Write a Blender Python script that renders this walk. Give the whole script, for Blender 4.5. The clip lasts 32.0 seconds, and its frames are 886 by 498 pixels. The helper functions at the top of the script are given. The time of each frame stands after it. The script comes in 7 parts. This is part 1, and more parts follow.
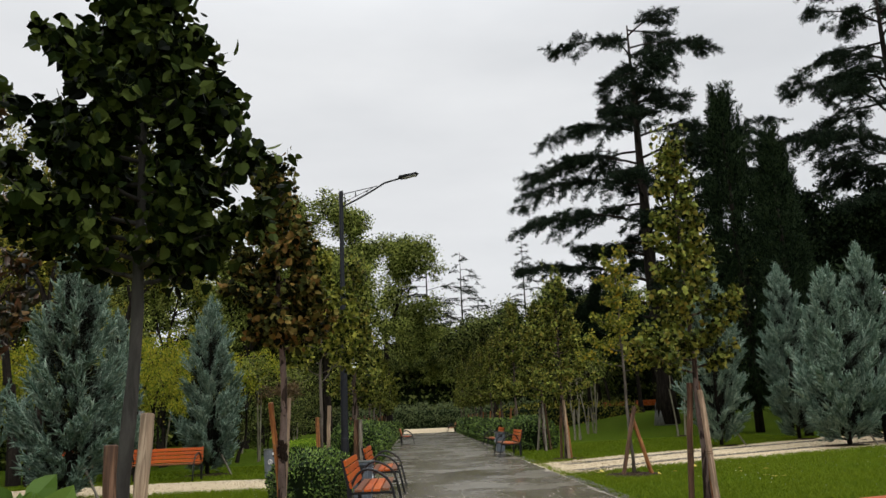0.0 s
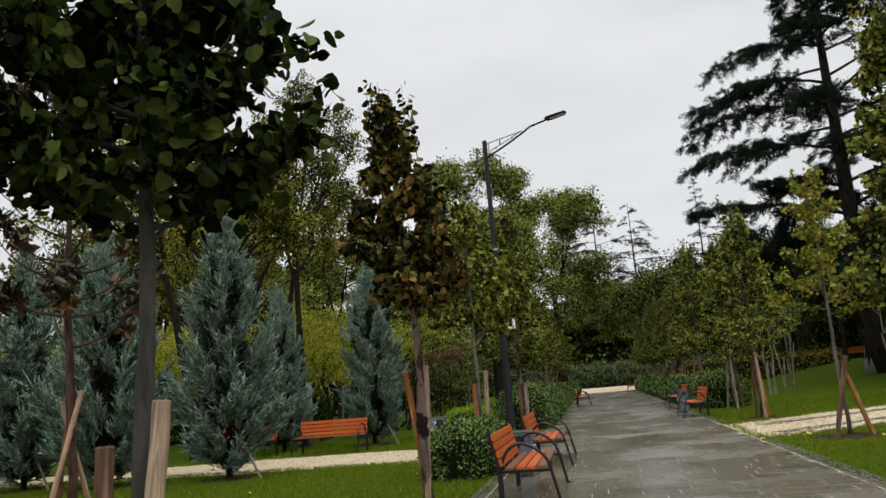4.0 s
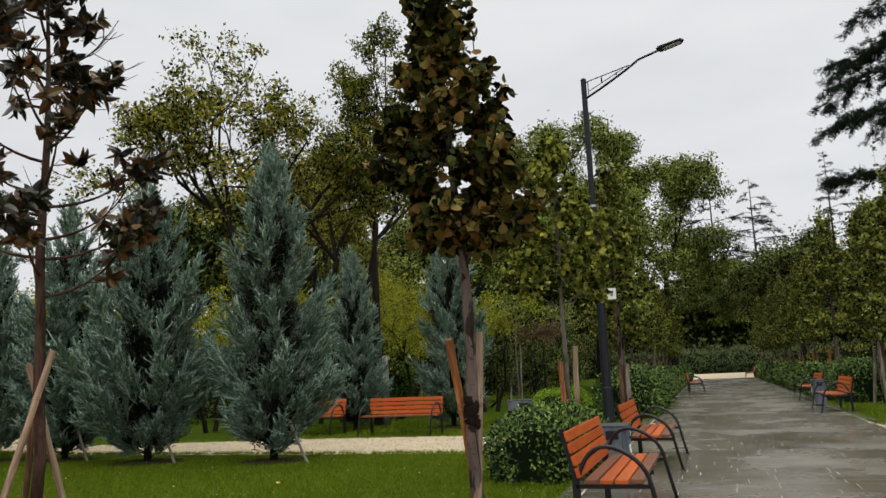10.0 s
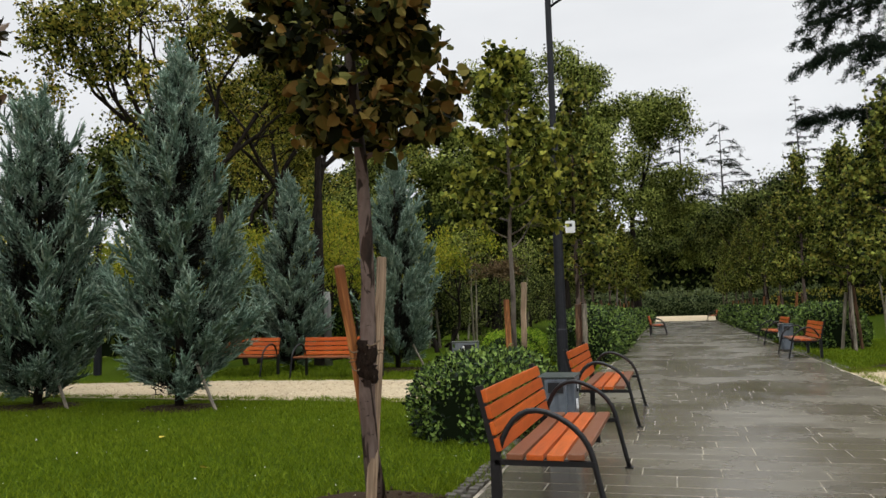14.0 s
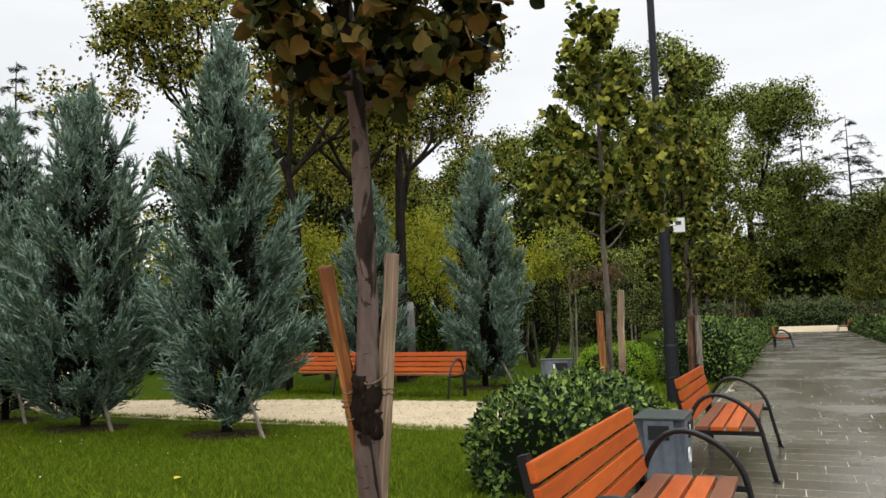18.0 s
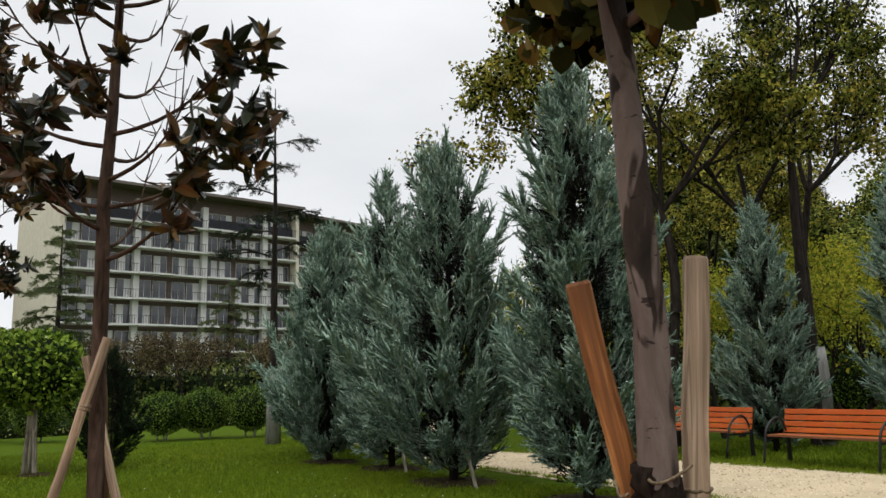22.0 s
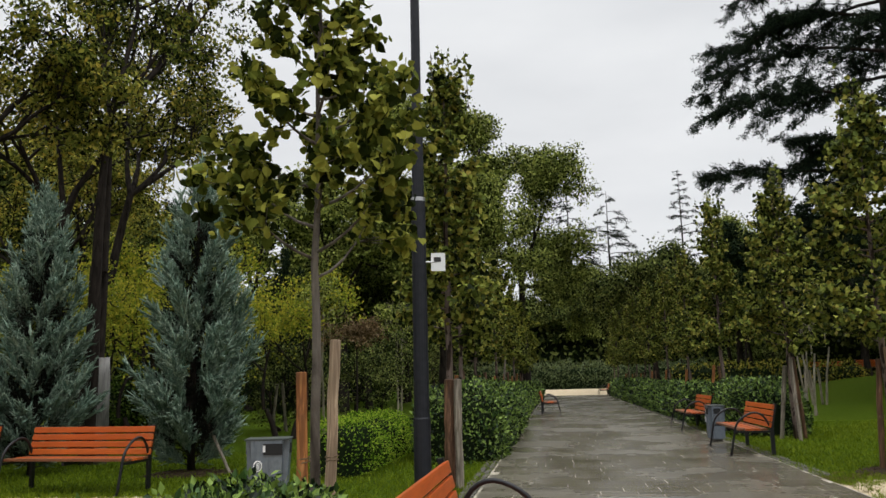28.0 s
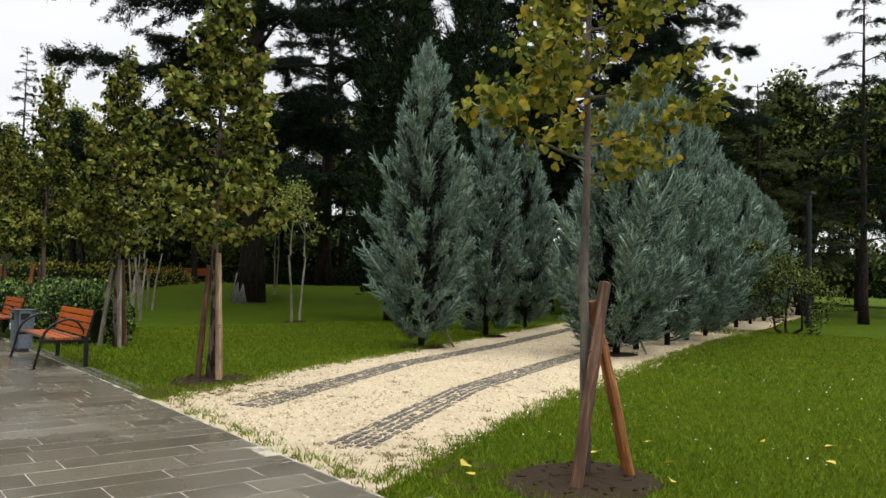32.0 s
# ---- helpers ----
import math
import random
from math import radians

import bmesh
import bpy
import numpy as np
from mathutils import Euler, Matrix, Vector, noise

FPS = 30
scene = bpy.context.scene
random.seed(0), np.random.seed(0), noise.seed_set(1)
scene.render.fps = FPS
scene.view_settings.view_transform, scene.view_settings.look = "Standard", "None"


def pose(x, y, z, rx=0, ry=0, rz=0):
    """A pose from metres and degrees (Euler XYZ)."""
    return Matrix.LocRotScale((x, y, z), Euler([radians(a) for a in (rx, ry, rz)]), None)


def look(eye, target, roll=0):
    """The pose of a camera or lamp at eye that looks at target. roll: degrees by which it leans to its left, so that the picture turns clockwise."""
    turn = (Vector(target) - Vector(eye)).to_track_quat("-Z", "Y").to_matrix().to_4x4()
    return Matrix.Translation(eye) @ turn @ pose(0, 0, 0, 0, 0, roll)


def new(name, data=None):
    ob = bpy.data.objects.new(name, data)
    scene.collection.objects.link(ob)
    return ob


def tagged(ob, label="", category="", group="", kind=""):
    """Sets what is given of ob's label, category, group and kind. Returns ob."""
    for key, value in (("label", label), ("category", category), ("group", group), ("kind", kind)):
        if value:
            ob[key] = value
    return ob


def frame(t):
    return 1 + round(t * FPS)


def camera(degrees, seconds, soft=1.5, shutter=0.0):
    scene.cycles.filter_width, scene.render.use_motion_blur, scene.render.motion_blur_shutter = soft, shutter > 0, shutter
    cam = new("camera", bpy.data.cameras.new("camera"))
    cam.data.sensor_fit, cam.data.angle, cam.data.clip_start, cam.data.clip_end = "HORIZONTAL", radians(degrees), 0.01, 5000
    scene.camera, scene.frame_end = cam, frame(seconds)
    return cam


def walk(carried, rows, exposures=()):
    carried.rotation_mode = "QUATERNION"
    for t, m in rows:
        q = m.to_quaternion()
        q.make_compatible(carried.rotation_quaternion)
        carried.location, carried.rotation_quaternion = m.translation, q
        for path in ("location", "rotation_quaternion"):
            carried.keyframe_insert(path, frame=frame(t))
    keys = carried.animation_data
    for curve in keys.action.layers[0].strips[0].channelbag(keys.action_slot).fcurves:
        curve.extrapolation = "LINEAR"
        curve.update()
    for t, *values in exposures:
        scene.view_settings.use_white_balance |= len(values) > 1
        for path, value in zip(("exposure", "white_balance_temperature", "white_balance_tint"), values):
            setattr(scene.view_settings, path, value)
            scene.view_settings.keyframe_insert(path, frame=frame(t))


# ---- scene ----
cam = camera(59.8, 32.0, soft=1.5)
PATH = [
    (0, (-3.609, -2.832, 1.357), (-3.335, -0.897, 1.781), -2.5),
    (0.5, (-3.644, -2.634, 1.348), (-3.442, -0.686, 1.754), -3.0),
    (1, (-3.56, -2.475, 1.347), (-3.407, -0.516, 1.717), -4.0),
    (1.5, (-3.421, -2.263, 1.352), (-3.385, -0.301, 1.736), -3.6),
    (2, (-3.425, -2.024, 1.364), (-3.402, -0.065, 1.762), -3.1),
    (2.5, (-3.402, -1.794, 1.359), (-3.407, 0.165, 1.76), -3.7),
    (3, (-3.295, -1.645, 1.373), (-3.39, 0.311, 1.779), -4.1),
    (3.5, (-3.177, -1.444, 1.408), (-3.31, 0.514, 1.793), -4.7),
    (5.5, (-3.138, -0.533, 1.348), (-3.394, 1.427, 1.657), -3.1),
    (6, (-3.109, -0.292, 1.36), (-3.376, 1.666, 1.67), -3.0),
    (6.5, (-3.16, -0.128, 1.315), (-3.447, 1.829, 1.609), -3.8),
    (7, (-3.059, 0.121, 1.323), (-3.436, 2.07, 1.568), -3.4),
    (7.5, (-2.99, 0.318, 1.313), (-3.398, 2.261, 1.554), -2.8),
    (8, (-3.006, 0.585, 1.36), (-3.391, 2.531, 1.616), -2.7),
    (8.5, (-2.994, 0.785, 1.338), (-3.391, 2.723, 1.637), -3.3),
    (9, (-2.91, 1.035, 1.344), (-3.322, 2.966, 1.664), -3.1),
    (9.5, (-2.935, 1.244, 1.329), (-3.359, 3.172, 1.65), -2.5),
    (10, (-3.01, 1.458, 1.34), (-3.452, 3.382, 1.659), -2.6),
    (10.5, (-3.036, 1.688, 1.317), (-3.597, 3.577, 1.661), -2.4),
    (11, (-3.068, 1.916, 1.31), (-3.718, 3.773, 1.664), -1.4),
    (11.5, (-3.151, 2.156, 1.292), (-3.787, 4.021, 1.635), -1.5),
    (12, (-3.147, 2.304, 1.276), (-3.778, 4.183, 1.544), -1.7),
    (12.5, (-3.076, 2.366, 1.284), (-3.7, 4.248, 1.544), -1.1),
    (13, (-2.9, 2.69, 1.319), (-3.406, 4.616, 1.508), -1.5),
    (13.5, (-2.876, 2.973, 1.312), (-3.249, 4.93, 1.488), -1.7),
    (15.5, (-2.881, 3.849, 1.326), (-3.301, 5.803, 1.405), -2.3),
    (16, (-2.87, 4.015, 1.377), (-3.402, 5.941, 1.454), -2.2),
    (16.5, (-2.79, 4.302, 1.351), (-3.415, 6.199, 1.45), -1.8),
    (17, (-2.823, 4.537, 1.333), (-3.423, 6.443, 1.432), -1.2),
    (17.5, (-2.88, 4.758, 1.33), (-3.461, 6.669, 1.437), -1.2),
    (18, (-2.887, 4.989, 1.356), (-3.524, 6.875, 1.55), -1.8),
    (18.5, (-2.817, 5.201, 1.352), (-3.549, 7.044, 1.614), -2.1),
    (19, (-2.911, 5.404, 1.347), (-3.65, 7.241, 1.628), -2.3),
    (19.5, (-2.961, 5.517, 1.344), (-3.685, 7.358, 1.636), -2.8),
    (20, (-2.956, 5.769, 1.337), (-3.686, 7.608, 1.627), -2.6),
    (20.5, (-2.926, 5.969, 1.35), (-3.735, 7.774, 1.646), -2.0),
    (21, (-3.06, 6.143, 1.343), (-3.989, 7.886, 1.653), -2.1),
    (21.5, (-3.154, 6.237, 1.345), (-4.318, 7.833, 1.658), -2.4),
    (22, (-3.174, 6.413, 1.359), (-4.633, 7.736, 1.708), -1.6),
    (22.5, (-3.143, 6.496, 1.35), (-4.74, 7.658, 1.663), -1.9),
    (23, (-3.229, 6.576, 1.336), (-4.813, 7.775, 1.561), -2.1),
    (23.5, (-3.345, 6.636, 1.349), (-4.722, 8.07, 1.567), -1.4),
    (24, (-3.344, 6.693, 1.344), (-4.263, 8.456, 1.557), -2.1),
    (24.5, (-3.253, 6.896, 1.354), (-3.915, 8.762, 1.633), -1.7),
    (25, (-3.096, 7.083, 1.369), (-3.697, 8.964, 1.687), -0.3),
    (25.5, (-3.071, 7.324, 1.348), (-3.427, 9.267, 1.66), -0.6),
    (26, (-3.049, 7.544, 1.34), (-3.162, 9.516, 1.657), -1.1),
    (26.5, (-2.92, 7.683, 1.367), (-2.991, 9.657, 1.684), -1.4),
    (28.5, (-2.652, 8.53, 1.376), (-2.74, 10.497, 1.731), -1.3),
    (29, (-2.514, 8.73, 1.406), (-2.428, 10.684, 1.825), -1.2),
    (29.5, (-2.434, 8.888, 1.396), (-1.876, 10.766, 1.797), -2.0),
    (30, (-2.391, 9.036, 1.368), (-1.448, 10.77, 1.692), -1.5),
    (30.5, (-2.315, 9.204, 1.356), (-1.237, 10.879, 1.537), -0.4),
    (31, (-2.157, 9.404, 1.356), (-1.012, 11.039, 1.482), 0.4),
    (31.5, (-2.053, 9.669, 1.342), (-0.748, 11.18, 1.453), 0.7),
    (32, (-2.012, 9.927, 1.338), (-0.63, 11.369, 1.429), 1.4),
]
walk(cam, [(t, look(eye, target, roll)) for t, eye, target, roll in PATH], [(0.0, 0.0), (3.0, -0.02), (8.0, 0.05), (10.0, -0.02), (13.0, 0.06), (16.0, 0.27), (18.0, 0.32), (19.5, 0.08), (22.0, 0.18), (24.0, 0.10), (25.0, 0.03), (26.0, 0.08), (29.0, 0.0), (30.0, -0.03), (31.0, 0.24), (32.0, 0.30)])

# ---- light: an overcast sky with a weak, very wide sun behind the cloud ----
world = bpy.data.worlds.new("overcast_sky")
scene.world = world
world.use_nodes = True
wt = world.node_tree
wt.nodes.clear()


def wnode(kind, **props):
    n = wt.nodes.new(kind)
    for k, v in props.items():
        n.inputs[k].default_value = v
    return n


SUN_UP, SUN_TURN = radians(48), radians(150)
sky = wt.nodes.new("ShaderNodeTexSky")
sky.sky_type = "NISHITA"
sky.sun_disc = False
sky.sun_elevation, sky.sun_rotation = SUN_UP, SUN_TURN
sky_bw = wt.nodes.new("ShaderNodeRGBToBW")
w_co = wt.nodes.new("ShaderNodeTexCoord")
w_map = wt.nodes.new("ShaderNodeMapping")
w_map.inputs["Scale"].default_value = (1.0, 1.0, 3.2)
w_noise = wnode("ShaderNodeTexNoise", Scale=2.1, Detail=5.0, Roughness=0.5)
w_ramp = wt.nodes.new("ShaderNodeValToRGB")
w_ramp.color_ramp.elements[0].position, w_ramp.color_ramp.elements[0].color = 0.3, (0.71, 0.73, 0.76, 1)
w_ramp.color_ramp.elements[1].position, w_ramp.color_ramp.elements[1].color = 0.72, (0.885, 0.90, 0.92, 1)
w_mix = wt.nodes.new("ShaderNodeMix")
w_mix.data_type = "RGBA"
w_mix.inputs["Factor"].default_value = 0.93
w_scale = wt.nodes.new("ShaderNodeVectorMath")
w_scale.operation = "SCALE"
w_scale.inputs["Scale"].default_value = 0.10
w_bg = wnode("ShaderNodeBackground", Strength=1.0)
# an overcast sky is brightest overhead
w_sep = wt.nodes.new("ShaderNodeSeparateXYZ")
w_zen = wt.nodes.new("ShaderNodeMapRange")
w_zen.interpolation_type = "SMOOTHSTEP"
for slot, value in (("From Min", 0.42), ("From Max", 0.98), ("To Min", 1.0), ("To Max", 3.5)):
    w_zen.inputs[slot].default_value = value
wt.links.new(w_co.outputs["Generated"], w_sep.inputs[0])
wt.links.new(w_sep.outputs["Z"], w_zen.inputs["Value"])
wt.links.new(w_zen.outputs[0], w_bg.inputs["Strength"])
w_out = wt.nodes.new("ShaderNodeOutputWorld")
wt.links.new(sky.outputs[0], sky_bw.inputs[0])
wt.links.new(sky_bw.outputs[0], w_scale.inputs[0])
wt.links.new(w_co.outputs["Generated"], w_map.inputs["Vector"])
wt.links.new(w_map.outputs[0], w_noise.inputs["Vector"])
wt.links.new(w_noise.outputs["Fac"], w_ramp.inputs[0])
wt.links.new(w_scale.outputs[0], w_mix.inputs["A"])
wt.links.new(w_ramp.outputs[0], w_mix.inputs["B"])
wt.links.new(w_mix.outputs["Result"], w_bg.inputs["Color"])
wt.links.new(w_bg.outputs[0], w_out.inputs[0])

sun = new("sun", bpy.data.lights.new("sun", "SUN"))
sun.data.energy, sun.data.angle, sun.data.color = 0.5, radians(40), (1.0, 0.97, 0.92)
sun.matrix_world = look((0, 0, 0), (-math.cos(SUN_UP) * math.sin(SUN_TURN), -math.cos(SUN_UP) * math.cos(SUN_TURN), -math.sin(SUN_UP)))


# ---- materials ----
def rgb(c):
    return (*c, 1.0)


class Mat:
    """A principled material with a small set of node helpers."""

    def __init__(self, name, rough=0.7, metal=0.0, spec=0.5):
        self.m = bpy.data.materials.new(name)
        self.m.use_nodes = True
        self.t = self.m.node_tree
        self.b = self.t.nodes["Principled BSDF"]
        self.b.inputs["Roughness"].default_value = rough
        self.b.inputs["Metallic"].default_value = metal
        self.b.inputs["Specular IOR Level"].default_value = spec
        self.co = self.t.nodes.new("ShaderNodeTexCoord").outputs["Object"]

    def link(self, a, b):
        self.t.links.new(a, b)

    def world_co(self):
        self.co = self.t.nodes.new("ShaderNodeNewGeometry").outputs["Position"]
        return self

    def stretch(self, sx, sy, sz):
        n = self.t.nodes.new("ShaderNodeMapping")
        n.inputs["Scale"].default_value = (sx, sy, sz)
        self.link(self.co, n.inputs["Vector"])
        return n.outputs[0]

    def noise(self, scale, detail=4.0, rough=0.55, co=None, dist=0.0):
        n = self.t.nodes.new("ShaderNodeTexNoise")
        n.inputs["Scale"].default_value, n.inputs["Detail"].default_value = scale, detail
        n.inputs["Roughness"].default_value, n.inputs["Distortion"].default_value = rough, dist
        self.link(co or self.co, n.inputs["Vector"])
        return n.outputs["Fac"]

    def voronoi(self, scale, feature="F1", co=None):
        n = self.t.nodes.new("ShaderNodeTexVoronoi")
        n.feature = feature
        n.inputs["Scale"].default_value = scale
        self.link(co or self.co, n.inputs["Vector"])
        return n

    def ramp(self, fac, *stops):
        n = self.t.nodes.new("ShaderNodeValToRGB")
        e = n.color_ramp.elements
        while len(e) < len(stops):
            e.new(0.5)
        for el, (p, c) in zip(e, stops):
            el.position, el.color = p, rgb(c) if hasattr(c, "__len__") else (c, c, c, 1)
        self.link(fac, n.inputs[0])
        return n.outputs[0]

    def mix(self, fac, a, b, blend="MIX"):
        n = self.t.nodes.new("ShaderNodeMix")
        n.data_type, n.blend_type = "RGBA", blend
        for value, slot in ((fac, n.inputs["Factor"]), (a, n.inputs["A"]), (b, n.inputs["B"])):
            if hasattr(value, "is_linked"):
                self.link(value, slot)
            else:
                slot.default_value = rgb(value) if hasattr(value, "__len__") else value
        return n.outputs["Result"]

    def island(self):
        return self.t.nodes.new("ShaderNodeNewGeometry").outputs["Random Per Island"]

    def each(self):
        return self.t.nodes.new("ShaderNodeObjectInfo").outputs["Random"]

    def color(self, c):
        if hasattr(c, "is_linked"):
            self.link(c, self.b.inputs["Base Color"])
        else:
            self.b.inputs["Base Color"].default_value = rgb(c)
        return self

    def gloss(self, fac, lo, hi):
        n = self.t.nodes.new("ShaderNodeMapRange")
        n.inputs["To Min"].default_value, n.inputs["To Max"].default_value = lo, hi
        self.link(fac, n.inputs["Value"])
        self.link(n.outputs[0], self.b.inputs["Roughness"])
        return self

    def bump(self, fac, strength=0.4, distance=0.01):
        n = self.t.nodes.new("ShaderNodeBump")
        n.inputs["Strength"].default_value, n.inputs["Distance"].default_value = strength, distance
        self.link(fac, n.inputs["Height"])
        self.link(n.outputs[0], self.b.inputs["Normal"])
        return self

    def thin(self, share, tint):
        """Lets part of the light through, as leaves do."""
        tr = self.t.nodes.new("ShaderNodeBsdfTranslucent")
        mx = self.t.nodes.new("ShaderNodeMixShader")
        mx.inputs[0].default_value = share
        if hasattr(tint, "is_linked"):
            self.link(tint, tr.inputs["Color"])
        else:
            tr.inputs["Color"].default_value = rgb(tint)
        self.link(self.b.outputs[0], mx.inputs[1])
        self.link(tr.outputs[0], mx.inputs[2])
        self.link(mx.outputs[0], self.t.nodes["Material Output"].inputs["Surface"])
        return self


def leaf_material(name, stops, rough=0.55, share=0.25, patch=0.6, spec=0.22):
    """Leaves whose colour varies from leaf to leaf and, more slowly, over the crown; dark stops of crowns also hold
    shade.
    """
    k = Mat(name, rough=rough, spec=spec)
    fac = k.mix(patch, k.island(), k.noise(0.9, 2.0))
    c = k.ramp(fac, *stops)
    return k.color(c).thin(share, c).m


M = {}
# near-black low stops hold crown shade; lime_dark's top stop holds leaf highlights
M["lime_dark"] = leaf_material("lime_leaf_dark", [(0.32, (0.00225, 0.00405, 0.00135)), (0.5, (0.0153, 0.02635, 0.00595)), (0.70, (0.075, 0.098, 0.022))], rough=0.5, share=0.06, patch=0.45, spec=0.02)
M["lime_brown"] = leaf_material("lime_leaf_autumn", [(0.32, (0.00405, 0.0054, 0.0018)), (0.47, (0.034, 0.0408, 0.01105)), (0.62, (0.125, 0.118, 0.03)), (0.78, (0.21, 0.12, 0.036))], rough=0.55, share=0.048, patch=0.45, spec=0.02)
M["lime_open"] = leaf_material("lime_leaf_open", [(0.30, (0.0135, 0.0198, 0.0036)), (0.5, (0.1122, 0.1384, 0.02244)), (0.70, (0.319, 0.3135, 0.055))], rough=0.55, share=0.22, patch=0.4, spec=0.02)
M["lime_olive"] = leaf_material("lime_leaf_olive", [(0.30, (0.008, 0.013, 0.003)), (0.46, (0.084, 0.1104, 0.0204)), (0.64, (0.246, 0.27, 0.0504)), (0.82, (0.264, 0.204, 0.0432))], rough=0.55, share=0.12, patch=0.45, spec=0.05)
M["lime_yellow"] = leaf_material("lime_leaf_yellow", [(0.3, (0.055, 0.078, 0.013)), (0.5, (0.20, 0.22, 0.036)), (0.68, (0.34, 0.31, 0.045)), (0.82, (0.58, 0.35, 0.025))], rough=0.55, share=0.3, patch=0.5, spec=0.05)


def juniper_foliage():
    k = Mat("blue_conifer", rough=0.85, spec=0.04)
    fine = k.noise(46.0, 3.0, 0.6)
    fac = k.mix(0.5, k.noise(3.5, 2.0), k.island())
    c = k.ramp(fac, (0.25, (0.085, 0.142, 0.102)), (0.5, (0.225, 0.320, 0.240)), (0.75, (0.410, 0.505, 0.395)))
    c = k.mix(k.ramp(fine, (0.38, 0.6), (0.60, 0.0)), c, (0.050, 0.085, 0.066))
    return k.color(c).m


M["juniper"] = juniper_foliage()
# cedar low stop almost black: shade among the boughs as needle colour
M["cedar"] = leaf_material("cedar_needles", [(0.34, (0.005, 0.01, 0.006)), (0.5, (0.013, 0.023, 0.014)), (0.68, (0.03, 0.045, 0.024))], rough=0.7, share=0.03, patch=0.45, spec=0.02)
M["cedar_light"] = leaf_material("cedar_needles_light", [(0.3, (0.035, 0.052, 0.024)), (0.5, (0.085, 0.112, 0.045)), (0.7, (0.15, 0.17, 0.065))], rough=0.7, share=0.08, patch=0.45, spec=0.02)
# cypress needles likewise carry inner shade in their lowest stop
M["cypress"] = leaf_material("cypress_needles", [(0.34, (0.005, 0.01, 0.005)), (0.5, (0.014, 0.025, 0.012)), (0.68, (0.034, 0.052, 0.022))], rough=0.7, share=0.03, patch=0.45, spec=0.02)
# where the low stop is nearly black, it carries shade within the crown
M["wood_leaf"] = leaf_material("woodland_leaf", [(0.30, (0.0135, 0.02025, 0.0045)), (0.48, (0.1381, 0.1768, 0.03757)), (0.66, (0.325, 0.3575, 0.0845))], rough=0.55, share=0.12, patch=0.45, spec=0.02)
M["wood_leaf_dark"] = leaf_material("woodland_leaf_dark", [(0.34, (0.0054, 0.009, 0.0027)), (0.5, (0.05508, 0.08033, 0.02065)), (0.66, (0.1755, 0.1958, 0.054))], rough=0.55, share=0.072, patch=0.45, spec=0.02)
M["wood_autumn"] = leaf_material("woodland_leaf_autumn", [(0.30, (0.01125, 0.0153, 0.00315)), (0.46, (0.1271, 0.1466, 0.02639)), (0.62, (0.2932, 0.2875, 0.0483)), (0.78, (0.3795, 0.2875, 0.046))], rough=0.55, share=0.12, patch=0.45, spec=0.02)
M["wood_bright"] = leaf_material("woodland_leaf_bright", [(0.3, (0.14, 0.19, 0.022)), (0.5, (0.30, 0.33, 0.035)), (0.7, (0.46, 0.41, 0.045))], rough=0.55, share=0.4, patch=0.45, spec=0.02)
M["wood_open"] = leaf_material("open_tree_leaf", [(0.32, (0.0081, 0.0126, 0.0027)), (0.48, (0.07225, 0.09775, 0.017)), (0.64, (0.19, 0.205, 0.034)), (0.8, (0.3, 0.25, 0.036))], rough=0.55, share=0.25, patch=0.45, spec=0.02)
M["wood_red"] = leaf_material("woodland_leaf_red", [(0.3, (0.02, 0.018, 0.010)), (0.5, (0.085, 0.058, 0.032)), (0.7, (0.14, 0.12, 0.055))], rough=0.55, share=0.2, patch=0.45, spec=0.02)
# low stop holds shade among the laurel leaves, top stop their highlights
M["laurel"] = leaf_material("laurel_leaf", [(0.32, (0.0036, 0.0099, 0.00225)), (0.48, (0.03825, 0.0833, 0.0153)), (0.66, (0.19, 0.275, 0.055))], rough=0.45, share=0.08, patch=0.35, spec=0.2)
M["box_leaf"] = leaf_material("bright_hedge_leaf", [(0.3, (0.05, 0.11, 0.006)), (0.5, (0.19, 0.33, 0.025)), (0.7, (0.36, 0.47, 0.05))], rough=0.55, share=0.35, patch=0.45, spec=0.02)
M["box_mid"] = leaf_material("topiary_leaf", [(0.3, (0.015, 0.034, 0.003)), (0.5, (0.085, 0.155, 0.014)), (0.7, (0.24, 0.33, 0.04))], rough=0.5, share=0.12, patch=0.45, spec=0.05)
M["box_dark"] = leaf_material("round_shrub_leaf", [(0.3, (0.009, 0.021, 0.003)), (0.5, (0.055, 0.10, 0.012)), (0.7, (0.16, 0.23, 0.035))], rough=0.5, share=0.08, patch=0.45, spec=0.05)
M["magnolia"] = leaf_material("magnolia_leaf", [(0.3, (0.0045, 0.0072, 0.0036)), (0.48, (0.0238, 0.0306, 0.01105)), (0.6, (0.07, 0.038, 0.022)), (0.74, (0.16, 0.095, 0.03))], rough=0.35, share=0.04, patch=0.45, spec=0.35)
M["shrub_leaf"] = leaf_material("broad_shrub_leaf", [(0.2, (0.05, 0.10, 0.016)), (0.6, (0.11, 0.19, 0.03)), (0.9, (0.20, 0.30, 0.06))], rough=0.38, share=0.24)
M["dry"] = leaf_material("dry_leaf", [(0.2, (0.07, 0.045, 0.02)), (0.6, (0.13, 0.085, 0.035)), (0.9, (0.19, 0.12, 0.04))], rough=0.7, share=0.1)
M["moss"] = leaf_material("gravel_moss", [(0.2, (0.10, 0.085, 0.03)), (0.6, (0.17, 0.15, 0.05)), (0.9, (0.25, 0.21, 0.09))], rough=0.8, share=0.1, spec=0.05)
M["pampas"] = leaf_material("tall_grass_blade", [(0.2, (0.06, 0.085, 0.03)), (0.6, (0.12, 0.15, 0.06)), (0.9, (0.20, 0.21, 0.10))], rough=0.6, share=0.15)


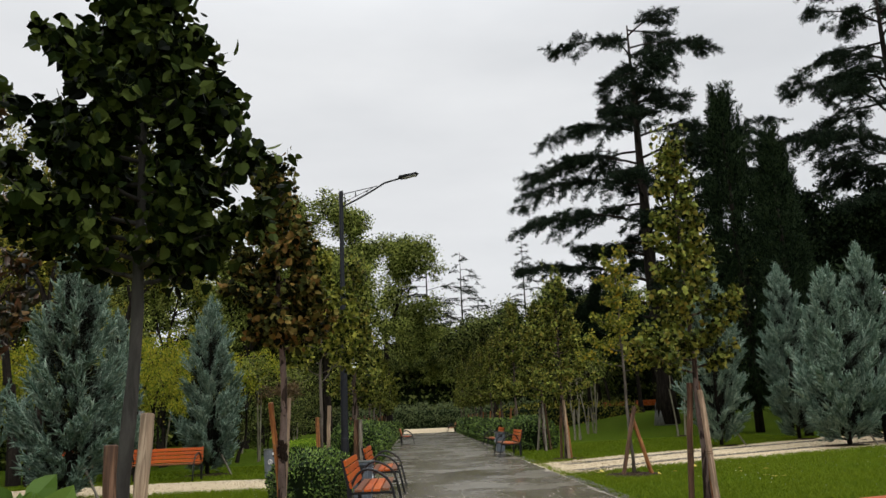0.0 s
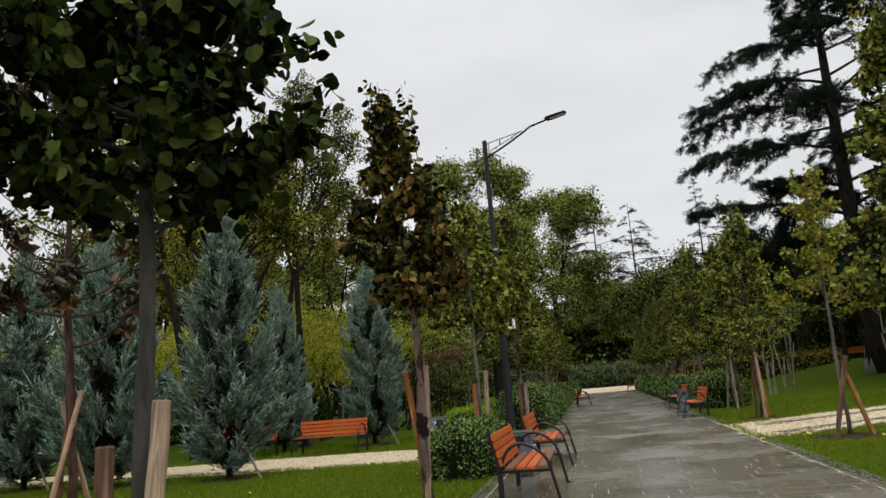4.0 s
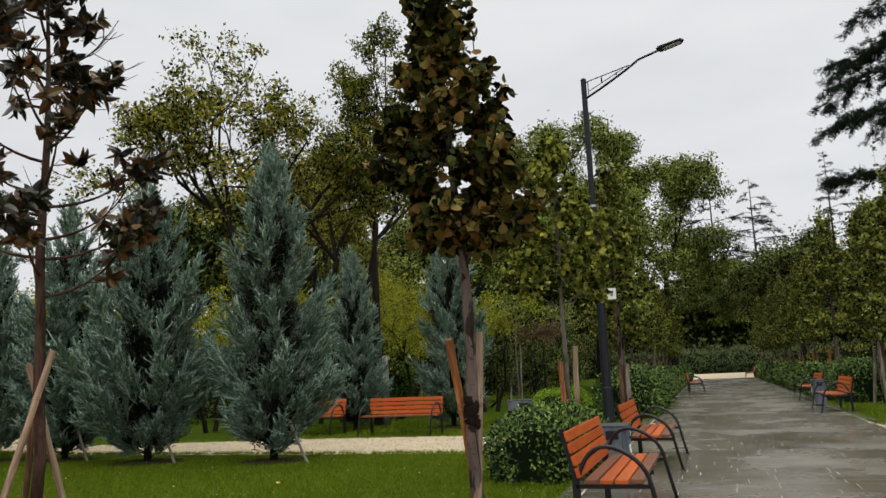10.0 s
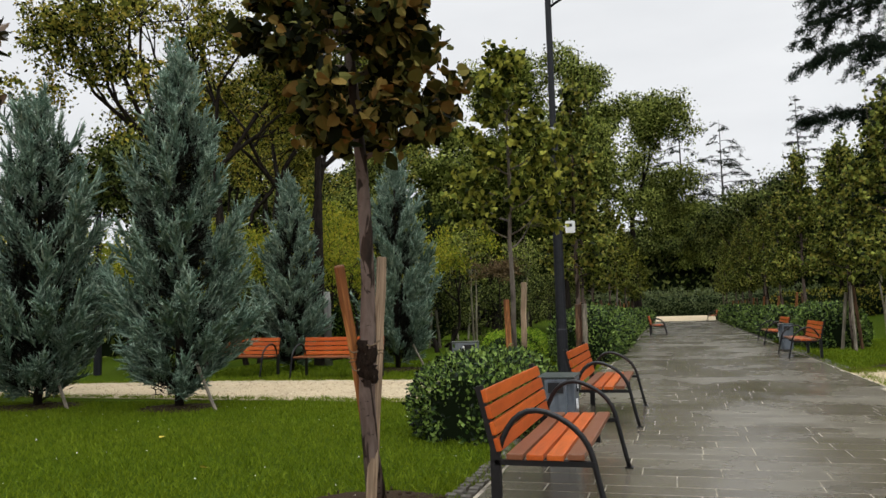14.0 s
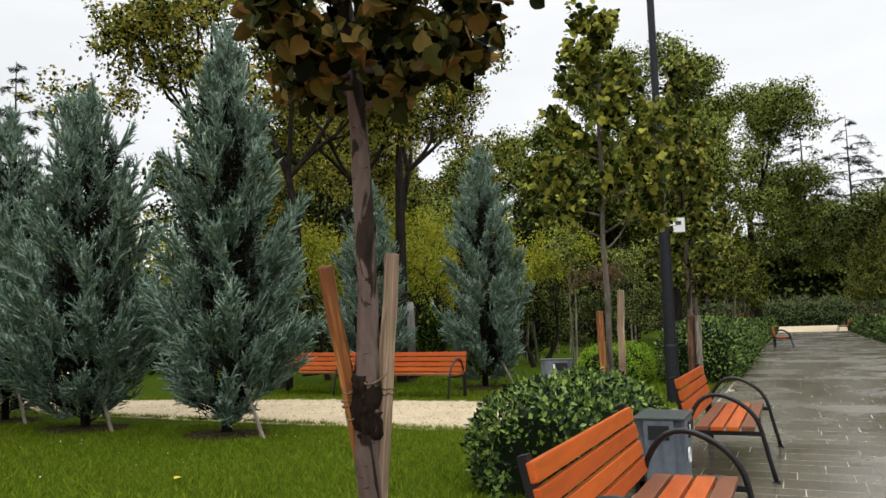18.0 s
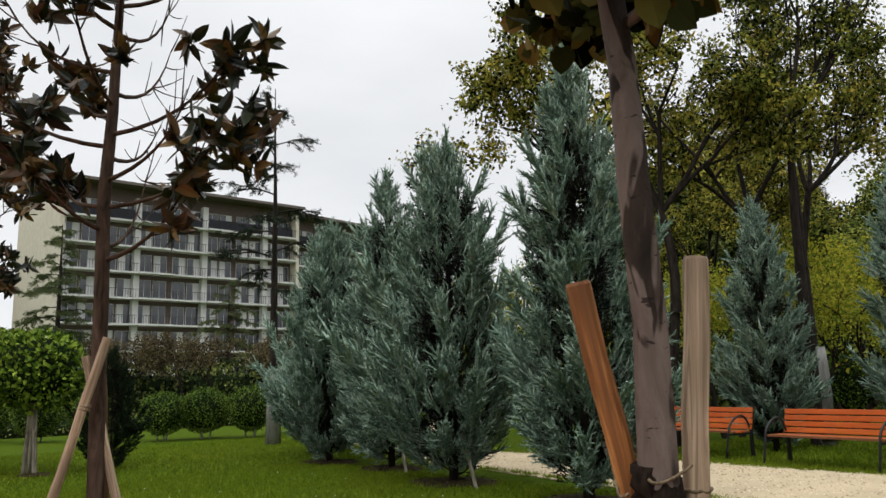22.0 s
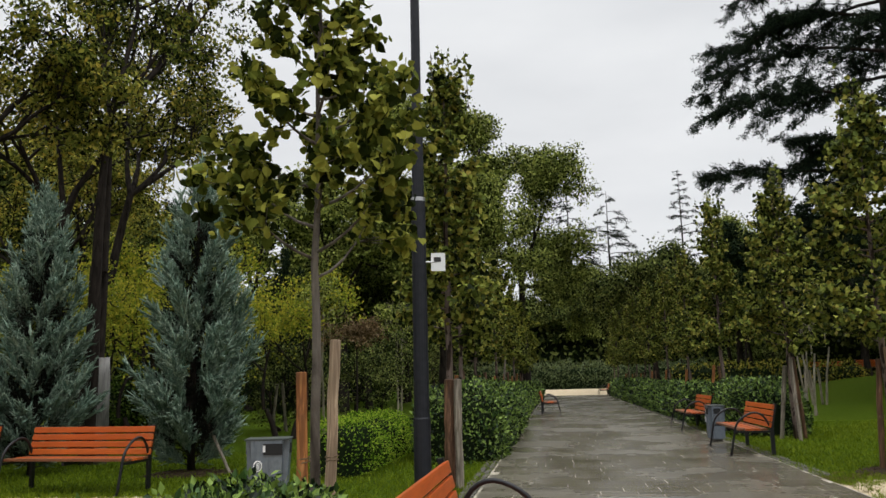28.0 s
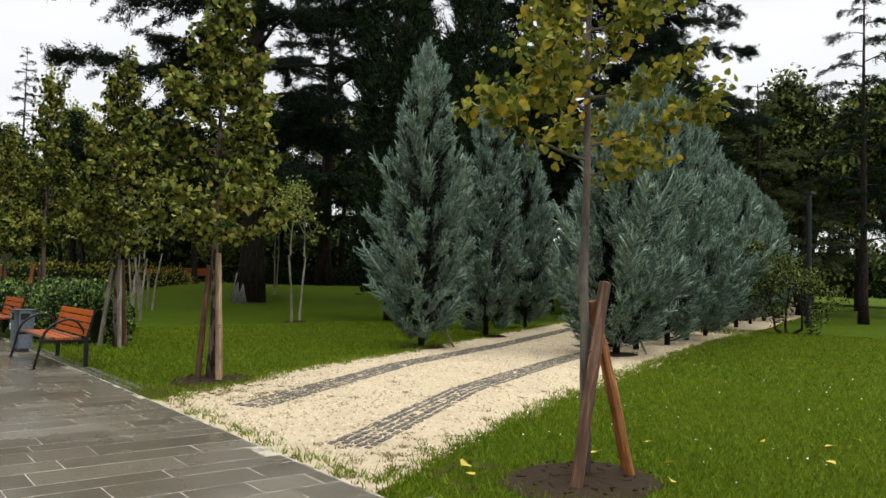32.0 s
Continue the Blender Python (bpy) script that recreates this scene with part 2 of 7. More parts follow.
def grass_blade():
    k = Mat("grass_blade", rough=0.65, spec=0.08).world_co()
    c = k.mix(k.noise(0.45, 3.0), k.ramp(k.island(), (0.1, (0.050, 0.104, 0.004)), (0.9, (0.135, 0.215, 0.010))), k.ramp(k.island(), (0.1, (0.098, 0.132, 0.006)), (0.9, (0.21, 0.238, 0.014))))
    return k.color(c).thin(0.25, c).m


M["grass"] = grass_blade()


def lawn():
    k = Mat("lawn", rough=0.95, spec=0.03).world_co()
    fine = k.noise(55.0, 6.0, 0.7)
    patch = k.noise(0.32, 4.0)
    c = k.mix(patch, k.ramp(fine, (0.3, (0.016, 0.037, 0.002)), (0.7, (0.062, 0.112, 0.005))), k.ramp(fine, (0.3, (0.030, 0.048, 0.003)), (0.7, (0.094, 0.124, 0.008))))
    return k.color(c).bump(fine, 0.9, 0.03).m


M["lawn"] = lawn()


def bark(name, a, b, scale=14.0, rough=0.85):
    k = Mat(name, rough=rough, spec=0.08)
    co = k.stretch(1.0, 1.0, 0.22)
    n = k.noise(scale, 6.0, 0.65, co=co, dist=0.6)
    blotch = k.noise(3.0, 3.0)
    c = k.mix(blotch, k.ramp(n, (0.3, a), (0.7, b)), k.ramp(n, (0.35, tuple(v * 0.30 for v in a)), (0.75, b)))
    return k.color(c).bump(n, 0.7, 0.012).m



def young_bark():
    """Smooth pale bark that has dark brown, scaly patches with sharp borders."""
    k = Mat("young_bark", rough=0.65, spec=0.12)
    n = k.noise(14.0, 6.0, 0.65, co=k.stretch(1.0, 1.0, 0.3), dist=0.6)
    patch = k.noise(9.0, 2.0, 0.5, co=k.stretch(1.0, 1.0, 0.28), dist=1.2)
    scar = k.noise(30.0, 2.0, 0.5, co=k.stretch(0.6, 0.6, 1.6))
    c = k.mix(k.ramp(patch, (0.44, 0.0), (0.48, 1.0)), k.ramp(n, (0.3, (0.010, 0.007, 0.005)), (0.7, (0.045, 0.029, 0.021))), k.ramp(n, (0.3, (0.085, 0.061, 0.050)), (0.7, (0.175, 0.132, 0.112))))
    c = k.mix(k.ramp(scar, (0.66, 0.0), (0.70, 0.85)), c, (0.012, 0.008, 0.006))
    return k.color(c).bump(n, 0.8, 0.012).m


M["bark_young"] = young_bark()
M["wrap"] = bark("dark_fibre_wrap", (0.006, 0.004, 0.003), (0.030, 0.020, 0.014), 60.0, 0.95)
M["bark_pale_young"] = bark("pale_young_bark", (0.075, 0.06, 0.048), (0.24, 0.205, 0.17), 7.0, 0.7)
M["bark_grey"] = bark("grey_bark", (0.035, 0.032, 0.028), (0.095, 0.088, 0.078), 8.0, 0.7)
M["bark_dark"] = bark("dark_bark", (0.010, 0.008, 0.006), (0.042, 0.033, 0.027), 10.0)
M["bark_magnolia"] = bark("magnolia_bark", (0.030, 0.018, 0.012), (0.105, 0.068, 0.048), 16.0)
M["bark_pale"] = bark("pale_bark", (0.20, 0.17, 0.12), (0.38, 0.34, 0.26), 9.0)
M["whitewash"] = bark("whitewashed_bark", (0.20, 0.19, 0.18), (0.36, 0.35, 0.33), 9.0)


def stake_wood(name, a, b):
    k = Mat(name, rough=0.6, spec=0.35)
    co = k.stretch(1.0, 1.0, 0.10)
    grain = k.noise(19.0, 4.0, 0.55, co=co, dist=2.4)
    stain = k.noise(2.2, 3.0)
    knots = k.voronoi(5.0, co=k.stretch(1.0, 1.0, 0.55)).outputs["Distance"]
    c = k.mix(k.ramp(stain, (0.40, 0.0), (0.66, 1.0)), k.ramp(grain, (0.38, tuple(v * 0.6 for v in a)), (0.5, a), (0.62, b)), tuple(v * 0.4 for v in a))
    c = k.mix(k.ramp(knots, (0.05, 1.0), (0.10, 0.0)), c, (0.045, 0.022, 0.012))
    return k.color(c).bump(grain, 0.35, 0.004).m


M["stake_orange"] = stake_wood("stake_wood_orange", (0.30, 0.108, 0.028), (0.46, 0.20, 0.062))
M["stake_pale"] = stake_wood("stake_wood_pale", (0.34, 0.235, 0.15), (0.50, 0.375, 0.25))
M["stake_brown"] = stake_wood("stake_wood_brown", (0.12, 0.058, 0.030), (0.23, 0.125, 0.07))
M["stake_grey"] = stake_wood("stake_wood_grey", (0.22, 0.185, 0.14), (0.36, 0.31, 0.25))


def slat_wood(name, a, b):
    """Wet stained timber with grain along the slat and worn, paler streaks."""
    k = Mat(name, rough=0.4, spec=0.28)
    co = k.stretch(0.10, 1.0, 1.0)
    grain = k.noise(34.0, 6.0, 0.6, co=co, dist=0.8)
    wear = k.noise(4.5, 4.0, 0.6, co=k.stretch(0.35, 1.0, 1.0))
    tone = k.mix(k.each(), a, b)
    c = k.mix(k.ramp(grain, (0.35, 0.0), (0.75, 0.55)), tone, (0.16, 0.042, 0.012))
    c = k.mix(k.ramp(wear, (0.60, 0.0), (0.75, 0.5)), c, (0.34, 0.13, 0.05))
    return k.color(c).gloss(wear, 0.22, 0.5).bump(grain, 0.25, 0.003).m


M["slat"] = slat_wood("orange_slat", (0.44, 0.082, 0.012), (0.56, 0.118, 0.018))
M["slat_worn"] = slat_wood("worn_brown_slat", (0.15, 0.060, 0.030), (0.20, 0.085, 0.045))


def iron():
    k = Mat("black_painted_iron", rough=0.4, spec=0.3)
    n = k.noise(30.0, 4.0)
    return k.color(k.ramp(n, (0.3, (0.006, 0.006, 0.007)), (0.8, (0.015, 0.015, 0.016)))).gloss(n, 0.28, 0.5).bump(n, 0.1, 0.002).m


M["iron"] = iron()


def lamp_paint():
    k = Mat("lamp_post_paint", rough=0.5, spec=0.25)
    n = k.noise(11.0, 4.0)
    return k.color(k.ramp(n, (0.3, (0.008, 0.009, 0.012)), (0.8, (0.018, 0.019, 0.025)))).bump(n, 0.08, 0.002).m


M["lamp"] = lamp_paint()


def bin_metal():
    k = Mat("bin_grey_metal", rough=0.45, spec=0.5)
    n = k.noise(18.0, 5.0)
    drip = k.noise(22.0, 4.0, co=k.stretch(1.0, 1.0, 0.12))
    c = k.mix(k.ramp(drip, (0.5, 0.0), (0.72, 0.7)), k.ramp(n, (0.3, (0.105, 0.125, 0.15)), (0.8, (0.16, 0.185, 0.215))), (0.055, 0.065, 0.08))
    return k.color(c).gloss(n, 0.3, 0.6).m


M["bin"] = bin_metal()
M["bin_lid"] = Mat("bin_lid_paint", rough=0.4, spec=0.4).color((0.040, 0.050, 0.046)).m
# black colour for the shade inside the bin slots
M["bin_slot_shade"] = Mat("bin_slot_shade_black", rough=0.8).color((0.006, 0.006, 0.007)).m
M["lamp_glass"] = Mat("lamp_lens", rough=0.25).color((0.35, 0.36, 0.36)).m
M["steel"] = Mat("galvanised_band", rough=0.4, metal=0.9).color((0.45, 0.45, 0.46)).m
M["white_plate"] = Mat("white_sign_plate", rough=0.5).color((0.72, 0.73, 0.74)).m
M["black_print"] = Mat("black_print", rough=0.6).color((0.02, 0.02, 0.022)).m
M["rope"] = bark("rope_tie", (0.12, 0.085, 0.05), (0.26, 0.19, 0.12), 60.0)


def slab_stone():
    k = Mat("wet_paving_slab", rough=0.4, spec=0.3).world_co()
    fine = k.noise(38.0, 6.0, 0.65)
    wet = k.noise(0.55, 5.0, 0.6)
    tone = k.ramp(k.each(), (0.0, (0.100, 0.083, 0.056)), (0.5, (0.136, 0.116, 0.082)), (1.0, (0.184, 0.160, 0.116)))
    c = k.mix(k.ramp(fine, (0.35, 0.55), (0.75, 0.0)), tone, (0.062, 0.057, 0.046))
    c = k.mix(k.ramp(wet, (0.50, 0.0), (0.75, 0.35)), c, (0.20, 0.185, 0.15))
    return k.color(c).gloss(k.ramp(wet, (0.34, 0.0), (0.70, 1.0)), 0.10, 0.42).bump(fine, 0.22, 0.003).m


M["slab"] = slab_stone()


def slab_far():
    k = Mat("wet_paving_slab_far", rough=0.4, spec=0.3).world_co()
    fine = k.noise(38.0, 6.0, 0.65)
    wet = k.noise(0.55, 5.0, 0.6)
    tone = k.ramp(k.island(), (0.0, (0.100, 0.083, 0.056)), (0.5, (0.136, 0.116, 0.082)), (1.0, (0.184, 0.160, 0.116)))
    c = k.mix(k.ramp(fine, (0.35, 0.55), (0.75, 0.0)), tone, (0.062, 0.057, 0.046))
    c = k.mix(k.ramp(wet, (0.50, 0.0), (0.75, 0.35)), c, (0.20, 0.185, 0.15))
    return k.color(c).gloss(k.ramp(wet, (0.34, 0.0), (0.70, 1.0)), 0.10, 0.42).bump(fine, 0.22, 0.003).m


M["slab_far"] = slab_far()


def grit(name, a, b, dark, rough=0.8):
    k = Mat(name, rough=rough, spec=0.06).world_co()
    fine = k.noise(120.0, 4.0, 0.7)
    stain = k.noise(1.3, 5.0, 0.6)
    speck = k.noise(26.0, 3.0, 0.7)
    c = k.mix(k.ramp(stain, (0.35, 0.0), (0.7, 1.0)), k.ramp(fine, (0.3, a), (0.7, b)), tuple((p + q) * 0.42 for p, q in zip(a, b)))
    c = k.mix(k.ramp(speck, (0.62, 0.0), (0.72, 0.8)), c, dark)
    return k.color(c).bump(fine, 0.6, 0.01).m



def joint_grit():
    k = Mat("paving_joint_grit", rough=0.6, spec=0.3).world_co()
    fine = k.noise(120.0, 4.0, 0.7)
    fill = k.noise(3.2, 5.0, 0.7)
    c = k.mix(k.ramp(fill, (0.40, 0.0), (0.56, 1.0)), (0.095, 0.082, 0.058), k.ramp(fine, (0.3, (0.30, 0.26, 0.19)), (0.7, (0.54, 0.49, 0.39))))
    return k.color(c).bump(fine, 0.4, 0.004).m


M["joint"] = joint_grit()
M["sand"] = grit("cream_gravel", (0.38, 0.30, 0.19), (0.62, 0.515, 0.35), (0.20, 0.14, 0.075))
M["track"] = grit("red_rubber_track", (0.30, 0.075, 0.038), (0.44, 0.125, 0.065), (0.20, 0.05, 0.03), 0.6)
M["soil"] = grit("dark_soil_mulch", (0.018, 0.012, 0.007), (0.060, 0.040, 0.024), (0.12, 0.08, 0.04))
M["cobble"] = grit("grey_cobble_stone", (0.080, 0.074, 0.064), (0.19, 0.175, 0.15), (0.045, 0.045, 0.035), 0.6)
M["line"] = grit("white_line_paint", (0.60, 0.60, 0.58), (0.78, 0.78, 0.76), (0.45, 0.42, 0.40), 0.6)
M["asphalt"] = grit("asphalt", (0.035, 0.035, 0.036), (0.07, 0.07, 0.07), (0.03, 0.03, 0.03))
M["plaster_cream"] = grit("cream_render", (0.52, 0.48, 0.38), (0.60, 0.56, 0.46), (0.45, 0.41, 0.33))
M["plaster_white"] = grit("pale_render", (0.50, 0.50, 0.48), (0.60, 0.60, 0.58), (0.42, 0.42, 0.40))
M["brown_clad"] = grit("brown_brick_cladding", (0.10, 0.075, 0.065), (0.16, 0.12, 0.105), (0.08, 0.06, 0.05))
M["dark_clad"] = grit("dark_cladding", (0.025, 0.027, 0.032), (0.045, 0.047, 0.054), (0.02, 0.02, 0.025))
M["roof_tile"] = grit("roof_edge", (0.10, 0.085, 0.075), (0.17, 0.145, 0.13), (0.08, 0.07, 0.06))
M["window"] = Mat("window_glass", rough=0.06, spec=0.8).color((0.035, 0.042, 0.05)).m
M["curtain"] = Mat("pale_curtain", rough=0.8).color((0.55, 0.55, 0.54)).m
# near-black dead twigs: shade between the conifer boughs put into the colour
M["shaded_dead_twig"] = bark("shaded_dead_twigs", (0.008, 0.009, 0.007), (0.022, 0.022, 0.016), 20.0, 1.0)
# solid fill for hedges and round shrubs, with inner shade as its colour
M["hedge_core"] = Mat("hedge_inner_shade", rough=1.0, spec=0.0).color((0.012, 0.018, 0.008)).m
M["pebble"] = leaf_material("gravel_stone", [(0.2, (0.26, 0.20, 0.125)), (0.5, (0.48, 0.39, 0.255)), (0.8, (0.64, 0.54, 0.38))], rough=0.8, share=0.0, patch=0.1, spec=0.2)
M["bloom"] = Mat("small_white_flower", rough=0.7).color((0.75, 0.75, 0.70)).m
M["fallen"] = leaf_material("fallen_yellow_leaf", [(0.2, (0.45, 0.33, 0.04)), (0.8, (0.62, 0.50, 0.08))], rough=0.5, share=0.1)


# ---- mesh helpers ----
def mesh_from(name, verts, faces, mats, index=None, smooth=False):
    """A mesh from an array of corners and a list of arrays of quads or triangles; index gives each array's material."""
    me = bpy.data.meshes.new(name)
    verts = np.asarray(verts, dtype=np.float32).reshape(-1, 3)
    faces = [np.asarray(f, dtype=np.int32) for f in faces if len(f)]
    loops = np.concatenate([f.ravel() for f in faces])
    sizes = np.concatenate([np.full(len(f), f.shape[1], dtype=np.int32) for f in faces])
    starts = np.concatenate([[0], np.cumsum(sizes)[:-1]]).astype(np.int32)
    me.vertices.add(len(verts))
    me.vertices.foreach_set("co", verts.ravel())
    me.loops.add(len(loops))
    me.loops.foreach_set("vertex_index", loops)
    me.polygons.add(len(sizes))
    me.polygons.foreach_set("loop_start", starts)
    for m in mats:
        me.materials.append(m)
    if index is not None:
        me.polygons.foreach_set("material_index", np.concatenate([np.full(len(f), i, dtype=np.int32) for f, i in zip(faces, index)]))
    me.polygons.foreach_set("use_smooth", np.full(len(sizes), bool(smooth), dtype=bool))
    me.update(calc_edges=True)
    me.validate()
    return me


class Geo:
    """Gathers corners and faces of one mesh."""

    def __init__(self):
        self.v, self.q, self.t, self.n = [], [], [], 0

    def add(self, verts, quads=(), tris=()):
        verts = np.asarray(verts, dtype=np.float32).reshape(-1, 3)
        if len(quads):
            self.q.append(np.asarray(quads, dtype=np.int32) + self.n)
        if len(tris):
            self.t.append(np.asarray(tris, dtype=np.int32) + self.n)
        self.v.append(verts)
        self.n += len(verts)
        return self

    def box(self, x0, y0, z0, x1, y1, z1, m=None):
        v = np.array([(x, y, z) for z in (z0, z1) for y in (y0, y1) for x in (x0, x1)], dtype=float)
        if m is not None:
            v = v @ np.array(m.to_3x3()).T + np.array(m.translation)
        return self.add(v, quads=[(0, 2, 3, 1), (4, 5, 7, 6), (0, 1, 5, 4), (2, 6, 7, 3), (0, 4, 6, 2), (1, 3, 7, 5)])

    def tube(self, pts, radii, sides=8, caps=True, wob=0.0, rng=None):
        """A round bar along a line of points."""
        pts = np.asarray(pts, dtype=float)
        d = np.gradient(pts, axis=0)
        d /= np.linalg.norm(d, axis=1, keepdims=True) + 1e-9
        ref = np.array([0.0, 0.0, 1.0]) if abs(d[:, 2]).mean() < 0.8 else np.array([1.0, 0.0, 0.0])
        a = np.cross(d, ref)
        a /= np.linalg.norm(a, axis=1, keepdims=True) + 1e-9
        b = np.cross(d, a)
        ang = np.arange(sides) * 2 * np.pi / sides
        r = np.asarray(radii, dtype=float).reshape(-1, 1) * np.ones((1, sides))
        if wob and rng is not None:
            r = r * (1 + rng.normal(0, wob, r.shape))
        ring = pts[:, None] + r[..., None] * (np.cos(ang)[None, :, None] * a[:, None] + np.sin(ang)[None, :, None] * b[:, None])
        n, k = len(pts), np.arange(sides)
        quads = [np.stack([i * sides + k, i * sides + (k + 1) % sides, (i + 1) * sides + (k + 1) % sides, (i + 1) * sides + k], 1) for i in range(n - 1)]
        v, tris = ring.reshape(-1, 3), []
        if caps:
            v = np.vstack([v, pts[:1], pts[-1:]])
            tris = np.vstack([np.stack([np.full(sides, n * sides), (k + 1) % sides, k], 1), np.stack([np.full(sides, n * sides + 1), (n - 1) * sides + k, (n - 1) * sides + (k + 1) % sides], 1)])
        return self.add(v, quads=np.vstack(quads), tris=tris)

    def mesh(self, name, mat, smooth=False):
        faces = []
        if self.q:
            faces.append(np.vstack(self.q))
        if self.t:
            faces.append(np.vstack(self.t))
        return mesh_from(name, np.vstack(self.v), faces, [mat], smooth=smooth)


def bm_mesh(name, bm, mat, smooth=False):
    me = bpy.data.meshes.new(name)
    bm.to_mesh(me)
    bm.free()
    me.materials.append(mat)
    if smooth:
        me.polygons.foreach_set("use_smooth", np.ones(len(me.polygons), dtype=bool))
    return me


def bevelled_box(name, sx, sy, sz, mat, bevel=0.006, segments=2, centre=(0, 0, 0)):
    bm = bmesh.new()
    bmesh.ops.create_cube(bm, size=1.0, matrix=Matrix.Translation(centre) @ Matrix.Diagonal((sx, sy, sz, 1)))
    bmesh.ops.bevel(bm, geom=bm.edges[:], offset=bevel, segments=segments, affect="EDGES", profile=0.6)
    return bm_mesh(name, bm, mat)


def thing(name, label, category, m=None, group="", kind=""):
    ob = tagged(new(name), label, category, group, kind)
    ob.empty_display_size = 0.1
    if m is not None:
        ob.matrix_world = m
    return ob


def part(name, me, parent, label="", m=None, kind=""):
    ob = new(name, me)
    ob.parent = parent
    if m is not None:
        ob.matrix_basis = m
    return tagged(ob, label, kind=kind)


def smoothstep(a, b, x):
    t = np.clip((np.asarray(x, dtype=float) - a) / (b - a), 0, 1)
    return t * t * (3 - 2 * t)


# ---- plan: the paved walk runs along a straight line, slightly to the right of +y ----
SLOPE = 0.10
TURN = math.degrees(math.atan(SLOPE))
HALF = 2.12
END_Y = 64.0


def mid(y):
    return -0.85 + SLOPE * (y - 16.0)


def height(x, y):
    """The lawn behind the gravel path on the right rises gently."""
    x, y = np.asarray(x, dtype=float), np.asarray(y, dtype=float)
    return 1.05 * smoothstep(27, 50, y) * smoothstep(4.5, 15, x - mid(y))


def hz(x, y):
    return float(height(x, y))


# ---- ground ----
def build_ground():
    near = np.concatenate([np.linspace(-60, -26, 12), np.linspace(-24, 40, 90), np.linspace(43, 90, 14)])
    xs = np.concatenate([[-1500, -600, -250, -120], near, [130, 260, 600, 1500]])
    ys = np.concatenate([[-1200, -400, -150, -60], np.linspace(-24, 40, 90), np.linspace(42, 110, 40), [150, 260, 600, 1500]])
    gx, gy = np.meshgrid(xs, ys)
    gz = height(gx, gy)
    v = np.stack([gx, gy, gz], -1).reshape(-1, 3)
    nx, ny = len(xs), len(ys)
    i, j = np.meshgrid(np.arange(nx - 1), np.arange(ny - 1))
    a = (j * nx + i).ravel()
    ob = new("ground", mesh_from("ground", v, [np.stack([a, a + 1, a + nx + 1, a + nx], 1)], [M["lawn"]], smooth=True))
    tagged(ob, "mown green lawn with paler worn patches", "lawn", kind="structure")


build_ground()


def sheet(name, rows, z, mat, label, category, thick=0.03, jag=0.0, seed=1, lift=0.0):
    """A level sheet between two border lines, each a list of (x, y); rows: list of (left, right)."""
    rng = np.random.default_rng(seed)
    L = np.array([r[0] for r in rows], dtype=float)
    R = np.array([r[1] for r in rows], dtype=float)
    seg = np.linalg.norm(np.diff((L + R) / 2, axis=0), axis=1)
    s = np.concatenate([[0], np.cumsum(seg)])
    t = np.linspace(0, s[-1], max(int(s[-1] / 0.22), 8))
    Li = np.stack([np.interp(t, s, L[:, k]) for k in (0, 1)], 1)
    Ri = np.stack([np.interp(t, s, R[:, k]) for k in (0, 1)], 1)
    if jag:
        across = (Ri - Li) / np.linalg.norm(Ri - Li, axis=1, keepdims=True)
        def ragged():
            w = rng.normal(0, 1, len(t))
            slow = np.convolve(rng.normal(0, 1, len(t) + 16), np.ones(17) / 17 ** 0.5, "valid")
            return (w * 0.45 + slow * 0.6) * jag
        Li, Ri = Li + across * ragged()[:, None], Ri + across * ragged()[:, None]
    cols = 7
    f = np.linspace(0, 1, cols)
    p = Li[:, None] * (1 - f)[None, :, None] + Ri[:, None] * f[None, :, None]
    zz = height(p[..., 0], p[..., 1]) + z
    top = np.concatenate([p, zz[..., None]], -1)
    low = top.copy()
    low[..., 2] -= thick
    v = np.concatenate([top.reshape(-1, 3), low[:, 0], low[:, -1]])
    n = len(t)
    i, j = np.meshgrid(np.arange(cols - 1), np.arange(n - 1))
    a = (j * cols + i).ravel()
    k = np.arange(n - 1)
    base = n * cols
    quads = np.vstack([np.stack([a, a + 1, a + cols + 1, a + cols], 1),
                       np.stack([k * cols, (k + 1) * cols, base + k + 1, base + k], 1),
                       np.stack([(k + 1) * cols + cols - 1, k * cols + cols - 1, base + n + k, base + n + k + 1], 1)])
    ob = new(name, mesh_from(name, v, [quads], [mat]))
    return tagged(ob, label, category, kind="structure")


def edge_y(x):
    """The far border of the red track."""
    x = np.asarray(x, dtype=float)
    d = np.abs(x + 1.4)
    bend = np.where(x < -1.4, np.minimum(0.33 * d - 0.009 * d * d, 1.75), np.minimum(0.05 * d + 0.06 * d * d, 1.5))
    left, right = np.maximum(-9.0 - x, 0), np.maximum(x - 4.0, 0)
    return 6.05 + bend - 0.045 * left ** 1.5 - 0.03 * right ** 1.5


track_x = np.linspace(-40, 34, 60)
TRACK_W = 3.3
sheet("track", [((x, edge_y(x)), (x, edge_y(x) - TRACK_W)) for x in track_x], 0.012, M["track"], "red rubber running track with white border lines", "track")
for name, off in (("track_line_far", 0.46), ("track_line_near", TRACK_W - 0.4)):
    sheet(name, [((x, edge_y(x) - off), (x, edge_y(x) - off - 0.09)) for x in track_x], 0.017, M["line"], "white painted line on the red track", "line", thick=0.004)

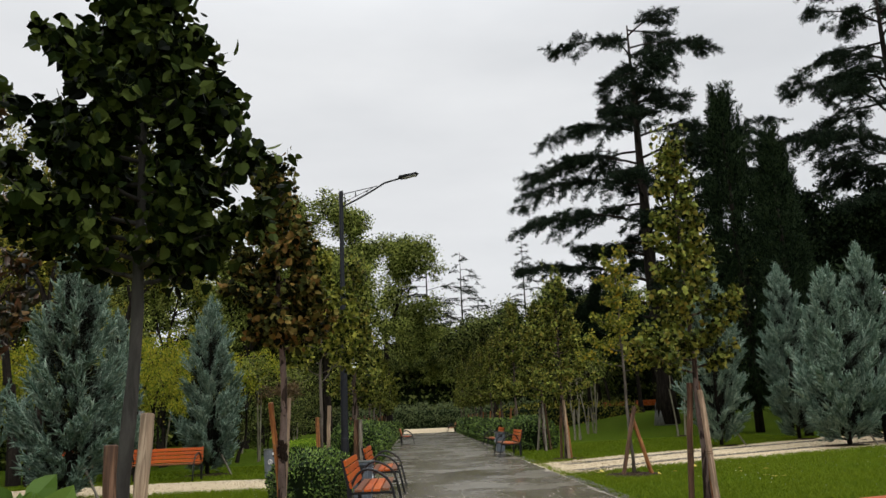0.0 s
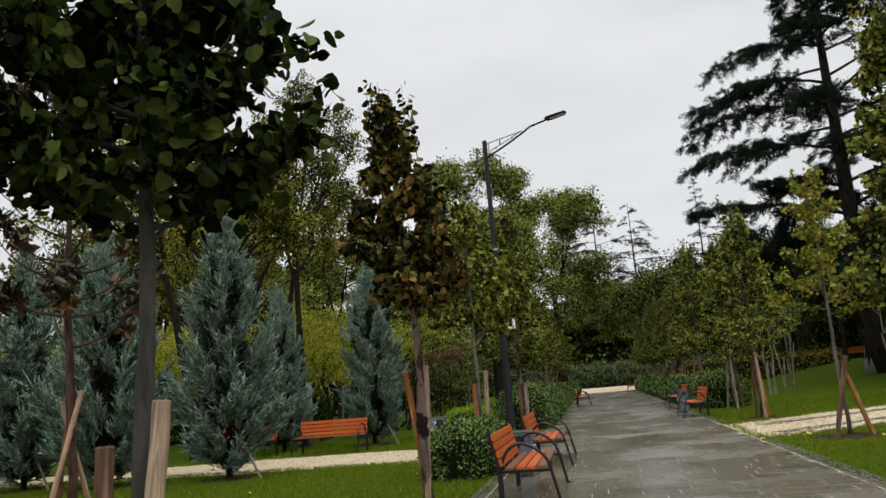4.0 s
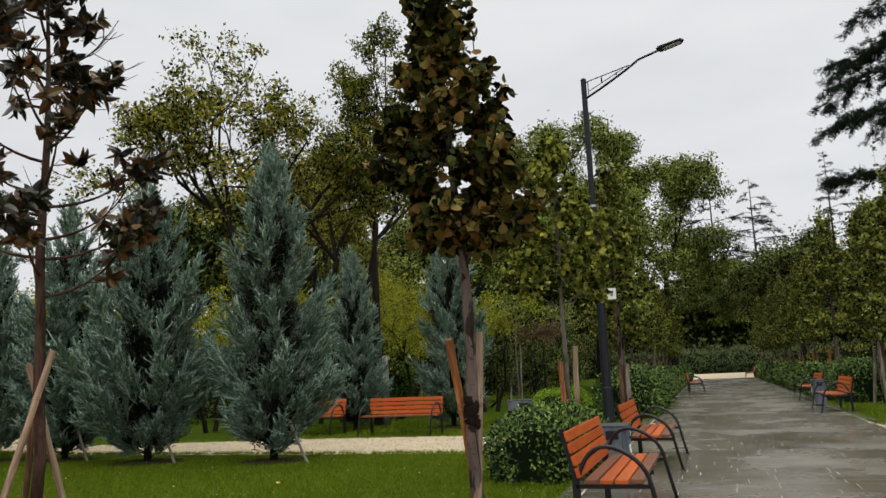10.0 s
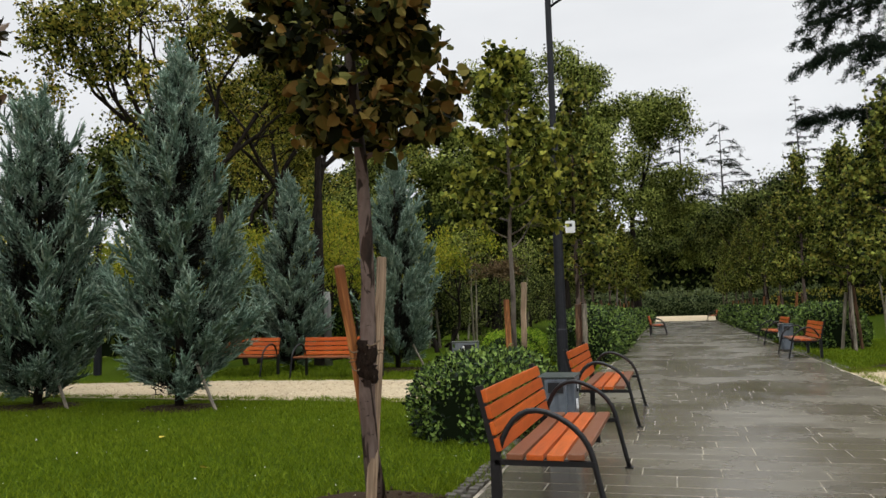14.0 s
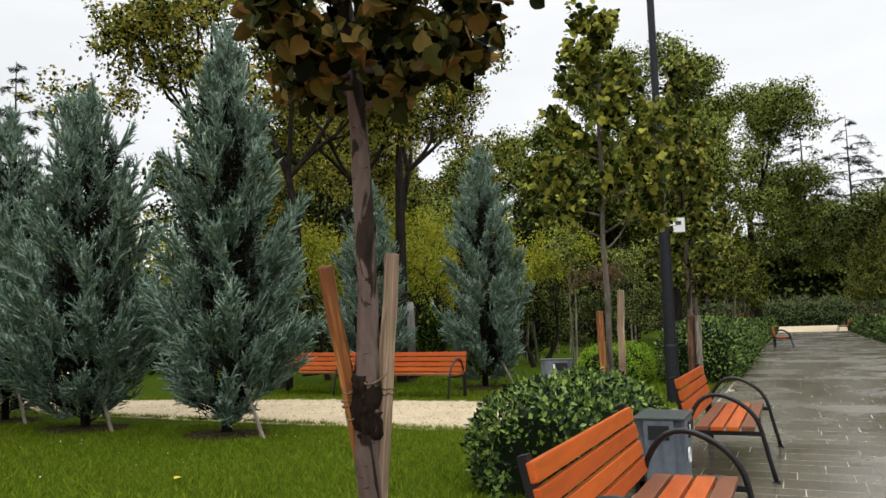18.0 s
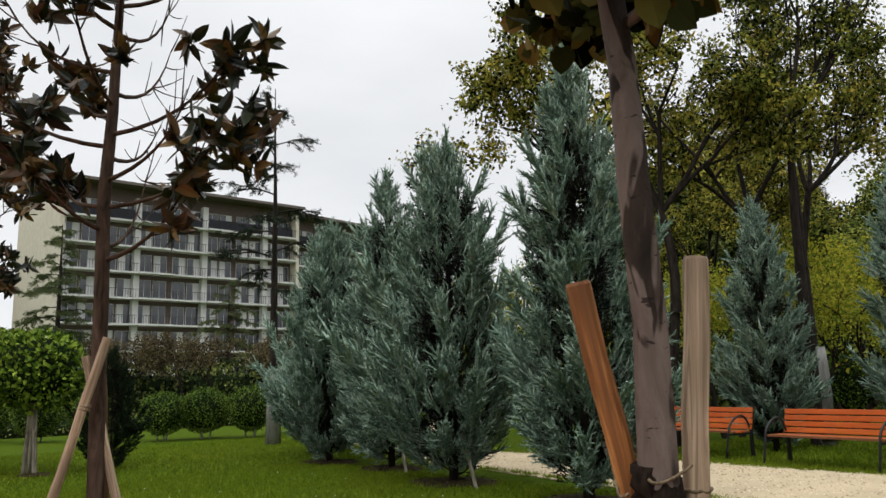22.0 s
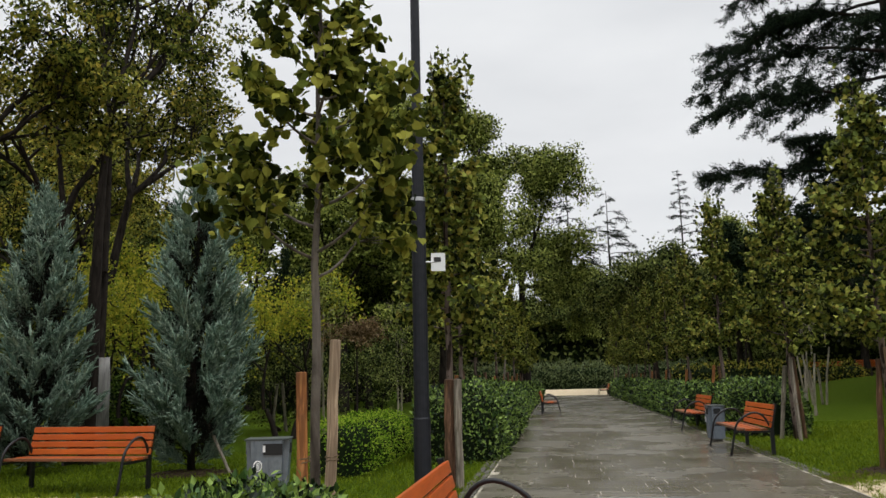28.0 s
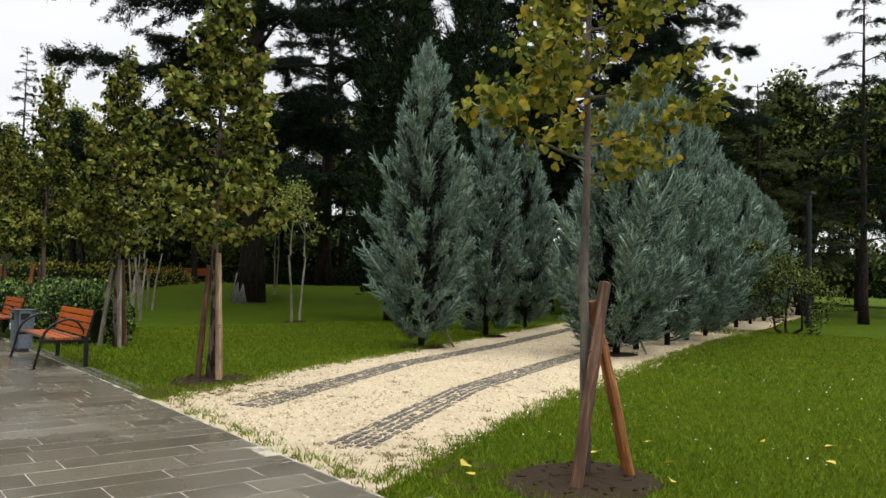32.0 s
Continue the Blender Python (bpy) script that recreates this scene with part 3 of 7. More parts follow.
# gravel paths on both sides
sheet("gravel_path_left", [((-2.6, 16.9), (-2.9, 14.0)), ((-4.6, 17.4), (-4.6, 14.2)), ((-6.7, 18.1), (-5.75, 14.45)), ((-10.0, 18.3), (-8.6, 14.85)), ((-15.0, 18.1), (-14.0, 15.75)), ((-19.0, 19.4), (-19.6, 17.6)), ((-24.0, 26.0), (-26.0, 25.0)), ((-27.0, 40.0), (-29.5, 40.0))],
      0.012, M["sand"], "cream gravel path with ragged grass borders", "path", jag=0.06, seed=3)
sheet("gravel_path_right", [((1.30, 18.1), (1.05, 13.7)), ((4.2, 19.7), (4.3, 15.05)), ((7.8, 21.3), (9.3, 16.85)), ((12.7, 23.7), (14.3, 18.55)), ((21.7, 28.0), (20.5, 20.4)), ((33.0, 32.5), (33.0, 24.2)), ((60.0, 42.0), (60.0, 33.0))],
      0.012, M["sand"], "cream gravel path with ragged grass borders", "path", jag=0.10, seed=4)
sheet("gravel_crossing", [((mid(END_Y) - 9, END_Y), (mid(END_Y) - 9, END_Y + 27)), ((mid(END_Y) + 11, END_Y), (mid(END_Y) + 11, END_Y + 27))], 0.02, M["sand"], "pale gravel crossing at the end of the walk", "path", jag=0.1, seed=5)
# bed of the paved walk
sheet("pavement_bed", [((mid(y) - HALF - 0.03, y), (mid(y) + HALF + 0.03, y)) for y in (-14, 0, 20, 40, 55, END_Y)], 0.0290, M["joint"], "gritty sand bed under the paving slabs", "pavement")


# ---- leaves, sprays and branches ----
def unit(a):
    return a / (np.linalg.norm(a, axis=-1, keepdims=True) + 1e-9)


def basis(d, rng, up=None):
    """Turns whose second axis is d, with random or upward-facing third axis."""
    d = unit(d)
    r = rng.normal(size=d.shape) if up is None else up + rng.normal(0, 0.35, size=d.shape)
    x = unit(np.cross(d, r))
    return np.stack([x, d, np.cross(x, d)], -1)


# leaf outlines lie in x, y with the stalk at the origin; the third number folds them
LEAF_HEART = np.array([(0, 0.05, 0), (-0.21, -0.05, 0.03), (-0.44, 0.14, 0.09), (-0.49, 0.44, 0.10), (-0.29, 0.78, 0.04), (0, 1.04, -0.10), (0, 0.5, -0.02),
                       (0.21, -0.05, 0.03), (0.44, 0.14, 0.09), (0.49, 0.44, 0.10), (0.29, 0.78, 0.04)])
LEAF_HEART_Q = np.array([(0, 6, 2, 1), (6, 4, 3, 2), (0, 7, 8, 6), (6, 8, 9, 10)])
LEAF_HEART_T = np.array([(6, 5, 4), (6, 10, 5)])
LEAF_LONG = np.array([(0, 0, 0), (-0.19, 0.35, 0.07), (0, 1.0, -0.05), (0.19, 0.35, 0.07)])
LEAF_LONG_T = np.array([(0, 2, 1), (0, 3, 2)])
LEAF_OVAL = np.array([(0, 0, 0), (-0.3, 0.45, 0.06), (0, 1.0, -0.04), (0.3, 0.45, 0.06)])


def place(template, pos, rot, size):
    """Copies of a template at each place, as one array of corners."""
    v = np.einsum("nij,kj->nki", rot, template) * np.asarray(size).reshape(-1, 1, 1) + pos[:, None]
    return v.reshape(-1, 3)


def copies(faces, k, n):
    return (faces[None] + (np.arange(n) * k)[:, None, None]).reshape(-1, faces.shape[1])


def add_leaves(geo, pos, dirs, size, rng, kind="heart", up=None):
    rot = basis(dirs, rng, up)
    n = len(pos)
    if kind == "heart":
        geo.add(place(LEAF_HEART, pos, rot, size), quads=copies(LEAF_HEART_Q, 11, n), tris=copies(LEAF_HEART_T, 11, n))
    else:
        tpl = LEAF_LONG if kind == "long" else LEAF_OVAL
        geo.add(place(tpl, pos, rot, size), tris=copies(LEAF_LONG_T, 4, n))


def bezier(p0, p1, p2, n):
    t = np.linspace(0, 1, n)[:, None]
    return (1 - t) ** 2 * np.asarray(p0) + 2 * t * (1 - t) * np.asarray(p1) + t ** 2 * np.asarray(p2)


UP = np.array([0.0, 0.0, 1.0])


def lime_meshes(name, seed, tall, fork, radius, leaf, count, mat, bark_mat, trunk_r=0.055, profile="cone", bend=0.06, tips=5, n_limb=34, sweep=(0.15, 0.5), bare=0.15):
    """A young lime tree: bare trunk, upswept limbs and a crown of broad heart-shaped leaves, with gaps and loose shoots."""
    rng = np.random.default_rng(seed)
    trunk, limbs, crown = Geo(), Geo(), Geo()
    hs = np.linspace(0, tall * 0.93, 14)
    wob = np.cumsum(rng.normal(0, bend / 4, (14, 2)), axis=0)
    wob -= np.linspace(0, 1, 14)[:, None] * wob[-1] * 0.7
    line = np.column_stack([wob - wob[0], hs])
    trunk.tube(line, trunk_r * np.interp(hs / tall, [0, 0.06, 0.45, 1], [1.25, 1.0, 0.72, 0.12]), 10, wob=0.05, rng=rng)
    pos, dirs = [], []

    def twig(pts, n, spread):
        t = rng.uniform(bare, 1.0, n) ** 0.8
        idx = t * (len(pts) - 1)
        i = np.clip(idx.astype(int), 0, len(pts) - 2)
        p = pts[i] + (pts[i + 1] - pts[i]) * (idx - i)[:, None]
        pos.append(p + rng.normal(0, spread, p.shape))
        along = unit(pts[i + 1] - pts[i])
        dirs.append(unit(along * 0.35 + rng.normal(0, 0.75, p.shape) + np.array([0, 0, -0.55])))

    for k in range(n_limb):
        f = (k + rng.uniform(0, 1)) / n_limb
        h = fork + (tall * 0.92 - fork) * f ** 1.05
        if profile == "cone":
            reach = radius * (1.02 - 0.86 * f ** 1.25) * rng.uniform(0.70, 1.12)
        elif profile == "open":
            reach = radius * (1.0 - 0.78 * f) * rng.uniform(0.8, 1.12)
        else:
            reach = radius * np.sqrt(max(1 - (2 * f - 0.4) ** 2 * 0.9, 0.10)) * rng.uniform(0.75, 1.1)
        a = k * 2.39996 + rng.normal(0, 0.25)
        root = np.array([np.interp(h, hs, line[:, 0]), np.interp(h, hs, line[:, 1]), h])
        out = np.array([np.cos(a), np.sin(a), 0])
        lift = rng.uniform(*sweep) * reach + 0.10
        tip = root + out * reach + UP * lift
        pts = bezier(root, root + out * reach * 0.55 + UP * lift * 0.15, tip, 7)
        limbs.tube(pts, np.linspace(0.020 if f < 0.7 else 0.012, 0.003, 7) * (trunk_r / 0.055), 5, caps=False)
        share = max(int(count / n_limb * (0.5 + reach / radius) * 0.95), 6)
        twig(pts, int(share * 0.55), 0.055)
        for _ in range(4):
            i = rng.integers(2, 6)
            side = unit(out * rng.uniform(0.2, 1) + np.cross(out, UP) * rng.choice([-1, 1]) * rng.uniform(0.5, 1) + UP * rng.uniform(-0.1, 0.6))
            q = bezier(pts[i], pts[i] + side * reach * 0.22, pts[i] + side * reach * 0.42 + UP * 0.03, 4)
            limbs.tube(q, np.linspace(0.006, 0.002, 4), 4, caps=False)
            twig(q, int(share * 0.115) + 1, 0.045)
    for k in range(tips):
        a = rng.uniform(0, 6.28)
        r = radius * rng.uniform(0.0, 0.5)
        h = tall * rng.uniform(0.72, 0.86)
        root = np.array([np.cos(a) * r, np.sin(a) * r, h])
        pts = bezier(root, root + UP * 0.3, root + UP * (tall - h) * rng.uniform(0.8, 1.08) + rng.normal(0, 0.05, 3), 5)
        limbs.tube(pts, np.linspace(0.006, 0.002, 5), 4, caps=False)
        twig(pts, 26, 0.035)
    p, d = np.vstack(pos), np.vstack(dirs)
    add_leaves(crown, p, d, leaf * rng.uniform(0.55, 1.15, len(p)), rng, "heart")
    return [(trunk.mesh(name + "_trunk", bark_mat, True), "trunk", ""), (limbs.mesh(name + "_limbs", bark_mat, True), "limb", ""), (crown.mesh(name + "_crown", mat), "crown", "")]


def spray_template(rng, blades, length, spread, blade, width):
    """A feathery plume along +y made of many narrow blades."""
    t = rng.uniform(0, 1, blades)
    root = np.column_stack([rng.normal(0, spread * 0.25, blades), t * length, rng.normal(0, spread * 0.2, blades)])
    a = rng.uniform(0, 6.28, blades)
    out = np.column_stack([np.cos(a) * 0.62, np.full(blades, 0.85), np.sin(a) * 0.62])
    out = unit(out + rng.normal(0, 0.18, out.shape))
    size = blade * (1.15 - 0.65 * t) * rng.uniform(0.7, 1.2, blades)
    side = unit(np.cross(out, rng.normal(size=out.shape))) * width
    v = np.stack([root - side, root + out * size[:, None] * 0.5 + side * 0.9, root + out * size[:, None]], 1)
    return v.reshape(-1, 3), np.arange(blades * 3).reshape(-1, 3)


def plume_template(rng, shoots=13, fuzz=117):
    """A feathery plume along +y, one long: thin tapering shoots fan forward from a nodding axis, with short scale-leaved tips standing off them."""
    v, tri = [], []

    def shoot(root, d, long, girth):
        d = unit(d)
        s1 = unit(np.cross(d, np.array([0.3, 0.1, 1.0])))
        s2 = np.cross(d, s1)
        lift = np.array([rng.normal(0, 0.2), 0.3, rng.normal(0.2, 0.2)]) * long * 0.4
        base = len(v)
        for u, w in ((0.0, 0.4), (0.3, 1.0), (0.7, 0.6)):
            c = root + d * long * u + lift * u * u
            for q in range(3):
                a = q * 2.0944 + u * 2.0
                v.append(c + (s1 * np.cos(a) + s2 * np.sin(a)) * girth * w * rng.uniform(0.6, 1.35))
        v.append(root + d * long + lift)
        for ring in range(2):
            for q in range(3):
                a, b = base + ring * 3 + q, base + ring * 3 + (q + 1) % 3
                tri.extend([(a, b, b + 3), (a, b + 3, a + 3)])
        for q in range(3):
            tri.append((base + 6 + q, base + 6 + (q + 1) % 3, base + 9))
        for _ in range(fuzz // shoots):
            u = rng.uniform(0.1, 1.0)
            c = root + d * long * u + lift * u * u
            o = unit(rng.normal(size=3))
            t = unit(d * 1.1 + o * 0.8)
            w = unit(np.cross(t, rng.normal(size=3))) * 0.013
            k = len(v)
            v.extend([c - w, c + w, c + o * girth * 0.3 + t * rng.uniform(0.08, 0.17) * (1.2 - 0.5 * u)])
            tri.append((k, k + 1, k + 2))

    shoot(np.zeros(3), np.array([0, 1.0, 0.05]), 0.95, 0.050)
    for k in range(shoots - 1):
        t = 0.05 + 0.72 * (k + rng.uniform(0, 0.8)) / (shoots - 1)
        side = (1 if k % 2 else -1) * rng.uniform(0.3, 0.75)
        shoot(np.array([0, t, 0.03 * t]), np.array([side, 1.0, rng.normal(0, 0.38)]), rng.uniform(0.30, 0.46) * (1.12 - 0.6 * t), rng.uniform(0.030, 0.046))
    return np.array(v), np.array(tri)


def juniper_meshes(name, seed, tall, radius, mat, boughs=150, lean=0.0):
    """A blue conifer: boughs sweep up and out from a hidden trunk and end in brushes of feathery plumes; between them
    show dead needles whose near-black colour holds the inner shade.
    """
    rng = np.random.default_rng(seed)
    trunk, crown, limbs, inside = Geo(), Geo(), Geo(), Geo()
    trunk.tube([(0, 0, 0), (0.02, 0, tall * 0.3), (0, 0.02, tall * 0.7), (lean, 0, tall * 0.95)], [0.07, 0.055, 0.03, 0.008], 8)
    tpl = [plume_template(rng) for _ in range(4)]
    pos, dirs, sizes = [], [], []
    heights, widths = [0, 0.05, 0.18, 0.40, 0.62, 0.82, 0.94, 1.0], [0.42, 0.62, 0.92, 0.92, 0.64, 0.36, 0.16, 0.02]
    for k in range(boughs):
        f = ((k + rng.uniform(0, 1)) / boughs) ** 1.10
        a = k * 2.39996 + rng.normal(0, 0.4)
        prof = np.interp(f, heights, widths) * radius
        reach = prof * rng.uniform(0.55, 1.0) * (1.35 if f > 0.12 and rng.random() < 0.2 else 1.0)
        out = np.array([np.cos(a), np.sin(a), 0.0])
        h = 0.22 + f * (tall - 0.42)
        rise = np.interp(f, [0, 0.25, 0.7, 1.0], [0.25, 0.65, 1.05, 1.5]) * rng.uniform(0.7, 1.3)
        tip = out * reach + UP * h + np.array([lean * f, 0, 0])
        root = np.array([lean * f, 0, max(h - reach * rise - 0.05, 0.06)])
        pts = bezier(root, root + out * reach * 0.65 + UP * reach * rise * 0.35, tip, 6)
        if k % 3 == 0:
            limbs.tube(pts, np.linspace(0.018, 0.005, 6), 4, caps=False)
        grow = unit(pts[-1] - pts[-3])
        n = int(4 + 7.0 * reach / radius)
        t = rng.uniform(0.40, 1.0, n)
        t[0] = 0.95
        c = np.stack([np.interp(t * 5, np.arange(6), pts[:, j]) for j in range(3)], 1)
        spread = rng.normal(0, 1, (n, 3)) * 0.055 * (0.4 + reach)
        spread[0] = 0
        pos.append(c + spread * np.array([1, 1, 0.8]))
        d = unit(grow[None] + rng.normal(0, 0.26, (n, 3)) + UP * 0.15)
        d[0] = unit(grow + UP * 0.08)
        dirs.append(d)
        size = (0.30 + 0.24 * reach / radius) * rng.uniform(0.65, 1.25, n)
        size[0] *= 1.5
        sizes.append(size)
    for k in range(6):
        pos.append(np.array([[lean, 0, tall * (0.86 + 0.022 * k)]]) + rng.normal(0, 0.012, (1, 3)))
        dirs.append(unit(rng.normal(0, 0.22, (1, 3)) + UP))
        sizes.append(np.array([0.42 - 0.03 * k]))
    p, d, z = np.vstack(pos), np.vstack(dirs), np.concatenate(sizes)
    for k in range(4):
        s = np.arange(k, len(p), 4)
        tv, tf = tpl[k]
        crown.add(place(tv, p[s], basis(d[s], rng, up=UP), z[s]), tris=copies(tf, len(tv), len(s)))
    # dead needles near the trunk, coloured almost black as the shade between boughs
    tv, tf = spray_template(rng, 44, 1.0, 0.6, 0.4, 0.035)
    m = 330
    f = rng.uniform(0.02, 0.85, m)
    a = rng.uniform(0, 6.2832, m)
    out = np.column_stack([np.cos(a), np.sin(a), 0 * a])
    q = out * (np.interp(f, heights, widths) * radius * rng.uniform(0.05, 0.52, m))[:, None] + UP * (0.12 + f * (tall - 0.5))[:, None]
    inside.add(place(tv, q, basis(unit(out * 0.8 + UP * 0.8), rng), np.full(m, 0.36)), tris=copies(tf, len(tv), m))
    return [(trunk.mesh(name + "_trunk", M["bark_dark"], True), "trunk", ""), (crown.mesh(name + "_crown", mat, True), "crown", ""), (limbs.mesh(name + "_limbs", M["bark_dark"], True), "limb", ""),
            (inside.mesh(name + "_inside", M["shaded_dead_twig"]), "dead_needles", "dead inner needles, their near-black colour holding the crown's inner shade")]


def cedar_meshes(name, seed, tall, radius, mat, base=0.25, boughs=46, sparse=0.0, trunk_r=0.42, droop=0.12, bark_mat=None, top=0.10, shape=(0.8, 1.0, 0.72), tuft=0.0):
    """A large cedar: straight trunk and long boughs in layers, each with side branchlets and short hanging tufts of needles."""
    rng = np.random.default_rng(seed)
    trunk, limbs, crown = Geo(), Geo(), Geo()
    hs = np.linspace(0, tall * 0.97, 12)
    line = np.column_stack([np.cumsum(rng.normal(0, 0.05 * trunk_r, (12, 2)), axis=0), hs])
    trunk.tube(line, trunk_r * np.interp(hs / tall, [0, 0.03, 0.5, 1], [1.35, 1.0, 0.55, 0.05]), 10, wob=0.04, rng=rng)
    tpl = [spray_template(rng, 46, 1.0, 0.45, 0.34, 0.050) for _ in range(3)]
    tuft = tuft or 0.22 + 0.035 * radius
    pos, dirs, sizes = [], [], []

    def needles(q, out, n):
        t = rng.uniform(0.05, 1.0, n)
        c = np.column_stack([np.interp(t * (len(q) - 1), np.arange(len(q)), q[:, j]) for j in range(3)])
        side = np.cross(out, UP)
        pos.append(c + rng.normal(0, 0.05, c.shape))
        dirs.append(unit(out * 0.6 + side * rng.normal(0, 0.6, (n, 1)) + UP * rng.uniform(-1.0, 0.15, (n, 1))))
        sizes.append(tuft * rng.uniform(0.6, 1.25, n))

    for k in range(boughs):
        g = min((k + rng.uniform(0, 0.9)) / boughs, 0.985)
        f = base + (1 - base) * g
        h = f * tall * 0.97
        reach = radius * np.interp(g, [0, 0.25, 0.65, 1], [*shape, top]) * rng.choice([rng.uniform(0.45, 0.7), rng.uniform(0.8, 1.15)])
        a = k * 2.39996 + rng.normal(0, 0.4)
        out = np.array([np.cos(a), np.sin(a), 0.0])
        root = np.array([np.interp(h, hs, line[:, 0]), np.interp(h, hs, line[:, 1]), h])
        tip = root + out * reach + UP * reach * (rng.uniform(-0.04, 0.20) - droop)
        pts = bezier(root, root + out * reach * 0.55 + UP * reach * rng.uniform(0.08, 0.26), tip, 9)
        pts[1:] += np.cumsum(rng.normal(0, 0.012 * reach, (8, 3)), axis=0)
        limbs.tube(pts, np.linspace(trunk_r * 0.22, 0.014, 9) * (1.05 - 0.5 * g), 5, caps=False)
        needles(pts[2:], out, int(reach * 5 * (1 - sparse)) + 2)
        for b in range(int(reach * 2.6) + 3):
            t = rng.uniform(0.14, 0.98)
            c = np.array([np.interp(t * 8, np.arange(9), pts[:, j]) for j in range(3)])
            s = 1 if b % 2 else -1
            way = unit(out * rng.uniform(0.5, 1.0) + np.cross(out, UP) * s * rng.uniform(0.5, 1.0))
            long = (reach * 0.30 * (1.08 - t) + 0.10 * reach * (1 - t * 0.4) + 0.15) * rng.uniform(0.6, 1.2)
            q = bezier(c, c + way * long * 0.6 + UP * long * rng.uniform(0.0, 0.16), c + way * long - UP * long * rng.uniform(0.05, 0.40), 5)
            limbs.tube(q, np.linspace(0.026, 0.006, 5), 4, caps=False)
            needles(q, way, int(long * 9 * (1 - sparse)) + 2)
    p, d, z = np.vstack(pos), np.vstack(dirs), np.concatenate(sizes)
    for k in range(3):
        s = np.arange(k, len(p), 3)
        tv, tf = tpl[k]
        crown.add(place(tv, p[s], basis(d[s], rng, up=UP), z[s]), tris=copies(tf, len(tv), len(s)))
    wood = bark_mat or M["bark_dark"]
    return [(trunk.mesh(name + "_trunk", wood, True), "trunk", ""), (limbs.mesh(name + "_limbs", wood, True), "limb", ""), (crown.mesh(name + "_crown", mat), "crown", "")]


def cypress_meshes(name, seed, tall, radius, mat, plumes=760):
    rng = np.random.default_rng(seed)
    trunk, crown = Geo(), Geo()
    trunk.tube([(0, 0, 0), (0, 0, tall * 0.5), (0, 0, tall * 0.95)], [0.22, 0.14, 0.03], 8)
    tv, tf = spray_template(rng, 60, 1.0, 0.28, 0.22, 0.03)
    f = rng.uniform(0.02, 1, plumes)
    a = rng.uniform(0, 6.2832, plumes)
    r = radius * np.interp(f, [0, 0.1, 0.5, 0.85, 1], [0.7, 1, 0.95, 0.5, 0.05]) * rng.uniform(0.55, 1.08, plumes)
    out = np.column_stack([np.cos(a), np.sin(a), np.zeros(plumes)])
    p = out * r[:, None] * 0.8 + np.column_stack([0 * f, 0 * f, 0.5 + f * (tall - 1.2)])
    d = unit(out * 0.35 + UP + rng.normal(0, 0.12, (plumes, 3)))
    crown.add(place(tv, p, basis(d, rng), rng.uniform(0.9, 1.5, plumes)), tris=copies(tf, len(tv), plumes))
    return [(trunk.mesh(name + "_trunk", M["bark_dark"], True), "trunk", ""), (crown.mesh(name + "_crown", mat), "crown", "")]


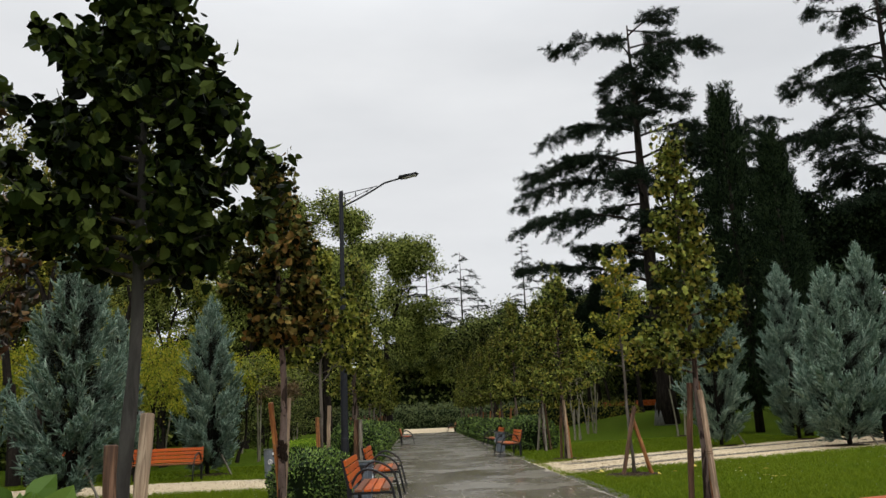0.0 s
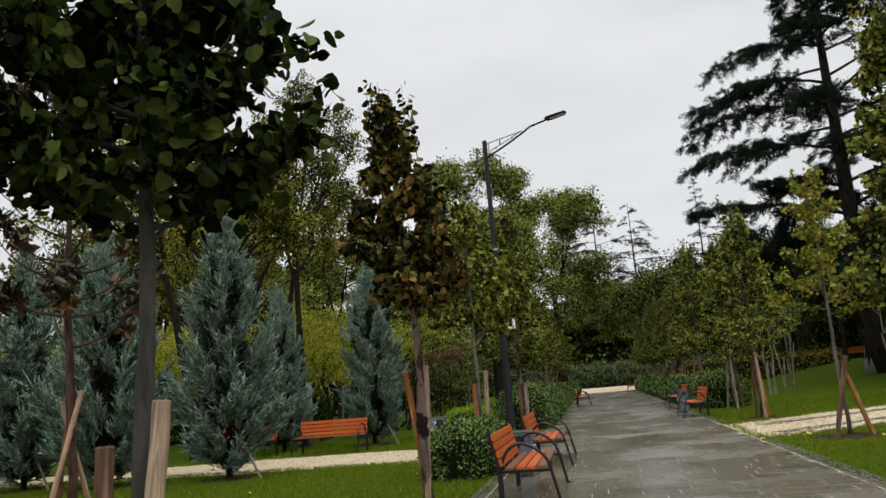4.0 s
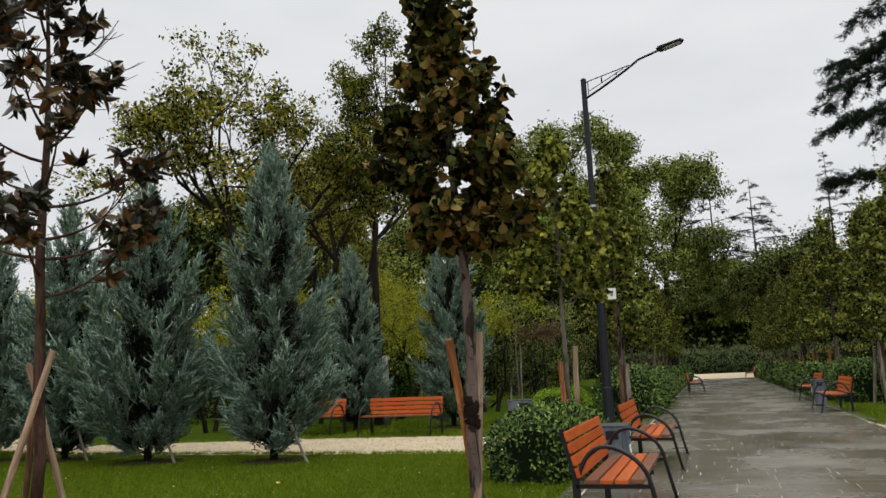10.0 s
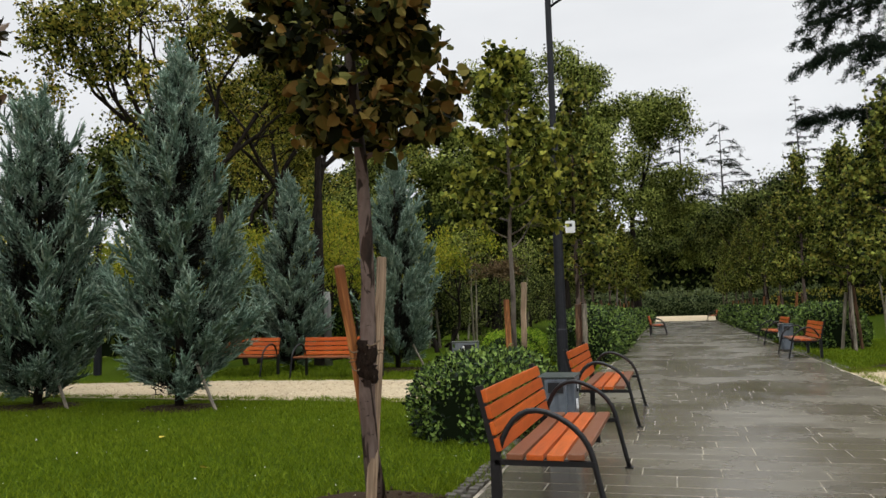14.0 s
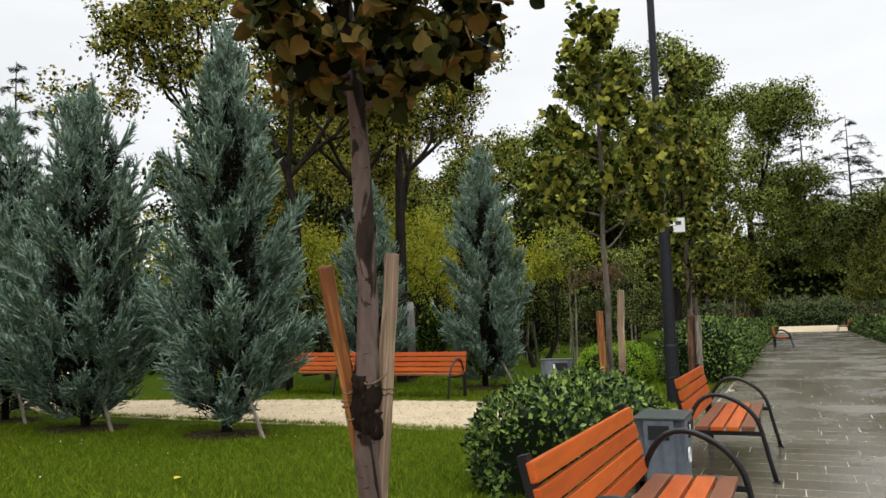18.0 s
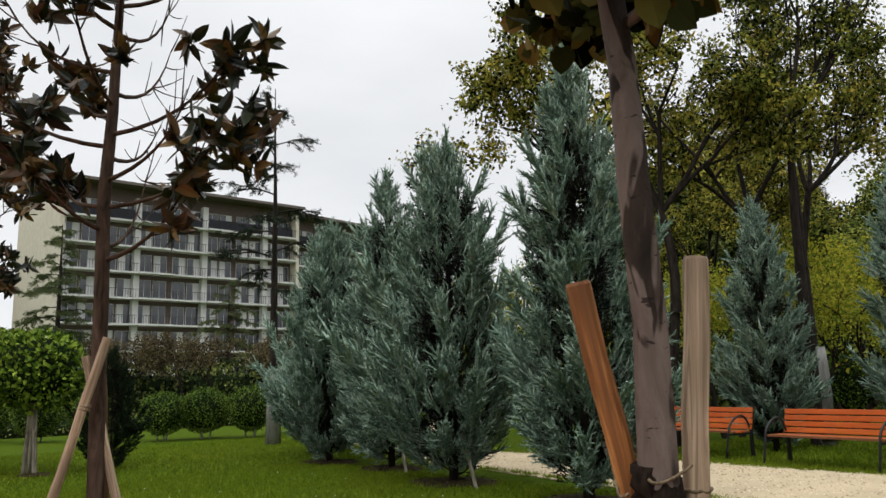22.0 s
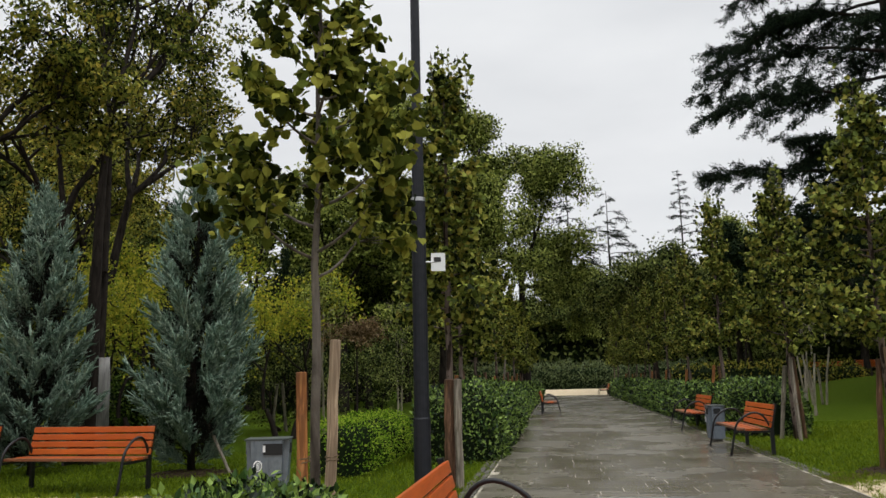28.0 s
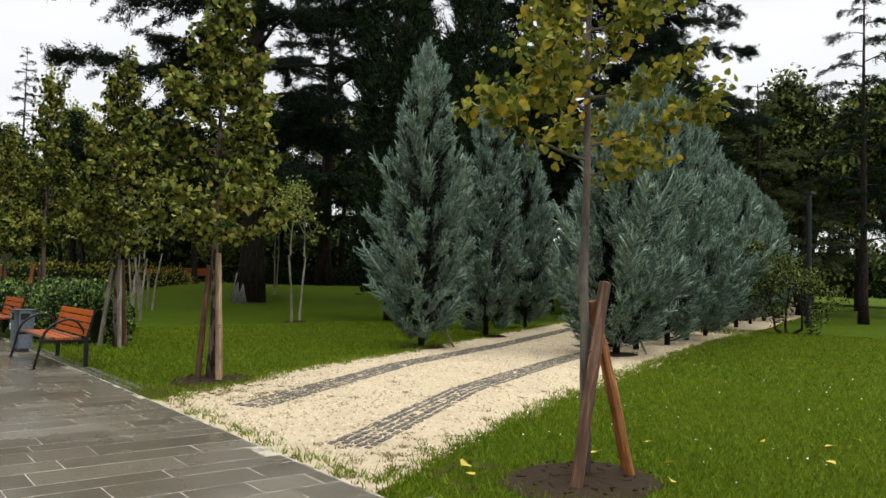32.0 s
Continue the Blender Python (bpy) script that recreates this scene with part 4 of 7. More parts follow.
def broad_meshes(name, seed, tall, radius, mat, base=0.3, clumps=520, per=26, leaf=0.16, spread=0.5, trunk_r=0.28, stems=1, gaps=0.35, bark_mat=None):
    """A broad-leaved tree: forking limbs and many separate clumps of leaves with sky between them."""
    rng = np.random.default_rng(seed)
    trunk, limbs, crown = Geo(), Geo(), Geo()
    ends, tubes = [], []

    def grow(p, d, length, r, level):
        n = 5
        bend = unit(d + rng.normal(0, 0.22, 3) + UP * 0.12)
        q = bezier(p, p + d * length * 0.5, p + d * length * 0.5 + bend * length * 0.5, n)
        tubes.append((q, np.linspace(r, r * 0.62, n), 7 if level < 2 else 5, level > 2))
        if level >= 2:
            ends.extend(q[2:])
        if level >= 4:
            return
        for _ in range(3 if level else 4):
            nd = unit(bend + rng.normal(0, 0.62, 3) + UP * (0.15 if level < 2 else -0.02))
            grow(q[-1] if rng.random() < 0.6 else q[-2], nd, length * rng.uniform(0.58, 0.82), r * 0.56, level + 1)

    for s in range(stems):
        a = s * 6.28 / max(stems, 1) + 0.5
        o = np.array([np.cos(a), np.sin(a), 0]) * (0.25 if stems > 1 else 0)
        trunk.tube([o, o * 1.4 + UP * tall * base * 0.5, o * 2.2 + UP * tall * base], [trunk_r * 1.25, trunk_r, trunk_r * 0.8], 9, caps=False, wob=0.05, rng=rng)
        grow(o * 2.2 + UP * tall * base, unit(UP + o * 0.5), tall * (1 - base) * 0.33, trunk_r * 0.75, 0)
    e = np.array(ends)
    foot = tall * base
    k = np.array([radius / (np.percentile(np.abs(e[:, 0]), 95) + 1e-6), radius / (np.percentile(np.abs(e[:, 1]), 95) + 1e-6), (tall * 0.96 - foot) / (np.percentile(e[:, 2], 98) - foot)])
    origin = np.array([0, 0, foot])
    e = (e - origin) * k + origin
    c = e[rng.integers(0, len(e), clumps)] + rng.normal(0, radius * 0.07, (clumps, 3))
    keep = np.array([noise.noise(Vector(q) * (1.6 / radius) * 1.5 + Vector((seed * 3.1, 0, 0))) for q in c]) > -gaps
    c = c[keep]
    for q, r, sides, caps in tubes:
        q = (q - origin) * k + origin
        if r[0] < trunk_r * 0.70 and (np.hypot(*q[-1][:2]) > radius * 1.1 or np.min(np.sum((c - q[-1]) ** 2, 1)) > (0.36 if sides < 7 else 0.8)):
            continue
        limbs.tube(q, r, sides, caps=caps)
    n = len(c)
    pos = (c[:, None] + rng.normal(0, 1, (n, per, 3)) * spread * np.array([0.5, 0.5, 0.32]) * rng.uniform(0.6, 1.3, (n, 1, 1))).reshape(-1, 3)
    d = unit(rng.normal(0, 0.8, pos.shape) + np.array([0, 0, -0.4]))
    add_leaves(crown, pos, d, leaf * rng.uniform(0.6, 1.3, len(pos)), rng, "oval")
    return [(trunk.mesh(name + "_trunk", bark_mat or M["bark_dark"], True), "trunk", ""), (limbs.mesh(name + "_limbs", bark_mat or M["bark_dark"], True), "limb", ""), (crown.mesh(name + "_crown", mat), "crown", "")]


def clipped_meshes(name, seed, tall, foot, radius, leaf, count, mat, stem_mat, stems=1, lump=0.10):
    """A clipped round head of small leaves over a core coloured as inner shade, on one or more bare stems."""
    rng = np.random.default_rng(seed)
    stem, crown, core = Geo(), Geo(), Geo()
    half = (tall - foot) / 2
    c = np.array([0, 0, foot + half])
    for k in range(stems):
        a = 6.2832 * k / stems + 0.4
        o = np.array([np.cos(a), np.sin(a), 0]) * (0.28 * radius if stems > 1 else 0)
        stem.tube(bezier(o * 0.7, o + UP * foot * 0.6, o * 0.8 + UP * (foot + half * 0.7), 5), np.linspace(0.034, 0.022, 5), 7)
    d = unit(rng.normal(0, 1, (count, 3)))
    swell = np.array([noise.noise(Vector(q) * 2.2 + Vector((seed, 0, 0))) + 0.5 * noise.noise(Vector(q) * 6.0) for q in d])
    rad = 1 + lump * swell - np.abs(rng.normal(0, 0.08, count))
    pos = c + d * rad[:, None] * np.array([radius, radius, half])
    way = unit(d * 0.7 + rng.normal(0, 0.6, d.shape) + UP * 0.15)
    add_leaves(crown, pos, way, leaf * rng.uniform(0.6, 1.3, count), rng, "oval", up=d)
    # near-black core stands for the shade behind the leaves
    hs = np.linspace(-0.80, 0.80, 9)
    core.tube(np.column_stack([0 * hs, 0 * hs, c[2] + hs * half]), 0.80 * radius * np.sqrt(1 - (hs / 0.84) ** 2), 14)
    return [(stem.mesh(name + "_stem", stem_mat, True), "trunk", ""), (core.mesh(name + "_core", M["hedge_core"], True), "core", "inner fill coloured near black as shade among the leaves"), (crown.mesh(name + "_crown", mat), "crown", "")]


def plant(parts, name, label, category, x, y, turn=0.0, scale=1.0, group="", tilt=(0, 0), z=None):
    ob = thing(name, label, category, group=group)
    ob.matrix_world = pose(x, y, hz(x, y) if z is None else z, tilt[0], tilt[1], turn) @ Matrix.Scale(scale, 4)
    for me, what, lab in parts:
        part(what, me, ob, lab, kind="stuff" if what in ("crown", "limb", "dead_needles") or (what == "trunk" and name == "round_shrub") else "")
    return ob


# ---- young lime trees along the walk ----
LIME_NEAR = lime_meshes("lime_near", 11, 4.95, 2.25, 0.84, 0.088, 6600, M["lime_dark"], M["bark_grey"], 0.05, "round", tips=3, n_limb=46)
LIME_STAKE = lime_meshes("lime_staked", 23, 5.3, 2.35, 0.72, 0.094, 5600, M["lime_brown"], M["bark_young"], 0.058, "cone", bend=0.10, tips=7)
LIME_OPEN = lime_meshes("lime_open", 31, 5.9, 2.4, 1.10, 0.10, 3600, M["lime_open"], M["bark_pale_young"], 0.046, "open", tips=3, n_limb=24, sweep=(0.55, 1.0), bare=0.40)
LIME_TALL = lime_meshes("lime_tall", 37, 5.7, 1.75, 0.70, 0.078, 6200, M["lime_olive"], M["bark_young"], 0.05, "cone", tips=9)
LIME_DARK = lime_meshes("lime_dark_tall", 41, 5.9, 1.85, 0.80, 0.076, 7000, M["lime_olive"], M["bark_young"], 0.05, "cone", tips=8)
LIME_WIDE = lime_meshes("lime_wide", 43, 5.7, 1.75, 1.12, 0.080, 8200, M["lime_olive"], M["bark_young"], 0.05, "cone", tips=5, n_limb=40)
LIME_YELLOW = lime_meshes("lime_yellow", 43, 5.0, 2.1, 0.92, 0.062, 4200, M["lime_yellow"], M["bark_pale_young"], 0.036, "open", tips=5, n_limb=24, sweep=(0.1, 0.45))

plant(LIME_NEAR, "lime_tree", "young lime tree with dense dark green crown and smooth grey trunk", "tree", -4.93, 2.25, 40, group="young lime trees")
plant(LIME_STAKE, "lime_tree", "young lime tree turning brown, lashed between two wooden stakes", "tree", -4.375, 8.40, 0, group="young lime trees", tilt=(3.9, -1.3))
plant(LIME_OPEN, "lime_tree", "young lime tree with open yellow-green crown beside the lamp post", "tree", -3.98, 14.12, 75, 0.9, group="young lime trees")
plant(LIME_TALL, "lime_tree", "slender young lime tree with a long leading shoot", "tree", -3.12, 18.95, 10, 1.08, group="young lime trees")
plant(LIME_DARK, "lime_tree", "young lime tree with dense green-brown crown on lawn corner", "tree", 1.44, 7.75, 200, 0.95, group="young lime trees")
plant(LIME_YELLOW, "lime_tree", "thin young lime tree with yellowing leaves beside the gravel path", "tree", 2.45, 13.12, 15, 1.0, group="young lime trees")
plant(LIME_WIDE, "lime_tree", "young lime tree with green-bronze crown at the gravel path corner", "tree", 2.82, 19.3, 100, 0.98, group="young lime trees")
plant(LIME_WIDE, "lime_tree", "young lime tree with bronze-green crown behind the bench", "tree", 3.62, 24.6, 300, 0.98, group="young lime trees")
rng = random.Random(5)
for k in range(9):
    y = 24.0 + k * 4.7
    kind = (LIME_DARK, LIME_TALL, LIME_DARK, LIME_OPEN)[k % 4]
    plant(kind, "lime_tree", "young lime tree in the row along the walk", "tree", mid(y) - 3.1 + rng.uniform(-0.2, 0.2), y, rng.uniform(0, 360), rng.uniform(0.88, 1.02), group="young lime trees")
    y = 29.8 + k * 4.7
    kind = LIME_DARK
    plant(kind, "lime_tree", "young lime tree in the row along the walk", "tree", mid(y) + 3.15 + rng.uniform(-0.2, 0.2), y, rng.uniform(0, 360), rng.uniform(0.94, 1.1), group="young lime trees")


# ---- stakes ----
def stake_mesh(name, length, r, mat, seed):
    rng = np.random.default_rng(seed)
    g = Geo()
    n = 9
    z = np.linspace(-0.02, length, n)
    wob = np.cumsum(rng.normal(0, 0.004, (n, 2)), axis=0)
    radii = np.full(n, r) * rng.uniform(0.94, 1.05, n)
    pts = np.column_stack([wob, z])
    pts = np.vstack([pts, pts[-1] + (0, 0, 0.006)])
    radii = np.append(radii, r * 0.86)
    g.tube(pts, radii, 12, wob=0.02, rng=rng)
    return g.mesh(name, mat, False)


def rope_mesh(name, r, seed, turns=2):
    rng = np.random.default_rng(seed)
    g = Geo()
    a = np.linspace(0, 6.2832 * turns, 20 * turns)
    g.tube(np.column_stack([np.cos(a) * r, np.sin(a) * r, np.linspace(0, 0.025 * turns, len(a)) + rng.normal(0, 0.002, len(a))]), np.full(len(a), 0.0045), 5)
    return g.mesh(name, M["rope"], True)


ROPE = rope_mesh("rope", 0.045, 3)
STAKES = {k: [stake_mesh("stake_" + k, 1.0, 0.040, M[k], 50 + i)] for i, k in enumerate(("stake_orange", "stake_pale", "stake_brown", "stake_grey"))}


def stake(foot, top, kind, r=0.04, label="round wooden tree stake tied with rope", rope=0.0):
    a, b = Vector((foot[0], foot[1], hz(foot[0], foot[1]))), Vector((*top[:2], top[2] + hz(foot[0], foot[1])))
    d = b - a
    ob = thing("tree_stake", label, "stake", group="tree stakes")
    ob.matrix_world = Matrix.Translation(a) @ d.to_track_quat("Z", "Y").to_matrix().to_4x4()
    post = part("post", STAKES[kind][0], ob)
    post.scale = (r / 0.04, r / 0.04, d.length)
    if rope:
        tie = part("rope_tie", ROPE, ob, "brown rope wound round the stake", Matrix.Translation((0, 0, rope)))
        tie.scale = (r / 0.04, r / 0.04, 1)
    return ob


# lime nearest the start: a thick pale prop and a short brown stump
stake((-4.80, 1.93), (-4.76, 2.15, 1.44), "stake_pale", 0.043, "thick pale wooden stake leaning on the lime trunk", 0.86)
stake((-4.87, 1.86), (-4.90, 1.92, 1.27), "stake_brown", 0.038, "short brown wooden stake beside the lime trunk")
# lime between two stakes
stake((-4.395, 8.47), (-4.521, 8.162, 1.63), "stake_orange", 0.037, "orange-stained wooden stake with a rope tie", 1.0)
stake((-4.385, 8.28), (-4.304, 8.415, 1.69), "stake_pale", 0.037, "pale wooden stake with a rope tie", 1.03)
g = Geo()
zz = np.linspace(0.0, 0.29, 16)
g.tube(np.column_stack([0.006 * np.sin(zz * 40), 0.005 * np.cos(zz * 31), zz]), [0.052, 0.060, 0.058, 0.064, 0.061, 0.066, 0.060, 0.065, 0.062, 0.067, 0.060, 0.064, 0.058, 0.060, 0.053, 0.045], 18, wob=0.10, rng=np.random.default_rng(2))
lean = pose(-4.375, 8.40, 0, 3.9, -1.3, 0)
ring = [v.co for v in LIME_STAKE[0][0].vertices if 0.6 < v.co.z < 1.5]
spot = lean @ Vector((sum(c.x for c in ring) / len(ring), sum(c.y for c in ring) / len(ring), 0.86))
wrap = thing("trunk_wrap", "dark knotted fibre wrap bound round the staked lime trunk", "wrap", pose(*spot, 3.9, -1.3, 0))
part("binding", g.mesh("trunk_wrap", M["wrap"], True), wrap)
for k, (z, tip) in enumerate(((0.22, (-0.13, 0.02)), (0.26, (0.09, 0.05)), (0.10, (-0.12, 0.03)))):
    g = Geo()
    g.tube(bezier((tip[0] * 0.3, -0.062, z), (tip[0] * 0.6, -0.07, z - 0.03), (tip[0], tip[1], z + 0.02), 7), np.full(7, 0.0045), 5)
    part("tie_rope", g.mesh("tie_rope", M["rope"], True), wrap, "thin rope from the trunk to a stake")
# second lime
stake((-4.00, 13.98), (-4.05, 14.01, 1.44), "stake_orange", 0.042, rope=0.8)
stake((-3.86, 14.02), (-3.80, 14.03, 1.67), "stake_pale", 0.042, rope=0.8)
stake((-3.16, 18.6), (-3.14, 18.62, 1.36), "stake_brown", 0.07, "split brown stake beside the slender lime")
stake((-3.03, 18.48), (-3.02, 18.5, 1.36), "stake_grey", 0.05, "grey stake beside the slender lime")


def pair(x, y, seed, tall=1.5, near=0.22, three=False, kinds=("stake_brown", "stake_orange", "stake_pale")):
    r = random.Random(seed)
    for k in range(3 if three else 2):
        a = r.uniform(0, 0.8) + k * (2.1 if three else 3.0)
        fx, fy = x + math.cos(a) * near, y + math.sin(a) * near
        tx, ty = x + math.cos(a) * near * 0.35, y + math.sin(a) * near * 0.35
        stake((fx, fy), (tx, ty, tall * r.uniform(0.92, 1.05)), kinds[k % 3], r.uniform(0.036, 0.045), rope=0.7)


pair(1.44, 7.75, 2, 1.62, 0.26, True, ("stake_orange", "stake_brown", "stake_pale"))
# crossed props of the thin yellow lime
stake((2.16, 12.98), (2.55, 13.04, 1.37), "stake_brown", 0.042, "dark brown stake leaning on the thin trunk", 0.9)
stake((2.78, 12.96), (2.50, 13.10, 1.24), "stake_orange", 0.042, "orange-stained stake leaning on the thin trunk")
pair(2.82, 19.3, 4, 1.62, 0.17, True, ("stake_orange", "stake_brown", "stake_pale"))
pair(3.62, 24.6, 6, 1.6, 0.32, True, ("stake_brown", "stake_grey", "stake_grey"))
for k in range(7):
    pair(mid(24.0 + k * 4.7) - 3.1, 24.0 + k * 4.7, 20 + k, 1.5)
    pair(mid(29.8 + k * 4.7) + 3.15, 29.8 + k * 4.7, 40 + k, 1.5)


# ---- blue conifers ----
JUN_A = juniper_meshes("blue_conifer_slim", 3, 5.4, 0.84, M["juniper"], 104)
JUN_B = juniper_meshes("blue_conifer_broad", 5, 5.0, 1.10, M["juniper"], 122)
JUN_C = juniper_meshes("blue_conifer_tall", 8, 6.6, 0.94, M["juniper"], 124)
for kind, x, y, s, a in ((JUN_A, -8.92, 13.78, 1.0, 0), (JUN_B, -11.5, 14.05, 1.0, 60), (JUN_A, -13.75, 14.7, 0.93, 120), (JUN_B, -15.7, 14.75, 0.90, 200),
                         (JUN_A, -7.35, 20.7, 0.92, 250), (JUN_A, -9.95, 20.7, 0.86, 40), (JUN_B, -17.6, 15.9, 0.92, 20)):
    plant(kind, "blue_conifer", "blue-green conifer with upswept feathery plumes on the lawn", "conifer", x, y, a, s, group="blue conifers")
for kind, x, y, s, a in ((JUN_C, 8.85, 21.85, 0.97, 10), (JUN_C, 12.7, 23.6, 0.96, 90), (JUN_C, 16.9, 25.8, 0.92, 150), (JUN_B, 11.2, 18.65, 1.05, 30), (JUN_C, 12.8, 19.2, 0.93, 70),
                         (JUN_C, 14.8, 19.6, 0.96, 300), (JUN_B, 17.0, 20.3, 1.18, 100), (JUN_C, 19.4, 21.0, 0.92, 220), (JUN_C, 22.2, 22.0, 0.90, 330), (JUN_B, 25.6, 23.0, 1.15, 50), (JUN_C, 29.2, 24.1, 0.90, 140), (JUN_B, 33.2, 25.3, 1.15, 190), (JUN_C, 37.5, 26.6, 0.9, 40), (JUN_C, 21.5, 29.2, 0.92, 250), (JUN_C, 26.5, 31.0, 0.9, 20)):
    plant(kind, "blue_conifer", "tall blue-green conifer beside the gravel path", "conifer", x, y, a, s, group="blue conifers")
for k, (x, y) in enumerate(((-8.92, 13.78), (-11.5, 14.05), (-13.75, 14.7), (-7.35, 20.7), (11.2, 18.65), (8.85, 21.85))):
    stake((x + 0.72, y - 0.26), (x + 0.30, y - 0.10, 0.75), "stake_grey", 0.025, "short grey prop under the conifer")


def soil_patch(x, y, r, seed, label="patch of bare dark soil and mulch under the tree"):
    rng = np.random.default_rng(seed)
    n = 40
    a = np.arange(n) * 2 * np.pi / n
    rr = r * (1 + np.convolve(rng.normal(0, 0.16, n + 4), np.ones(5) / 5, "valid"))
    rings = [(0.0, 0.035), (0.45, 0.03), (0.8, 0.02), (1.0, 0.003)]
    g = Geo()
    v, q = [], []
    for f, z in rings:
        v.append(np.column_stack([np.cos(a) * rr * f, np.sin(a) * rr * f * 0.8, z + rng.uniform(0, 0.012, n) * (f < 1)]))
    k = np.arange(n)
    for i in range(3):
        q.append(np.stack([i * n + k, (i + 1) * n + k, (i + 1) * n + (k + 1) % n, i * n + (k + 1) % n], 1))
    g.add(np.vstack(v), quads=np.vstack(q))
    for _ in range(70):
        b, f = rng.uniform(0, 6.28), rng.uniform(0, 0.95)
        p = np.array([np.cos(b) * r * f, np.sin(b) * r * f * 0.8, 0.035])
        d = np.append(rng.normal(0, 1, 2), 0.1)
        g.tube([p, p + d * 0.03], [0.010, 0.004], 4)
    ob = new("soil_patch", g.mesh("soil_patch", M["soil"]))
    ob.location = (x, y, hz(x, y) + 0.004)
    return tagged(ob, label, "soil", kind="structure")


for i, (x, y, r) in enumerate(((-4.45, 8.3, 0.62), (-8.85, 8.3, 0.6), (-14.4, 8.24, 0.6), (-4.85, 2.2, 0.55), (2.45, 13.12, 0.6), (1.5, 7.8, 0.55), (2.9, 19.3, 0.6), (-8.92, 13.78, 0.62), (-11.5, 14.05, 0.7),
                                (-13.75, 14.7, 0.6), (-15.7, 14.75, 0.6), (-7.35, 20.6, 0.7), (11.2, 18.8, 0.7), (8.85, 21.85, 0.6), (12.7, 23.6, 0.6), (11.4, 30.5, 0.4), (-18.4, 10.4, 0.35))):
    soil_patch(x, y, r, 100 + i)


# ---- magnolias with tripods ----
def magnolia_meshes(name, seed, tall):
    rng = np.random.default_rng(seed)
    trunk, limbs, crown = Geo(), Geo(), Geo()
    hs = np.linspace(0, tall, 10)
    line = np.column_stack([np.cumsum(rng.normal(0, 0.02, (10, 2)), axis=0), hs])
    trunk.tube(line, np.interp(hs / tall, [0, 0.5, 1], [0.062, 0.045, 0.01]), 9, wob=0.04, rng=rng)
    pos, dirs = [], []
    for k in range(30):
        f = (k + rng.uniform(0, 1)) / 30
        h = tall * (0.36 + 0.60 * f)
        a = k * 2.4 + rng.normal(0, 0.3)
        reach = (1.15 - 0.65 * f) * rng.uniform(0.6, 1.1)
        out = np.array([np.cos(a), np.sin(a), 0])
        root = np.array([np.interp(h, hs, line[:, 0]), np.interp(h, hs, line[:, 1]), h])
        pts = bezier(root, root + out * reach * 0.7 + UP * 0.05, root + out * reach + UP * reach * rng.uniform(0.5, 0.95), 8)
        limbs.tube(pts, np.linspace(0.020, 0.004, 8), 5, caps=False)
        twigs = [pts]
        for _ in range(8):
            i = rng.integers(3, 8)
            sd = unit(out + rng.normal(0, 0.7, 3) + UP * 0.6)
            q = bezier(pts[i], pts[i] + sd * 0.15, pts[i] + sd * 0.32 + UP * 0.08, 4)
            limbs.tube(q, np.linspace(0.007, 0.003, 4), 4, caps=False)
            twigs.append(q)
        bare = f < 0.75 and rng.random() < 0.42
        for q in twigs:
            if bare:
                continue
            for _ in range(2):
                c = q[-1] + (q[-2] - q[-1]) * rng.uniform(0, 1.3)
                m = 7
                pos.append(np.repeat(c[None], m, 0) + rng.normal(0, 0.02, (m, 3)))
                dirs.append(unit(rng.normal(0, 1, (m, 3)) + UP * 0.25))
    p, d = np.vstack(pos), np.vstack(dirs)
    rot = basis(d, rng)
    tpl = LEAF_HEART * np.array([0.48, 1, 0.6])
    crown.add(place(tpl, p, rot, 0.165 * rng.uniform(0.7, 1.2, len(p))), quads=copies(LEAF_HEART_Q, 11, len(p)), tris=copies(LEAF_HEART_T, 11, len(p)))
    return [(trunk.mesh(name + "_trunk", M["bark_magnolia"], True), "trunk", ""), (limbs.mesh(name + "_limbs", M["bark_magnolia"], True), "limb", ""), (crown.mesh(name + "_crown", M["magnolia"]), "crown", "")]


MAG = magnolia_meshes("magnolia", 4, 6.2)
for x, y, a, s in ((-8.85, 8.27, 20, 1.0), (-14.4, 8.24, 140, 0.98), (-18.6, 7.6, 260, 1.0)):
    plant(MAG, "magnolia_tree", "young magnolia with sparse dark leathery leaves and bare twigs", "tree", x, y, a, s, group="magnolias")
    stake((x - 0.15, y - 0.40), (x + 0.13, y + 0.01, 1.74), "stake_pale", 0.034, "pale wooden prop leaning on the magnolia trunk", 1.3)
    stake((x + 0.19, y + 0.26), (x - 0.10, y - 0.06, 1.62), "stake_pale", 0.032, "pale wooden prop leaning on the magnolia trunk")
    stake((x - 0.36, y + 0.25), (x - 0.07, y + 0.05, 1.5), "stake_brown", 0.032, "brown wooden prop leaning on the magnolia trunk")


# ---- benches ----
BENCH_L = 1.86


